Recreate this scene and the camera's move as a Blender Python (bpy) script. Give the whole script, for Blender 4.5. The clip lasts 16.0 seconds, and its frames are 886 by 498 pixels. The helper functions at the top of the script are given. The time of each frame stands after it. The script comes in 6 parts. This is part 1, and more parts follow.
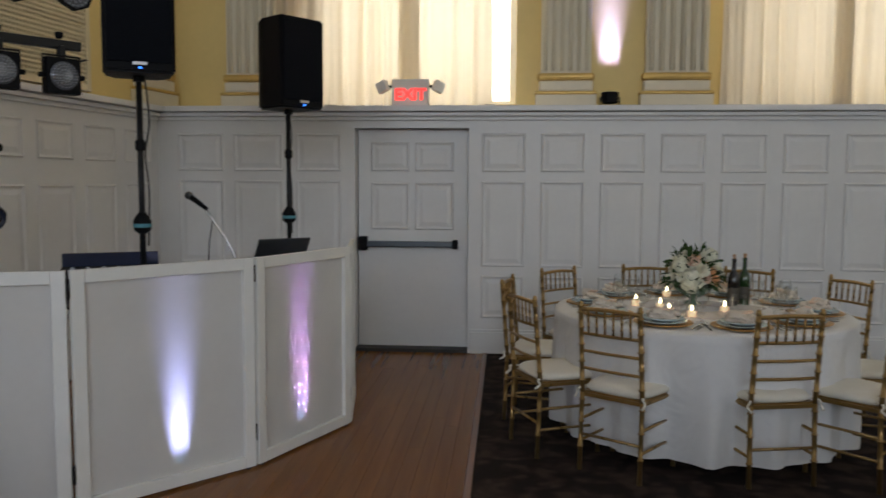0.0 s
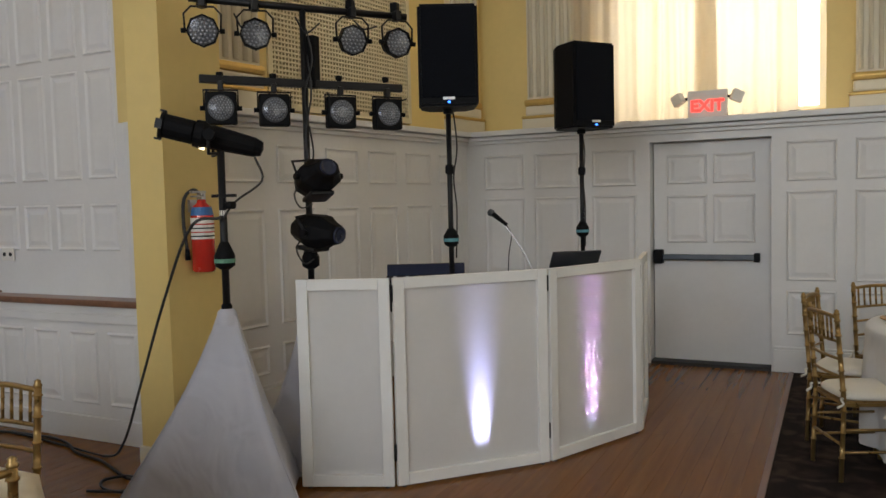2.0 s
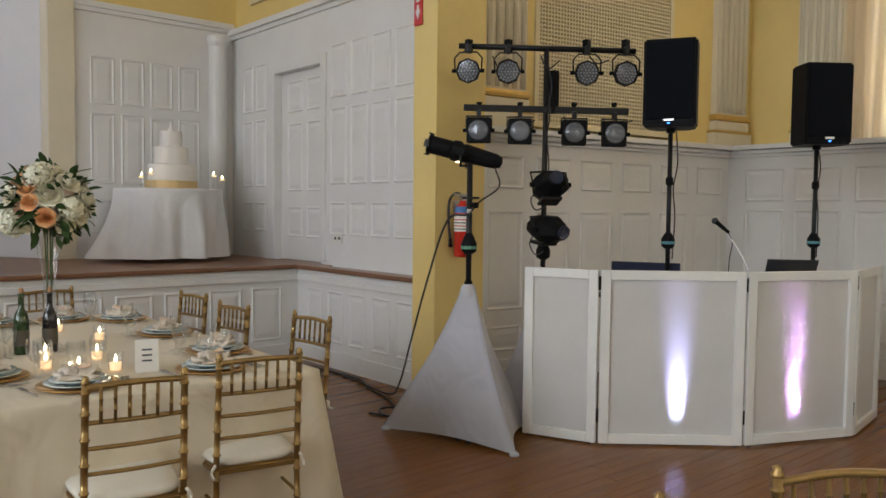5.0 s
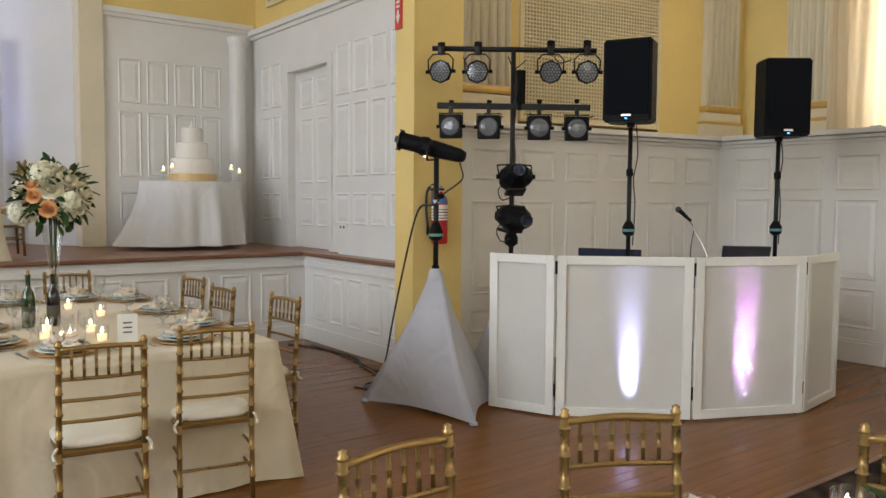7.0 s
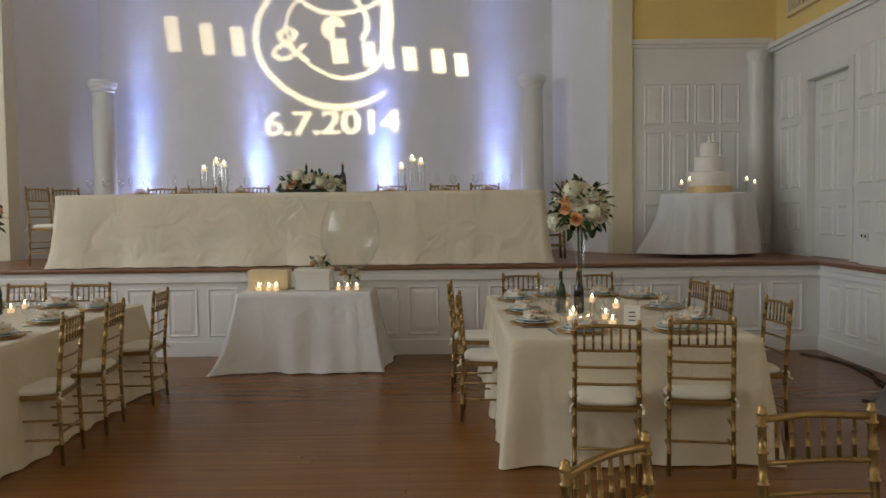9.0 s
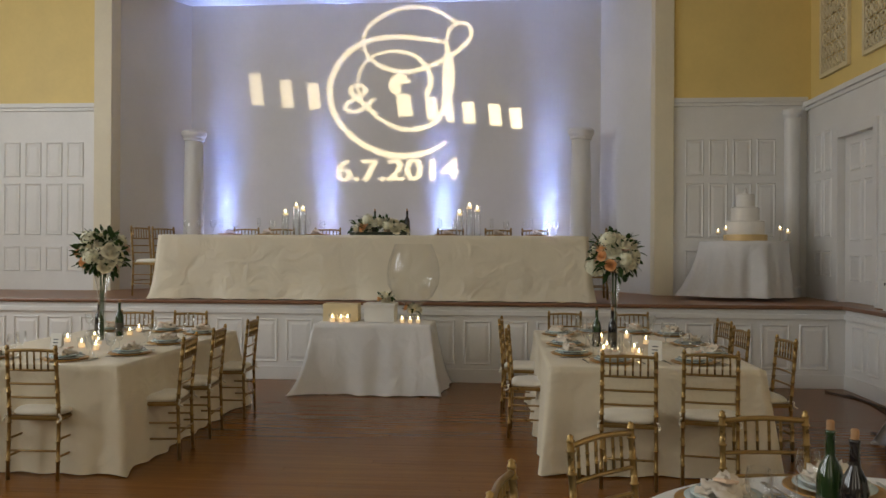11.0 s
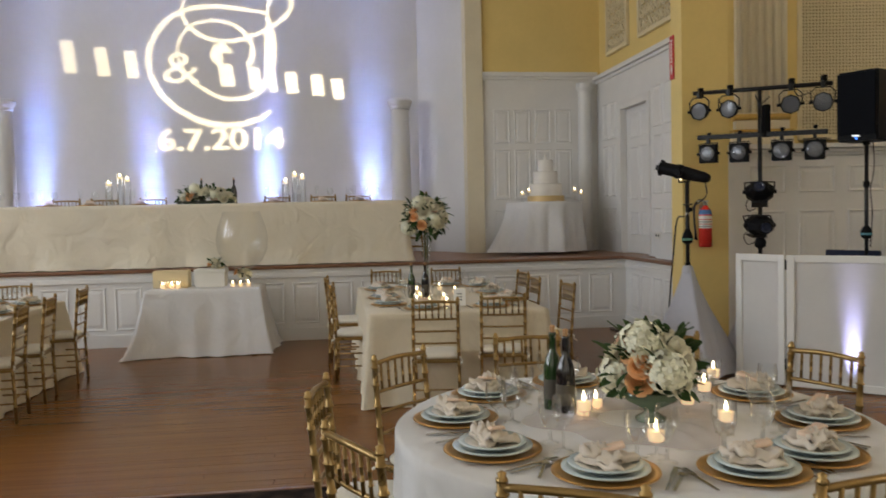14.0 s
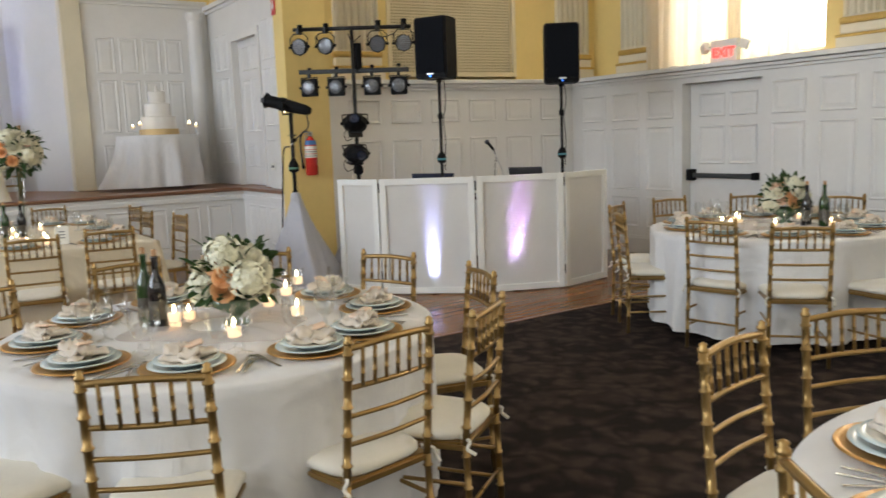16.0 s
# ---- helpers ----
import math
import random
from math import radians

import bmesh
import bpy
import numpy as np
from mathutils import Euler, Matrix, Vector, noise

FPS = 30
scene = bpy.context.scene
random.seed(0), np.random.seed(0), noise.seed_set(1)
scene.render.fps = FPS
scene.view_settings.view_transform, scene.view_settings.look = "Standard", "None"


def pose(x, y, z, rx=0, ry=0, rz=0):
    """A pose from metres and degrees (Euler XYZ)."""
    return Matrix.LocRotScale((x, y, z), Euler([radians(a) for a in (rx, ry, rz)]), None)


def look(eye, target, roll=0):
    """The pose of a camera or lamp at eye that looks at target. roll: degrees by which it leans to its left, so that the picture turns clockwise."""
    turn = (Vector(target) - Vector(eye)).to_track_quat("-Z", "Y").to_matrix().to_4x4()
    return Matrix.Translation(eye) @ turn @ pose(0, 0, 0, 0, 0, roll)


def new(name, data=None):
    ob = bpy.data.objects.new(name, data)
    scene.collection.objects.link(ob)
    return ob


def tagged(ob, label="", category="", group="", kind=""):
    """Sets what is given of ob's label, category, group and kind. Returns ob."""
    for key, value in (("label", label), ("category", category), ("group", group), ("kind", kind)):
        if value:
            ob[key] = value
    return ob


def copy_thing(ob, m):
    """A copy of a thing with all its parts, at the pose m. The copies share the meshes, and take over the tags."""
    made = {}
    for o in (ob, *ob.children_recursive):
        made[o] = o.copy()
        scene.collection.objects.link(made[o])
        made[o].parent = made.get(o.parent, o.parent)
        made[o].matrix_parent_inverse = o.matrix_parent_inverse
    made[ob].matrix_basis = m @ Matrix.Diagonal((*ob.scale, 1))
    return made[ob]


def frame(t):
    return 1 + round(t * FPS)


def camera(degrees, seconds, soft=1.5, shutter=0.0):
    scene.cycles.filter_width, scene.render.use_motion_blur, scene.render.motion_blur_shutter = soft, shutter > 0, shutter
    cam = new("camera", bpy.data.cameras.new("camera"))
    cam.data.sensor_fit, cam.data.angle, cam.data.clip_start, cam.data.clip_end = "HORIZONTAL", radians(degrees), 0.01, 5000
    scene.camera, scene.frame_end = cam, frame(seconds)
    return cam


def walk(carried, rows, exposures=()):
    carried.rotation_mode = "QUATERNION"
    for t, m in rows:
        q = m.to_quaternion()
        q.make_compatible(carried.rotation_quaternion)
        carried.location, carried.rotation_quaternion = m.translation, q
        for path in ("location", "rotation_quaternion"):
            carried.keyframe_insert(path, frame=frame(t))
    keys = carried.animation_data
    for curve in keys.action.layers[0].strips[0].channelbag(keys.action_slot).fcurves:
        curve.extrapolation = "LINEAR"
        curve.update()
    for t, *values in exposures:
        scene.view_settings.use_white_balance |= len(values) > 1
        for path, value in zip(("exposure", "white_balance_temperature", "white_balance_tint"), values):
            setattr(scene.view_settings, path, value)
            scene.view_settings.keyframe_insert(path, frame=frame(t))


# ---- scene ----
# ---- the camera and its walk ----
cam = camera(58.3, 16.0, shutter=0.25)
PATH = [
    (0, (-0.117, 0.565, 1.553), (-0.275, 2.552, 1.388), 0.3),
    (0.5, (-0.126, 0.598, 1.539), (-0.568, 2.54, 1.357), 0.5),
    (1, (-0.152, 0.615, 1.542), (-0.795, 2.503, 1.385), -1.2),
    (1.5, (-0.061, 0.494, 1.547), (-0.854, 2.325, 1.413), -1.4),
    (2, (0.042, 0.321, 1.55), (-0.845, 2.11, 1.432), -1.4),
    (2.5, (0.162, 0.103, 1.529), (-0.688, 1.906, 1.371), -1.9),
    (3, (0.29, 0.009, 1.546), (-0.561, 1.813, 1.396), -1.7),
    (3.5, (0.52, -0.015, 1.524), (-0.492, 1.707, 1.41), 0.3),
    (4, (0.716, -0.082, 1.535), (-0.415, 1.565, 1.454), -0.3),
    (4.5, (0.928, -0.146, 1.52), (-0.325, 1.409, 1.402), -0.3),
    (5, (1.132, -0.14, 1.527), (-0.381, 1.165, 1.429), 0.7),
    (7.4, (1.997, 0.02, 1.541), (0.363, 1.165, 1.4), 0.3),
    (8, (2.201, 0.006, 1.521), (0.382, 0.825, 1.387), -1.1),
    (8.5, (2.373, -0.015, 1.55), (0.427, 0.427, 1.419), -1.6),
    (9, (2.567, 0.02, 1.524), (0.569, 0.01, 1.432), -0.7),
    (11.3, (3.736, 0.046, 1.595), (1.742, -0.105, 1.6), 0.2),
    (11.5, (3.849, 0.0, 1.582), (1.851, -0.089, 1.643), -0.2),
    (12, (3.999, -0.065, 1.602), (2.001, -0.019, 1.68), -0.1),
    (12.5, (4.067, -0.037, 1.591), (2.07, 0.05, 1.653), 0.5),
    (13, (4.117, 0.033, 1.584), (2.122, 0.167, 1.589), 0.8),
    (13.5, (4.206, 0.088, 1.578), (2.212, 0.246, 1.58), -0.1),
    (14, (4.293, 0.125, 1.563), (2.314, 0.398, 1.476), -1.2),
    (14.5, (4.348, 0.151, 1.547), (2.416, 0.637, 1.376), -2.0),
    (15, (4.485, 0.11, 1.544), (2.622, 0.809, 1.339), -2.7),
    (15.5, (4.639, 0.101, 1.55), (2.872, 0.998, 1.281), -2.3),
    (16, (4.731, 0.189, 1.526), (3.082, 1.286, 1.25), -2.1),
]
EXPOSURES = [(0, -0.5, 5850, 10), (0.5, -0.05, 6000, 10), (1, -0.2, 6150, 10), (2.5, -0.05, 6250, 10), (4.5, 0.05, 6250, 10), (5, 0.15, 6250, 10), (7.5, 0.5, 6350, 9), (8.5, 0.05, 6600, 9), (9, -0.42, 6500, 9), (11.5, -0.5, 6750, 9), (12.5, -0.36, 6750, 9), (13.5, -0.32, 6650, 9), (14, -0.12, 6400, 10), (15, 0.3, 6300, 9), (15.5, 0.5, 6250, 9), (16, 0.52, 6050, 9)]
walk(cam, [(t, look(eye, target, roll)) for t, eye, target, roll in PATH], EXPOSURES)

# ---- world, daylight and lamps ----
world = bpy.data.worlds.new("world")
scene.world = world
world.use_nodes = True
wn = world.node_tree.nodes
sky = wn.new("ShaderNodeTexSky")
sky.sky_type = 'NISHITA'
sky.sun_disc = False
sky.sun_elevation = radians(38)
sky.sun_rotation = radians(200)
wn["Background"].inputs["Strength"].default_value = 0.12
world.node_tree.links.new(sky.outputs[0], wn["Background"].inputs["Color"])


def lamp(name, kind, energy, colour, m, size=0.1, size_y=0.1, angle=45, blend=0.3, spread=180):
    data = bpy.data.lights.new(name, kind)
    data.energy, data.color = energy, colour
    if kind == 'AREA':
        data.shape, data.size, data.size_y, data.spread = 'RECTANGLE', size, size_y, radians(spread)
    else:
        data.shadow_soft_size = size
    if kind == 'SPOT':
        data.spot_size, data.spot_blend = radians(angle), blend
    ob = new(name, data)
    ob.matrix_world = m
    return ob


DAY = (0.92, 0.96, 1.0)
# sky light in the exit wall windows; south and east lamps are added fill
FILL_W = 225
for wx, watts in ((-0.95, 150), (2.9, 50), (6.7, 80)):
    lamp("window_and_fill_light", 'AREA', watts, (1.0, 0.95, 0.86), look((wx, 9.0, 4.3), (wx, 0, 3.6)), 1.9, 3.9)
# cool fill through assumed windows in the unseen south wall
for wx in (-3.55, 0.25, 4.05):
    lamp("window_and_fill_light", 'AREA', FILL_W, DAY, look((wx, -10.35, 4.3), (wx, 0, 3.2)), 1.9, 3.9)
# weak warm fill added from the unseen east end
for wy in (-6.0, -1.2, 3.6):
    lamp("window_and_fill_light", 'AREA', FILL_W * 0.20, (1.0, 0.86, 0.64), look((9.85, wy, 4.0), (0, wy, 2.6)), 1.9, 3.6)

# ---- materials ----


def mat(name, colour, rough=0.5, metal=0.0, vary=0.08, scale=6.0, bump=0.0, bump_scale=60.0, stretch=(1, 1, 1), sheen=0.0, rand=0.0, coat=0.0, spec=0.5):
    m = bpy.data.materials.new(name)
    m.use_nodes = True
    nt = m.node_tree
    n, l = nt.nodes, nt.links
    b = n["Principled BSDF"]
    b.inputs["Roughness"].default_value = rough
    b.inputs["Metallic"].default_value = metal
    b.inputs["Specular IOR Level"].default_value = spec
    if sheen:
        b.inputs["Sheen Weight"].default_value = sheen
    if coat:
        b.inputs["Coat Weight"].default_value = coat
    co = n.new("ShaderNodeTexCoord")
    mp = n.new("ShaderNodeMapping")
    mp.inputs["Scale"].default_value = stretch
    l.new(co.outputs["Object"], mp.inputs["Vector"])
    base = None
    if vary:
        no = n.new("ShaderNodeTexNoise")
        no.inputs["Scale"].default_value = scale
        no.inputs["Detail"].default_value = 5
        l.new(mp.outputs[0], no.inputs["Vector"])
        fine = n.new("ShaderNodeTexNoise")
        fine.inputs["Scale"].default_value = scale * 9
        l.new(mp.outputs[0], fine.inputs["Vector"])
        add = n.new("ShaderNodeMath")
        add.operation = 'MULTIPLY_ADD'
        l.new(fine.outputs[0], add.inputs[0])
        add.inputs[1].default_value = 0.35
        l.new(no.outputs[0], add.inputs[2])
        fac = add.outputs[0]
        if rand:
            oi = n.new("ShaderNodeObjectInfo")
            ra = n.new("ShaderNodeMath")
            ra.operation = 'MULTIPLY_ADD'
            l.new(oi.outputs["Random"], ra.inputs[0])
            ra.inputs[1].default_value = rand
            l.new(fac, ra.inputs[2])
            fac = ra.outputs[0]
        cr = n.new("ShaderNodeValToRGB")
        cr.color_ramp.elements[0].position = 0.35
        cr.color_ramp.elements[1].position = 1.0 + rand
        cr.color_ramp.elements[0].color = (*[c * (1 - vary) for c in colour], 1)
        cr.color_ramp.elements[1].color = (*[min(1, c * (1 + vary)) for c in colour], 1)
        l.new(fac, cr.inputs[0])
        l.new(cr.outputs[0], b.inputs["Base Color"])
        rr = n.new("ShaderNodeMapRange")
        rr.inputs["To Min"].default_value = max(0.02, rough - 0.08)
        rr.inputs["To Max"].default_value = min(1, rough + 0.08)
        l.new(no.outputs[0], rr.inputs[0])
        l.new(rr.outputs[0], b.inputs["Roughness"])
    else:
        b.inputs["Base Color"].default_value = (*colour, 1)
    if bump:
        bn = n.new("ShaderNodeTexNoise")
        bn.inputs["Scale"].default_value = bump_scale
        bn.inputs["Detail"].default_value = 3
        l.new(mp.outputs[0], bn.inputs["Vector"])
        bp = n.new("ShaderNodeBump")
        bp.inputs["Strength"].default_value = bump
        bp.inputs["Distance"].default_value = 0.01
        l.new(bn.outputs[0], bp.inputs["Height"])
        l.new(bp.outputs[0], b.inputs["Normal"])
    return m


def glow(name, colour, strength):
    m = bpy.data.materials.new(name)
    m.use_nodes = True
    b = m.node_tree.nodes["Principled BSDF"]
    b.inputs["Base Color"].default_value = (*colour, 1)
    b.inputs["Emission Color"].default_value = (*colour, 1)
    b.inputs["Emission Strength"].default_value = strength
    return m


def glassy(name, colour=(1, 1, 1), rough=0.0, rim=0.28):
    """Thin glass: mostly clear, with a mirror's gloss at the rims."""
    m = bpy.data.materials.new(name)
    m.use_nodes = True
    n, l = m.node_tree.nodes, m.node_tree.links
    tr = n.new("ShaderNodeBsdfTransparent")
    tr.inputs[0].default_value = (*colour, 1)
    gl = n.new("ShaderNodeBsdfGlossy")
    gl.inputs["Roughness"].default_value = 0.03 + rough
    lw = n.new("ShaderNodeLayerWeight")
    lw.inputs[0].default_value = rim
    mx = n.new("ShaderNodeMixShader")
    l.new(lw.outputs["Facing"], mx.inputs[0])
    l.new(tr.outputs[0], mx.inputs[1])
    l.new(gl.outputs[0], mx.inputs[2])
    l.new(mx.outputs[0], n["Material Output"].inputs[0])
    return m


def cloth(name, colour, through_light=0.25, bump=0.25, scale=220, vary=0.05, creases=0.0):
    """Woven cloth that lets a part of the light through."""
    m = mat(name, colour, 0.85, vary=vary, scale=3, bump=bump, bump_scale=scale, sheen=0.2, spec=0.2)
    n, l = m.node_tree.nodes, m.node_tree.links
    if creases:
        # soft crumples left by folding, under the weave
        cn = n.new("ShaderNodeTexNoise")
        cn.inputs["Scale"].default_value = 3.2
        cn.inputs["Detail"].default_value = 2
        cn.inputs["Distortion"].default_value = 1.4
        l.new(n["Texture Coordinate"].outputs["Object"], cn.inputs["Vector"])
        cb = n.new("ShaderNodeBump")
        cb.inputs["Strength"].default_value = creases
        cb.inputs["Distance"].default_value = 0.12
        l.new(cn.outputs[0], cb.inputs["Height"])
        l.new(cb.outputs[0], n["Bump"].inputs["Normal"])
    tl = n.new("ShaderNodeBsdfTranslucent")
    tl.inputs[0].default_value = (*colour, 1)
    mx = n.new("ShaderNodeMixShader")
    mx.inputs[0].default_value = through_light
    l.new(n["Principled BSDF"].outputs[0], mx.inputs[1])
    l.new(tl.outputs[0], mx.inputs[2])
    l.new(mx.outputs[0], n["Material Output"].inputs[0])
    return m


WHITE = mat("white_paint", (0.74, 0.73, 0.71), 0.42, vary=0.05, scale=2.5, bump=0.05, bump_scale=35)
CREAM = mat("cream_paint", (0.72, 0.65, 0.49), 0.5, vary=0.06, scale=2.5, bump=0.05, bump_scale=35)
YELLOW = mat("yellow_paint", (0.76, 0.58, 0.22), 0.55, vary=0.06, scale=2.0, bump=0.06, bump_scale=45)
NICHE = mat("stage_wall_paint", (0.68, 0.67, 0.66), 0.6, vary=0.05, scale=1.5, bump=0.05, bump_scale=40)
GILT = mat("gilt_moulding", (0.62, 0.42, 0.13), 0.4, 0.55, vary=0.15, scale=12)
CEIL = mat("ceiling_plaster", (0.75, 0.73, 0.68), 0.8, vary=0.05, scale=2)
OAK = mat("oak_floor", (0.195, 0.077, 0.016), 0.22, vary=0.26, scale=2.2, bump=0.012, bump_scale=14, stretch=(9, 0.35, 9), rand=0.14, coat=0.0, spec=0.18)
NOSING = mat("stained_nosing", (0.20, 0.09, 0.045), 0.35, vary=0.25, scale=4, stretch=(6, 1, 6), coat=0.2)
STAGE_WOOD = mat("stage_boards", (0.24, 0.12, 0.06), 0.4, vary=0.25, scale=3, stretch=(9, 0.7, 9), rand=0.3)
RUBBER = mat("black_rubber", (0.03, 0.03, 0.03), 0.7, vary=0.1)
BLACK = mat("black_plastic", (0.008, 0.008, 0.009), 0.5, vary=0.2, scale=20, bump=0.08, bump_scale=300, spec=0.08)
BLACKMETAL = mat("black_powder_coat", (0.008, 0.008, 0.009), 0.4, 0.0, spec=0.3, vary=0.2, scale=20)
STEEL = mat("brushed_steel", (0.55, 0.55, 0.56), 0.3, 1.0, vary=0.1, scale=15)
DARKSTEEL = mat("dark_bar", (0.10, 0.11, 0.12), 0.35, 0.8, vary=0.1, scale=15)
RED = mat("red_enamel", (0.55, 0.03, 0.02), 0.25, vary=0.1, scale=8, coat=0.3)
PAPER = mat("white_card", (0.78, 0.76, 0.70), 0.7, vary=0.04, scale=10)
GOLDCHAIR = mat("gold_chair_lacquer", (0.33, 0.212, 0.075), 0.30, 0.65, vary=0.22, scale=14, bump=0.06, bump_scale=120)
CUSHION = mat("ivory_cushion", (0.74, 0.70, 0.60), 0.85, vary=0.06, scale=7, bump=0.2, bump_scale=180, sheen=0.2)
IVORY = cloth("ivory_tablecloth", (0.79, 0.71, 0.55), 0.12, creases=0.22)
IVORY_CREASED = cloth("creased_ivory_cloth", (0.82, 0.75, 0.60), 0.12, creases=0.28)
LINEN = cloth("white_tablecloth", (0.82, 0.815, 0.81), 0.12, creases=0.22)
SCRIM = cloth("scrim_fabric", (0.77, 0.765, 0.75), 0.2, bump=0.1)
SPANDEX = cloth("white_spandex", (0.60, 0.60, 0.65), 0.2, bump=0.08, creases=0.25)
CURTAIN = cloth("cream_sheer_curtain", (0.70, 0.62, 0.48), 0.35, bump=0.15, scale=150)
NAPKIN = cloth("ivory_napkin", (0.80, 0.71, 0.60), 0.1)
TULLE = cloth("white_tulle", (0.80, 0.74, 0.70), 0.3)
tn_, tl_ = TULLE.node_tree.nodes, TULLE.node_tree.links
clear = tn_.new("ShaderNodeBsdfTransparent")
net = tn_.new("ShaderNodeMixShader")
net.inputs[0].default_value = 0.5
tl_.new(tn_["Material Output"].inputs[0].links[0].from_socket, net.inputs[1])
tl_.new(clear.outputs[0], net.inputs[2])
tl_.new(net.outputs[0], tn_["Material Output"].inputs[0])
CHARGER = mat("gold_charger", (0.52, 0.30, 0.09), 0.35, 0.7, vary=0.2, scale=18)
BLUEPLATE = mat("pale_blue_china", (0.55, 0.63, 0.63), 0.2, vary=0.06, scale=12, coat=0.3)
CREAMPLATE = mat("cream_china", (0.72, 0.68, 0.58), 0.2, vary=0.05, scale=12, coat=0.3)
CUTLERY = mat("steel_cutlery", (0.5, 0.5, 0.5), 0.22, 1.0, vary=0.1, scale=20)
GLASS = glassy("clear_glass", (0.97, 0.98, 0.98))
BOWLGLASS = glassy("thin_clear_glass", (0.985, 0.985, 0.98), rim=0.12)
GREENGLASS = mat("green_bottle_glass", (0.018, 0.045, 0.012), 0.08, vary=0.1, scale=10, coat=0.5)
DARKGLASS = mat("dark_bottle_glass", (0.008, 0.006, 0.008), 0.08, vary=0.1, scale=10, coat=0.5)
CORK = mat("cork", (0.42, 0.24, 0.12), 0.8, vary=0.2, scale=60)
WAX = mat("candle_wax", (0.85, 0.74, 0.52), 0.5, vary=0.05, scale=20)
FLAME = glow("candle_flame", (1.0, 0.76, 0.40), 14)
# emission here imitates the flame's light soaking through the wax
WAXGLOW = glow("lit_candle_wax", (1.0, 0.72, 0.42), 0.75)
PETALW = mat("ivory_petals", (0.86, 0.82, 0.66), 0.6, vary=0.12, scale=30)
PETALH = mat("hydrangea_petals", (0.80, 0.79, 0.62), 0.65, vary=0.2, scale=40)
PETALP = mat("peach_petals", (0.90, 0.50, 0.24), 0.6, vary=0.18, scale=30)
PETALB = mat("blush_petals", (0.78, 0.55, 0.40), 0.6, vary=0.15, scale=30)
LEAF = mat("green_leaves", (0.036, 0.070, 0.020), 0.6, vary=0.4, scale=20, spec=0.2)
STEM = mat("green_stems", (0.06, 0.10, 0.03), 0.6, vary=0.3, scale=20)
ICING = mat("white_icing", (0.80, 0.77, 0.72), 0.6, vary=0.04, scale=9, bump=0.1, bump_scale=40)
SCREENBLUE = mat("dark_screen", (0.02, 0.025, 0.05), 0.15, vary=0.1)
LEDBLUE = glow("blue_led", (0.04, 0.2, 1.0), 4)
EXITRED = glow("exit_letters", (1.0, 0.03, 0.02), 3.0)
LENS = mat("lamp_lens", (0.13, 0.135, 0.15), 0.15, 0.3, vary=0.35, scale=140)
SKYGLOW = glow("outdoor_sky", (1.0, 0.98, 0.94), 2.3)
LATTICE = mat("cream_lattice", (0.70, 0.60, 0.38), 0.55, vary=0.08, scale=4)
LATTICE_BACK = mat("grille_cloth", (0.30, 0.235, 0.14), 0.9, vary=0.1, scale=20)

carpet_mat = mat("dark_carpet", (0.028, 0.021, 0.018), 0.95, vary=0.3, scale=3, bump=0.5, bump_scale=400, spec=0.1)
n_, l_ = carpet_mat.node_tree.nodes, carpet_mat.node_tree.links
vo = n_.new("ShaderNodeTexVoronoi")
vo.inputs["Scale"].default_value = 9
vo.feature = 'SMOOTH_F1'
vr = n_.new("ShaderNodeValToRGB")
vr.color_ramp.elements[0].color = (0.060, 0.042, 0.034, 1)
vr.color_ramp.elements[0].position = 0.2
vr.color_ramp.elements[1].color = (0.020, 0.015, 0.014, 1)
vr.color_ramp.elements[1].position = 0.55
co_ = n_.new("ShaderNodeTexCoord")
no_ = n_.new("ShaderNodeTexNoise")
no_.inputs["Scale"].default_value = 5
ma_ = n_.new("ShaderNodeVectorMath")
ma_.operation = 'MULTIPLY_ADD'
ma_.inputs[1].default_value = (0.25, 0.25, 0.25)
l_.new(co_.outputs["Object"], no_.inputs["Vector"])
l_.new(no_.outputs["Color"], ma_.inputs[0])
l_.new(co_.outputs["Object"], ma_.inputs[2])
l_.new(ma_.outputs[0], vo.inputs["Vector"])
l_.new(vo.outputs["Distance"], vr.inputs[0])
l_.new(vr.outputs[0], n_["Principled BSDF"].inputs["Base Color"])

# ---- mesh helpers ----


def to_mesh(name, bm, material, smooth=False):
    me = bpy.data.meshes.new(name)
    bm.normal_update()
    bm.to_mesh(me)
    bm.free()
    for m in (material if isinstance(material, (list, tuple)) else [material]):
        me.materials.append(m)
    if smooth:
        for p in me.polygons:
            p.use_smooth = True
    return me


def thing(name, label, category, group="", loc=(0, 0, 0), turn=0.0, kind=""):
    ob = new(name)
    ob.empty_display_size = 0.05
    ob.matrix_basis = pose(*loc, 0, 0, turn)
    return tagged(ob, label, category, group, kind)


def part(name, bm, material, parent, label="", smooth=False):
    ob = new(name, to_mesh(name, bm, material, smooth))
    ob.parent = parent
    return tagged(ob, label)


def solid(name, bm, material, label, category, group="", kind="", loc=(0, 0, 0), turn=0.0, smooth=False):
    ob = new(name, to_mesh(name, bm, material, smooth))
    ob.matrix_basis = pose(*loc, 0, 0, turn)
    return tagged(ob, label, category, group, kind)


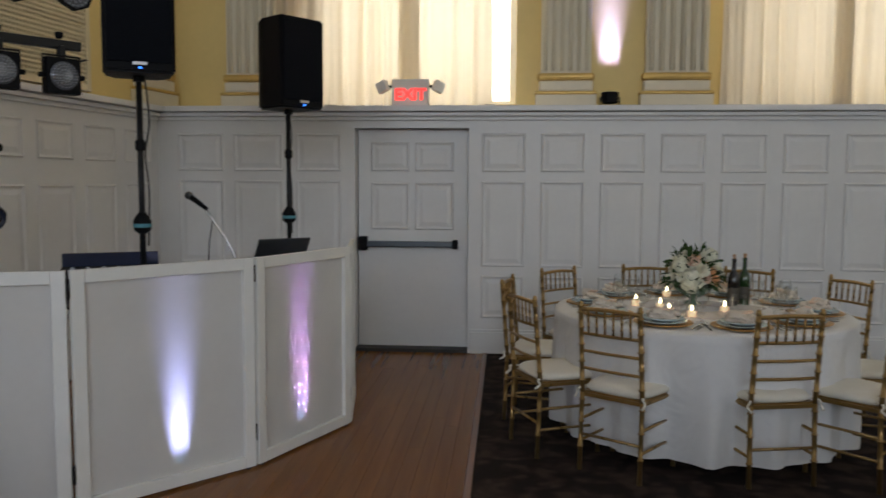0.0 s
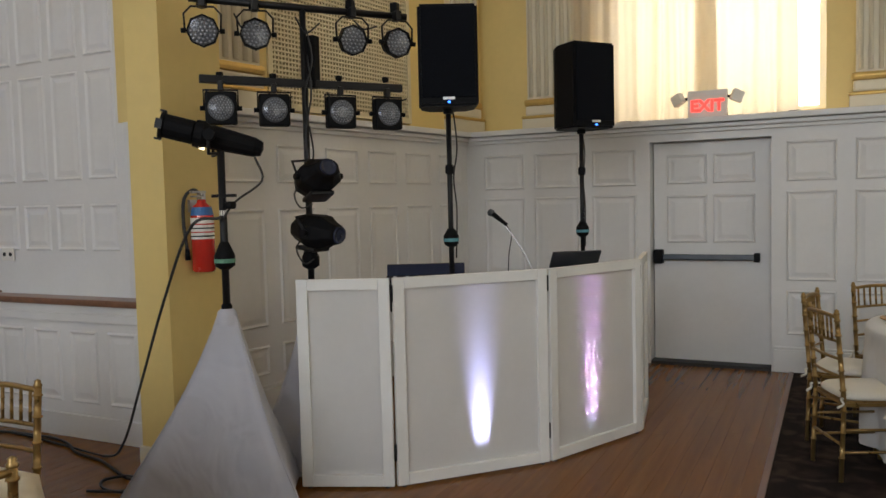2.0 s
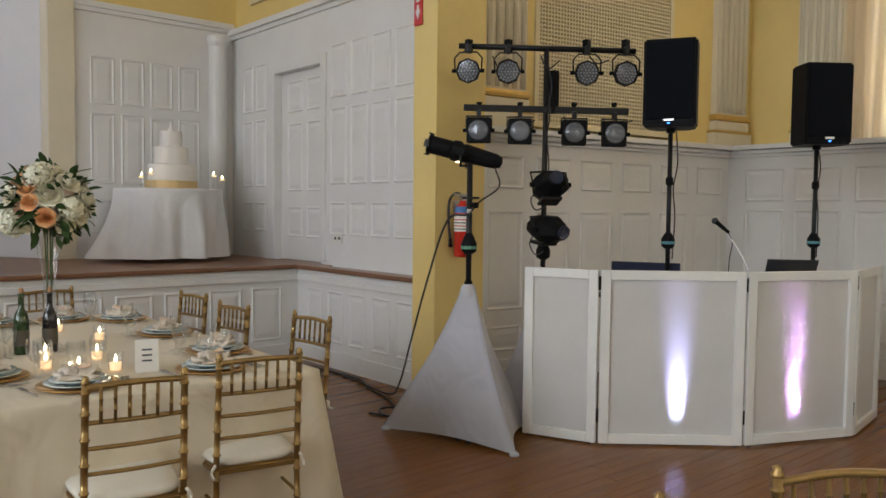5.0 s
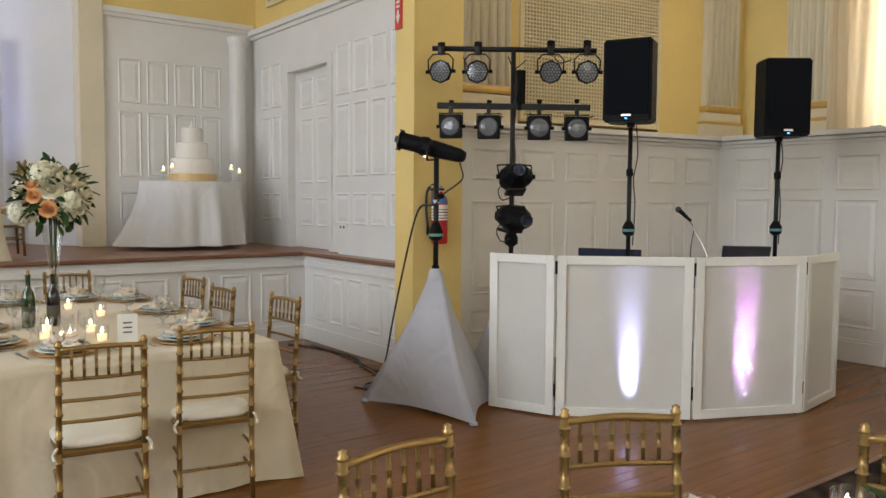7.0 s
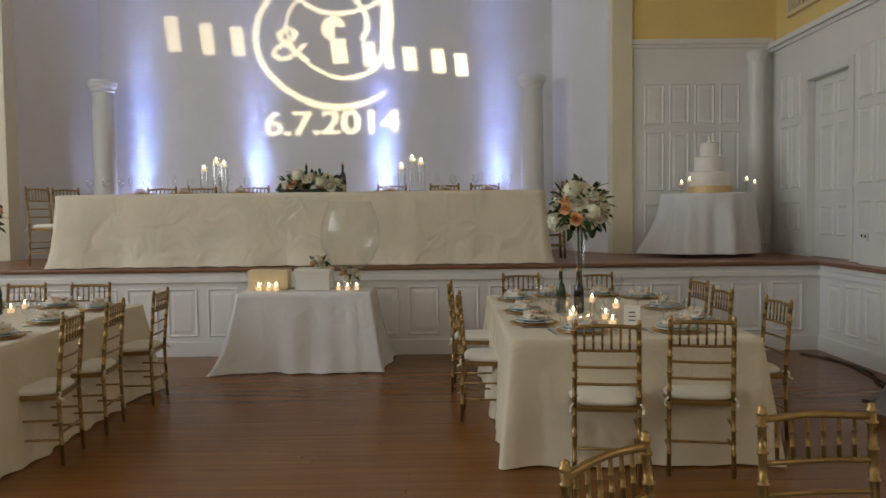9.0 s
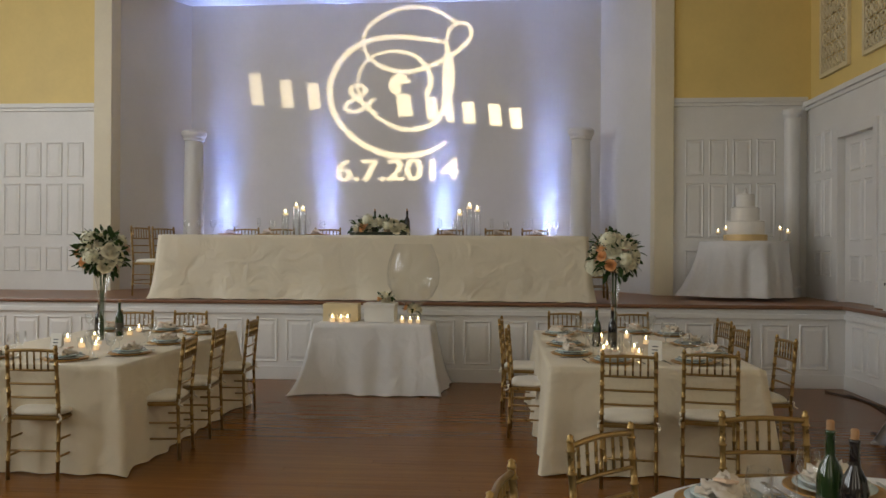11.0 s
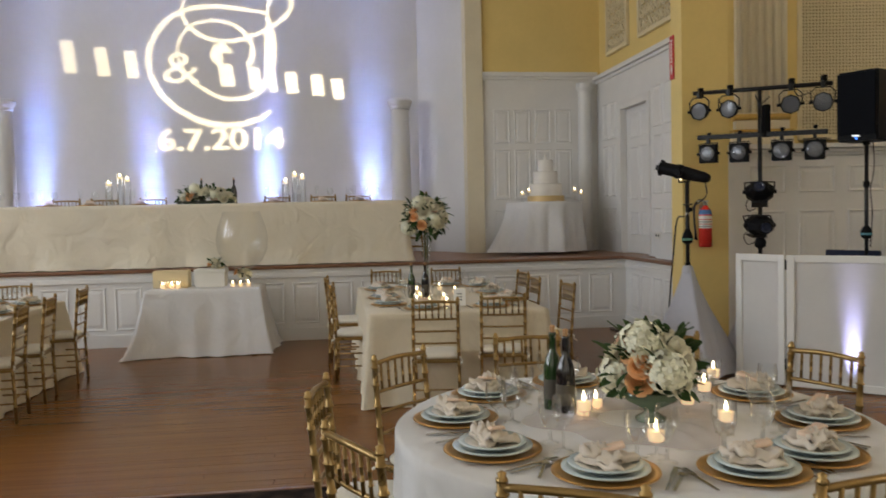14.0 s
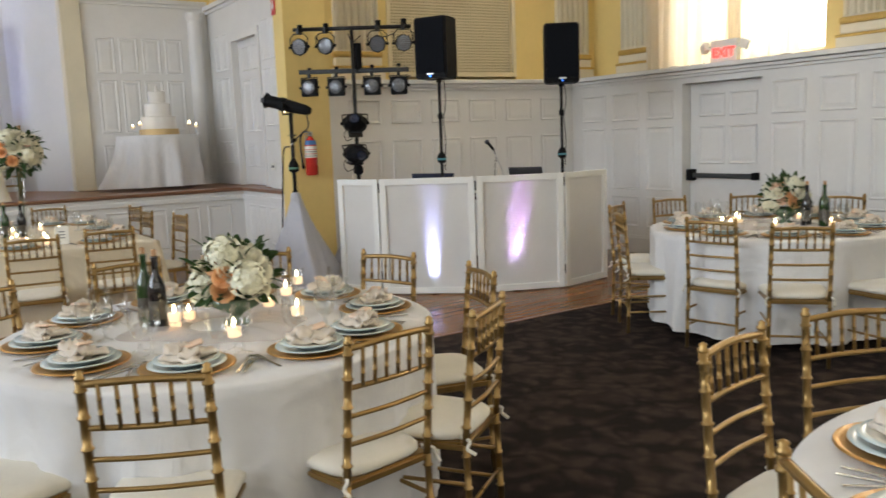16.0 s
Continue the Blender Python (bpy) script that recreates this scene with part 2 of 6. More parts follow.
def box(bm, x0, x1, y0, y1, z0, z1, bevel=0.0, mi=0):
    v = [bm.verts.new((x, y, z)) for x in (x0, x1) for y in (y0, y1) for z in (z0, z1)]
    fs = [bm.faces.new([v[i] for i in f]) for f in ((0, 1, 3, 2), (4, 6, 7, 5), (0, 4, 5, 1), (2, 3, 7, 6), (0, 2, 6, 4), (1, 5, 7, 3))]
    for f in fs:
        f.material_index = mi
    if bevel:
        es = list({e for f in fs for e in f.edges})
        bmesh.ops.bevel(bm, geom=es, offset=bevel, segments=2, affect='EDGES', profile=0.6)
    return bm


def B(*a, **k):
    return box(bmesh.new(), *a, **k)


def lathe(bm, profile, n=24, at=(0, 0, 0), caps=True, mi=0):
    """A turned form round z: profile rows of (radius, z)."""
    rings = []
    for r, z in profile:
        rings.append([bm.verts.new((at[0] + r * math.cos(2 * math.pi * i / n), at[1] + r * math.sin(2 * math.pi * i / n), at[2] + z)) for i in range(n)])
    for a, b in zip(rings, rings[1:]):
        for i in range(n):
            f = bm.faces.new((a[i], a[(i + 1) % n], b[(i + 1) % n], b[i]))
            f.material_index = mi
    if caps:
        if profile[0][0] > 1e-4:
            bm.faces.new(rings[0][::-1]).material_index = mi
        if profile[-1][0] > 1e-4:
            bm.faces.new(rings[-1]).material_index = mi
    return bm


def L(*a, **k):
    return lathe(bmesh.new(), *a, **k)


def tube(bm, pts, r, n=8, mi=0, caps=True):
    """A round bar through points; r is one radius or one for each point."""
    pts = [Vector(p) for p in pts]
    rs = r if isinstance(r, (list, tuple)) else [r] * len(pts)
    rings = []
    side = None
    for i, p in enumerate(pts):
        d = (pts[min(i + 1, len(pts) - 1)] - pts[max(i - 1, 0)]).normalized()
        if side is None:
            side = d.cross(Vector((0, 0, 1)))
            if side.length < 0.05:
                side = d.cross(Vector((1, 0, 0)))
        side = (side - d * side.dot(d)).normalized()
        up = d.cross(side)
        rings.append([bm.verts.new(p + (side * math.cos(2 * math.pi * k / n) + up * math.sin(2 * math.pi * k / n)) * rs[i]) for k in range(n)])
    for a, b in zip(rings, rings[1:]):
        for i in range(n):
            f = bm.faces.new((a[i], b[i], b[(i + 1) % n], a[(i + 1) % n]))
            f.material_index = mi
            f.smooth = True
    if caps:
        bm.faces.new(rings[0]).material_index = mi
        bm.faces.new(rings[-1][::-1]).material_index = mi
    return bm


def T(*a, **k):
    return tube(bmesh.new(), *a, **k)


def curve_pts(ctrl, n=12):
    """Points of a smooth line (Catmull-Rom) through control points."""
    c = [Vector(p) for p in ctrl]
    c = [c[0] * 2 - c[1]] + c + [c[-1] * 2 - c[-2]]
    out = []
    for i in range(1, len(c) - 2):
        for k in range(n):
            t = k / n
            p0, p1, p2, p3 = c[i - 1:i + 3]
            out.append(0.5 * ((2 * p1) + (p2 - p0) * t + (2 * p0 - 5 * p1 + 4 * p2 - p3) * t * t + (3 * p1 - p0 - 3 * p2 + p3) * t ** 3))
    out.append(c[-2])
    return out


def place(o, x, y, z=0.0, turn=0.0):
    o.matrix_basis = pose(x, y, z, 0, 0, turn)
    return o

# ---- the hall ----
FZ = 0.0
STAGE_X, STAGE_Z = -5.95, 0.96
EXIT_Y, UP_Y, LEDGE = 7.75, 8.2, 2.24
CEIL_Z = 7.6
EAST, SOUTH = 10.0, -10.5
PRO_X, BACK_X = -8.3, -9.65
SIDE_Y = 4.45

# floor slabs
b = B(BACK_X - 0.3, EAST + 0.3, SOUTH - 0.3, UP_Y + 0.3, -0.2, -0.02)
solid("floor", b, OAK, "hidden sub-floor of the hall", "floor", kind="structure")
b = B(-0.28, EAST, SOUTH, EXIT_Y + 0.02, -0.02, 0.006)
solid("floor_carpet", b, carpet_mat, "dark brown patterned carpet beside the dance floor", "carpet", kind="structure")
b = B(-0.315, -0.278, SOUTH, EXIT_Y - 0.02, -0.02, 0.012, bevel=0.003)
solid("trim_carpet_edge", b, NOSING, "thin wooden strip between carpet and dance floor", "threshold", kind="structure")
solid("ceiling", B(BACK_X - 0.3, EAST + 0.3, SOUTH - 0.3, UP_Y + 0.5, CEIL_Z, CEIL_Z + 0.2), CEIL, "plain plaster ceiling", "ceiling", kind="structure")


def panel_mesh(w, h, depth=0.016, margin=0.028, raised=True):
    """A fielded panel in the x-z plane that faces -y: a moulding round a slightly raised field."""
    bm = bmesh.new()
    loops = [(0, 0.0), (margin * 0.45, -0.012), (margin, -0.001)]
    if raised:
        loops += [(margin + 0.012, -0.001), (margin + 0.045, -0.008)]
    rings = []
    for inset, y in loops:
        x, z = w / 2 - inset, h / 2 - inset
        rings.append([bm.verts.new(p) for p in ((-x, y, -z), (x, y, -z), (x, y, z), (-x, y, z))])
    for a, c in zip(rings, rings[1:]):
        for i in range(4):
            bm.faces.new((a[i], a[(i + 1) % 4], c[(i + 1) % 4], c[i]))
    bm.faces.new(rings[-1])
    return bm


PANELS = {}


def panel(parent, w, h, m, material=WHITE):
    key = (round(w, 3), round(h, 3), material.name)
    if key not in PANELS:
        PANELS[key] = to_mesh("panel", panel_mesh(w, h), material)
    ob = new("panel", PANELS[key])
    ob.parent = parent
    ob.matrix_basis = m
    return ob


def wall_root(name, label, bm, material=WHITE):
    return solid(name, bm, material, label, "wall", kind="structure")


# --- exit wall: wainscot with a door, a deep ledge, tall curtained windows above ---
DOOR0, DOOR1, DOORH = -1.5, -0.46, 2.05
b = bmesh.new()
for x0, x1, z0, z1 in ((-3.4, DOOR0, 0, 2.12), (DOOR1, EAST, 0, 2.12), (DOOR0, DOOR1, DOORH, 2.12)):
    box(b, x0, x1, EXIT_Y, EXIT_Y + 0.45, z0, z1)
wall_exit = wall_root("wall_exit", "white panelled wainscot wall with a recessed door", b)
cols = [(-3.15, -2.72), (-2.62, -2.16), (-2.04, -1.62)]
x = -0.34
while x < 9.4:
    cols.append((x, x + 0.39))
    x += 0.525
for x0, x1 in cols:
    for z0, z1 in ((1.655, 2.0), (0.80, 1.575), (0.33, 0.72)):
        panel(wall_exit, x1 - x0, z1 - z0, pose((x0 + x1) / 2, EXIT_Y - 0.001, (z0 + z1) / 2))


def moulding(x0, x1, y, outs, name, label, material=WHITE, m=None):
    """A stepped moulding that faces -y; outs: rows of (z0, z1, how far it stands out)."""
    bm = bmesh.new()
    for z0, z1, out in outs:
        box(bm, x0, x1, y - out, y + 0.06, z0, z1, bevel=min(0.008, (z1 - z0) / 4))
    ob = solid(name, bm, material, label, "moulding", kind="structure")
    if m is not None:
        ob.matrix_basis = m
    return ob


LEDGE_STEPS = ((2.115, 2.15, 0.03), (2.15, 2.185, 0.07), (2.19, 2.24, 0.125))
moulding(-3.36, EAST, EXIT_Y, LEDGE_STEPS, "trim_ledge_exit", "white stepped ledge moulding above the wainscot")
solid("ledge_exit", B(-3.4, EAST, EXIT_Y + 0.05, UP_Y, 2.12, LEDGE - 0.004), WHITE, "deep white ledge below the windows", "ledge", kind="structure")
for x0, x1 in ((-3.3, DOOR0 - 0.02), (DOOR1 + 0.02, EAST)):
    moulding(x0, x1, EXIT_Y, ((0, 0.20, 0.022), (0.20, 0.225, 0.014)), "baseboard", "tall white baseboard")

# the door
door = thing("door_1", "white panelled exit door with a black panic bar, shut", "door", kind="structure")
part("leaf", B(DOOR0 + 0.01, DOOR1 - 0.01, EXIT_Y + 0.14, EXIT_Y + 0.185, 0.03, DOORH - 0.01), WHITE, door)
for k in (0, 1):
    for z0, z1 in ((1.66, 1.93), (1.12, 1.56)):
        x0 = DOOR0 + 0.13 + k * 0.41
        ob = panel(door, 0.36, z1 - z0, pose(x0 + 0.18, EXIT_Y + 0.139, (z0 + z1) / 2))
part("threshold", B(DOOR0, DOOR1, EXIT_Y - 0.01, EXIT_Y + 0.19, -0.01, 0.03, bevel=0.005), RUBBER, door, "dark door sill")
b = B(DOOR0 + 0.02, DOOR0 + 0.10, EXIT_Y + 0.045, EXIT_Y + 0.14, 0.93, 1.06, bevel=0.012)
part("latch_box", b, BLACK, door, "black latch box")
part("push_bar", B(DOOR0 + 0.1, DOOR1 - 0.11, EXIT_Y + 0.06, EXIT_Y + 0.10, 0.962, 1.018, bevel=0.012), DARKSTEEL, door, "dark steel panic bar")
part("bar_end", B(DOOR1 - 0.15, DOOR1 - 0.10, EXIT_Y + 0.05, EXIT_Y + 0.14, 0.95, 1.03, bevel=0.008), BLACK, door, "black end bracket")
part("closing_wall", B(DOOR0, DOOR1, EXIT_Y + 0.2, EXIT_Y + 0.45, 0, DOORH), WHITE, door)

# upper exit wall
WINS = ((-1.85, -0.04), (1.98, 3.85), (5.8, 7.7))
b = bmesh.new()
edges = [-3.5] + [e for w in WINS for e in w] + [EAST + 0.2]
for x0, x1 in zip(edges[::2], edges[1::2]):
    box(b, x0, x1, UP_Y, UP_Y + 0.4, 2.1, CEIL_Z)
for x0, x1 in WINS:
    box(b, x0, x1, UP_Y, UP_Y + 0.4, 2.1, 2.3)
    box(b, x0, x1, UP_Y, UP_Y + 0.4, 6.3, CEIL_Z)
wall_root("wall_upper_exit", "yellow painted wall between tall windows", b, YELLOW)

for k, (x0, x1) in enumerate(WINS):
    w = thing(f"window_{k + 1}", "tall bright window behind sheer cream curtains", "window", kind="structure")
    bm = bmesh.new()
    for a, c in ((x0, x0 + 0.06), (x1 - 0.06, x1)):
        box(bm, a, c, UP_Y + 0.22, UP_Y + 0.28, 2.3, 6.3)
    for z in (2.33, 3.6, 4.9, 6.24):
        box(bm, x0 + 0.06, x1 - 0.06, UP_Y + 0.225, UP_Y + 0.275, z - 0.025, z + 0.025)
    part("window_frame", bm, WHITE, w)
solid("backdrop_sky", B(-4.5, EAST, 10.4, 10.45, 0.5, 7.5), SKYGLOW, "bright daylight outside the windows", "sky", kind="structure")


def drape(name, label, x0, x1, z0, z1, y, waves, amp, material, gather=0.0, m=None):
    """A hanging curtain with folds that deepen downwards."""
    bm = bmesh.new()
    nx, nz = int(waves * 10), 14
    rng = random.Random(int(x0 * 100) + 7)
    ph = [rng.uniform(0, 6.28) for _ in range(6)]
    rows = []
    for j in range(nz + 1):
        v = j / nz
        z = z0 + (z1 - z0) * v
        row = []
        for i in range(nx + 1):
            u = i / nx
            x = x0 + (x1 - x0) * (u + gather * math.sin(u * math.pi) * (1 - v) * 0.1)
            f = math.sin(u * waves * 6.283 + 0.8 * math.sin(u * 9 + ph[0])) + 0.5 * math.sin(u * waves * 13.1 + ph[1])
            a = amp * (0.6 + 0.6 * (1 - v)) * (0.65 + 0.35 * math.sin(u * 11 + ph[2]))
            row.append(bm.verts.new((x + 0.01 * math.sin(v * 7 + u * 20), y + a * f + 0.02 * math.sin(v * 5 + ph[3] + u * 4), z)))
        rows.append(row)
    for r0, r1 in zip(rows, rows[1:]):
        for i in range(nx):
            bm.faces.new((r0[i], r0[i + 1], r1[i + 1], r1[i]))
    return solid(name, bm, material, label, "curtain", "sheer window curtains", smooth=True)


drape("curtain", "sheer cream curtain gathered over a bright window", -2.32, -0.95, LEDGE + 0.0, 6.2, UP_Y - 0.16, 7, 0.035, CURTAIN)
drape("curtain", "sheer cream curtain drawn across half the window", -1.15, -0.27, LEDGE + 0.0, 6.2, UP_Y - 0.10, 4, 0.03, CURTAIN)
drape("curtain", "sheer cream curtain pooled on the ledge", 1.8, 2.95, LEDGE + 0.0, 6.2, UP_Y - 0.15, 7, 0.035, CURTAIN)
drape("curtain", "sheer cream curtain pooled on the ledge", 2.8, 3.95, LEDGE + 0.0, 6.2, UP_Y - 0.10, 6, 0.035, CURTAIN)


def pilaster(name, w, m, flutes=6, h=None):
    """A fluted pilaster that faces -y, on a gilt-banded base, from the ledge to the ceiling."""
    p = thing(name, "fluted cream pilaster with gilt bands on its base", "pilaster", "fluted pilasters", kind="structure")
    p.matrix_basis = m
    z0 = LEDGE
    bm = bmesh.new()
    box(bm, -w / 2, w / 2, -0.05, 0.03, z0 + 0.34, CEIL_Z)
    part("shaft", bm, CREAM, p)
    gap = w / flutes
    for i in range(flutes):
        x = -w / 2 + gap * (i + 0.5)
        part("flute_rib", T([(x, -0.05, z0 + 0.36), (x, -0.05, CEIL_Z)], gap * 0.30, n=6), CREAM, p)
    bm = bmesh.new()
    box(bm, -w / 2 - 0.05, w / 2 + 0.05, -0.09, 0.03, z0, z0 + 0.14, bevel=0.006)
    box(bm, -w / 2 - 0.02, w / 2 + 0.02, -0.075, 0.03, z0 + 0.17, z0 + 0.27, bevel=0.02)
    part("base", bm, CREAM, p)
    bm = box(bmesh.new(), -w / 2 - 0.055, w / 2 + 0.055, -0.10, 0.03, z0 + 0.14, z0 + 0.17, bevel=0.012)
    part("gilt_band", bm, GILT, p, "gilt band")
    bm = box(bmesh.new(), -w / 2 - 0.035, w / 2 + 0.035, -0.085, 0.03, z0 + 0.27, z0 + 0.34, bevel=0.03)
    part("gilt_ring", bm, GILT, p, "rounded gilt ring")
    return p


for xc, w in ((-2.56, 0.5), (0.42, 0.46), (1.43, 0.56), (4.5, 0.5), (5.2, 0.5)):
    pilaster("pilaster", w, pose(xc, UP_Y - 0.03, 0))

# --- the wall behind the music booth, at a slant ---
DJ_A, DJ_B = Vector((-3.86, 4.1)), Vector((-3.33, 7.85))
DJ_ANG = math.degrees(math.atan2(DJ_B.y - DJ_A.y, DJ_B.x - DJ_A.x))
DJ_LEN = (DJ_B - DJ_A).length
# local frame: x along the wall from the yellow pier, -y out of the wall
DJ_M = pose(DJ_A.x, DJ_A.y, 0, 0, 0, DJ_ANG)
b = box(bmesh.new(), 0.0, DJ_LEN + 0.1, 0, 0.35, 0, 2.13)
wall_dj = wall_root("wall_booth", "white panelled wainscot wall behind the music booth", b)
wall_dj.matrix_basis = DJ_M
s = 0.50
for k in range(6):
    w = 0.40
    for z0, z1 in ((1.72, 2.01), (0.66, 1.53), (0.30, 0.52)):
        panel(wall_dj, w, z1 - z0, pose(s + w / 2, -0.001, (z0 + z1) / 2))
    s += 0.535
moulding(0.02, DJ_LEN - 0.03, 0, LEDGE_STEPS, "trim_ledge_booth", "white stepped ledge moulding", m=DJ_M)
moulding(0.1, DJ_LEN - 0.05, 0, ((0, 0.20, 0.022), (0.20, 0.225, 0.014)), "baseboard", "tall white baseboard", m=DJ_M)
b = box(bmesh.new(), 0, 1.08, 0.1, 0.4, 2.13, CEIL_Z)
box(b, 2.86, DJ_LEN + 0.6, 0.1, 0.4, 2.13, CEIL_Z)
box(b, 1.08, 2.86, 0.3, 0.4, 2.13, CEIL_Z)
ob = wall_root("wall_upper_booth", "yellow painted wall with a lattice grille", b, YELLOW)
ob.matrix_basis = DJ_M
ob = solid("ledge_booth", B(0, DJ_LEN, 0.02, 0.14, 2.13, LEDGE - 0.004), WHITE, "white ledge", "ledge", kind="structure")
ob.matrix_basis = DJ_M
pilaster("pilaster", 0.55, DJ_M @ pose(0.66, 0.08, 0))
pilaster("pilaster", 0.5, DJ_M @ pose(3.74, 0.08, 0))


def grille(name, label, w, z0, z1, m, step, bar, diagonal=False, frame_w=0.06):
    """An openwork screen in a frame, facing -y, over a dark cloth."""
    g = thing(name, label, "grille", kind="structure")
    g.matrix_basis = m
    bm = bmesh.new()
    if not diagonal:
        nx, nz = int(w / step), int((z1 - z0) / step)
        for i in range(nx + 1):
            x = -w / 2 + w * i / nx
            box(bm, x - bar / 2, x + bar / 2, -0.012, 0.0, z0, z1)
        for j in range(nz + 1):
            z = z0 + (z1 - z0) * j / nz
            box(bm, -w / 2, w / 2, -0.020, -0.008, z - bar / 2, z + bar / 2)
    else:
        nx, nz = max(2, int(w / step)), int((z1 - z0) / step)
        for i in range(nx):
            for j in range(nz):
                cx, cz = -w / 2 + w * (i + 0.5) / nx, z0 + (z1 - z0) * (j + 0.5) / nz
                r = step * 0.46
                tube(bm, [(cx + r * math.cos(a), -0.01, cz + r * math.sin(a)) for a in [k * math.pi / 4 for k in range(9)]], bar / 2, n=4, caps=False)
                tube(bm, [(cx - r, -0.008, cz - r), (cx + r, -0.008, cz + r)], bar / 2.6, n=4, caps=False)
                tube(bm, [(cx + r, -0.008, cz - r), (cx - r, -0.008, cz + r)], bar / 2.6, n=4, caps=False)
    ob = part("lattice", bm, LATTICE, g)
    tagged(ob, kind="stuff")
    bm = bmesh.new()
    for x0, x1, a, c in ((-w / 2 - frame_w, -w / 2, z0 - frame_w, z1 + frame_w), (w / 2, w / 2 + frame_w, z0 - frame_w, z1 + frame_w), (-w / 2, w / 2, z0 - frame_w, z0), (-w / 2, w / 2, z1, z1 + frame_w)):
        box(bm, x0, x1, -0.03, 0.02, a, c, bevel=0.006)
    part("grille_frame", bm, LATTICE, g)
    part("backing_cloth", B(-w / 2, w / 2, 0.05, 0.06, z0, z1), LATTICE_BACK, g, "dark cloth behind the openwork")
    return g


grille("organ_grille", "cream openwork square lattice over dark cloth", 1.70, LEDGE + 0.1, 5.8, DJ_M @ pose(1.97, 0.11, 0), 0.036, 0.016, frame_w=0.05)

# --- the yellow pier at the corner of the stage ---
b = B(-3.59, -3.33, 3.63, 4.12, 0.16, CEIL_Z)
wall_root("wall_pier", "yellow painted pier beside the stage", b, YELLOW)
solid("baseboard", B(-3.605, -3.315, 3.615, 4.12, 0, 0.17, bevel=0.008), CREAM, "cream plinth of the yellow pier", "baseboard", kind="structure")
solid("wall_pier_back", B(-4.4, -3.95, 4.36, 4.9, 0.0, CEIL_Z), YELLOW, "yellow painted return of the pier", "wall", kind="structure")

# --- the stage ---
b = bmesh.new()
box(b, BACK_X, STAGE_X + 0.0, SOUTH, 4.02, 0, STAGE_Z - 0.05)
box(b, BACK_X, -3.88, 4.02, 4.6, 0, STAGE_Z - 0.05)
stage = wall_root("wall_stage_front", "white panelled front of the raised stage", b)
y = -6.9
while y < 3.7:
    panel(stage, 0.33, 0.53, pose(STAGE_X + 0.001, y + 0.165, 0.475, 0, 0, 90))
    y += 0.4333
for k in range(5):
    panel(stage, 0.27, 0.50, pose(-5.62 + 0.365 * k, 4.019, 0.49))
b = bmesh.new()
box(b, STAGE_X, STAGE_X + 0.025, SOUTH, 4.0, 0, 0.16, bevel=0.004)
box(b, STAGE_X, -3.9, 3.995, 4.02, 0, 0.16, bevel=0.004)
solid("baseboard", b, WHITE, "white baseboard of the stage", "baseboard", kind="structure")
b = bmesh.new()
box(b, STAGE_X, STAGE_X + 0.03, SOUTH, 4.02, 0.80, 0.86, bevel=0.008)
box(b, STAGE_X, -3.9, 3.99, 4.02, 0.80, 0.86, bevel=0.008)
solid("trim_stage_rail", b, WHITE, "white moulding under the stage edge", "moulding", kind="structure")
stage_floor = solid("floor_stage", B(BACK_X, STAGE_X - 0.03, SOUTH, 4.6, STAGE_Z - 0.05, STAGE_Z - 0.03), STAGE_WOOD, "sub-floor of the stage", "floor", kind="structure")
b = bmesh.new()
box(b, STAGE_X - 0.12, STAGE_X + 0.045, SOUTH, 4.02, STAGE_Z - 0.045, STAGE_Z, bevel=0.016)
box(b, STAGE_X - 0.12, -3.9, 3.965, 4.14, STAGE_Z - 0.045, STAGE_Z + 0.001, bevel=0.016)
solid("trim_stage_nosing", b, NOSING, "rounded brown wooden edge of the stage", "nosing", kind="structure")

# panelled side wall of the stage, with a recessed door
SD0, SD1, SDH = -7.2, -6.2, 3.08
b = bmesh.new()
for x0, x1, z0, z1 in ((PRO_X - 0.2, SD0, STAGE_Z - 0.1, 3.7), (SD1, -4.0, STAGE_Z - 0.1, 3.7), (SD0, SD1, SDH, 3.7)):
    box(b, x0, x1, SIDE_Y, SIDE_Y + 0.35, z0, z1)
side = wall_root("wall_stage_side", "white panelled wall at the side of the stage", b)
for x0 in (-6.02, -5.65, -5.28, -4.91, -4.54):
    for z0, z1 in ((2.68, 3.24), (1.78, 2.58), (1.25, 1.60)):
        panel(side, 0.30, z1 - z0, pose(x0 + 0.15, SIDE_Y - 0.001, (z0 + z1) / 2))
for x0 in (-8.0, -7.68):
    for z0, z1 in ((2.68, 3.24), (1.78, 2.58), (1.25, 1.60)):
        panel(side, 0.25, z1 - z0, pose(x0 + 0.13, SIDE_Y - 0.001, (z0 + z1) / 2))
d2 = thing("door_2", "white panelled side door of the stage, shut", "door", kind="structure")
part("leaf", B(SD0 - 0.02, SD1 + 0.02, SIDE_Y + 0.08, SIDE_Y + 0.13, STAGE_Z - 0.02, SDH + 0.02), WHITE, d2)
for x0 in (-7.05, -6.63):
    for z0, z1 in ((2.62, 2.98), (1.72, 2.50), (1.2, 1.55)):
        panel(d2, 0.33, z1 - z0, pose(x0 + 0.165, SIDE_Y + 0.079, (z0 + z1) / 2))
bm = bmesh.new()
for x0, x1, z0, z1 in ((SD0 - 0.1, SD0 + 0.006, STAGE_Z, SDH + 0.1), (SD1 - 0.006, SD1 + 0.1, STAGE_Z, SDH + 0.1), (SD0 + 0.006, SD1 - 0.006, SDH - 0.006, SDH + 0.1)):
    box(bm, x0, x1, SIDE_Y - 0.025, SIDE_Y + 0.078, z0, z1, bevel=0.008)
part("door_frame", bm, WHITE, d2)
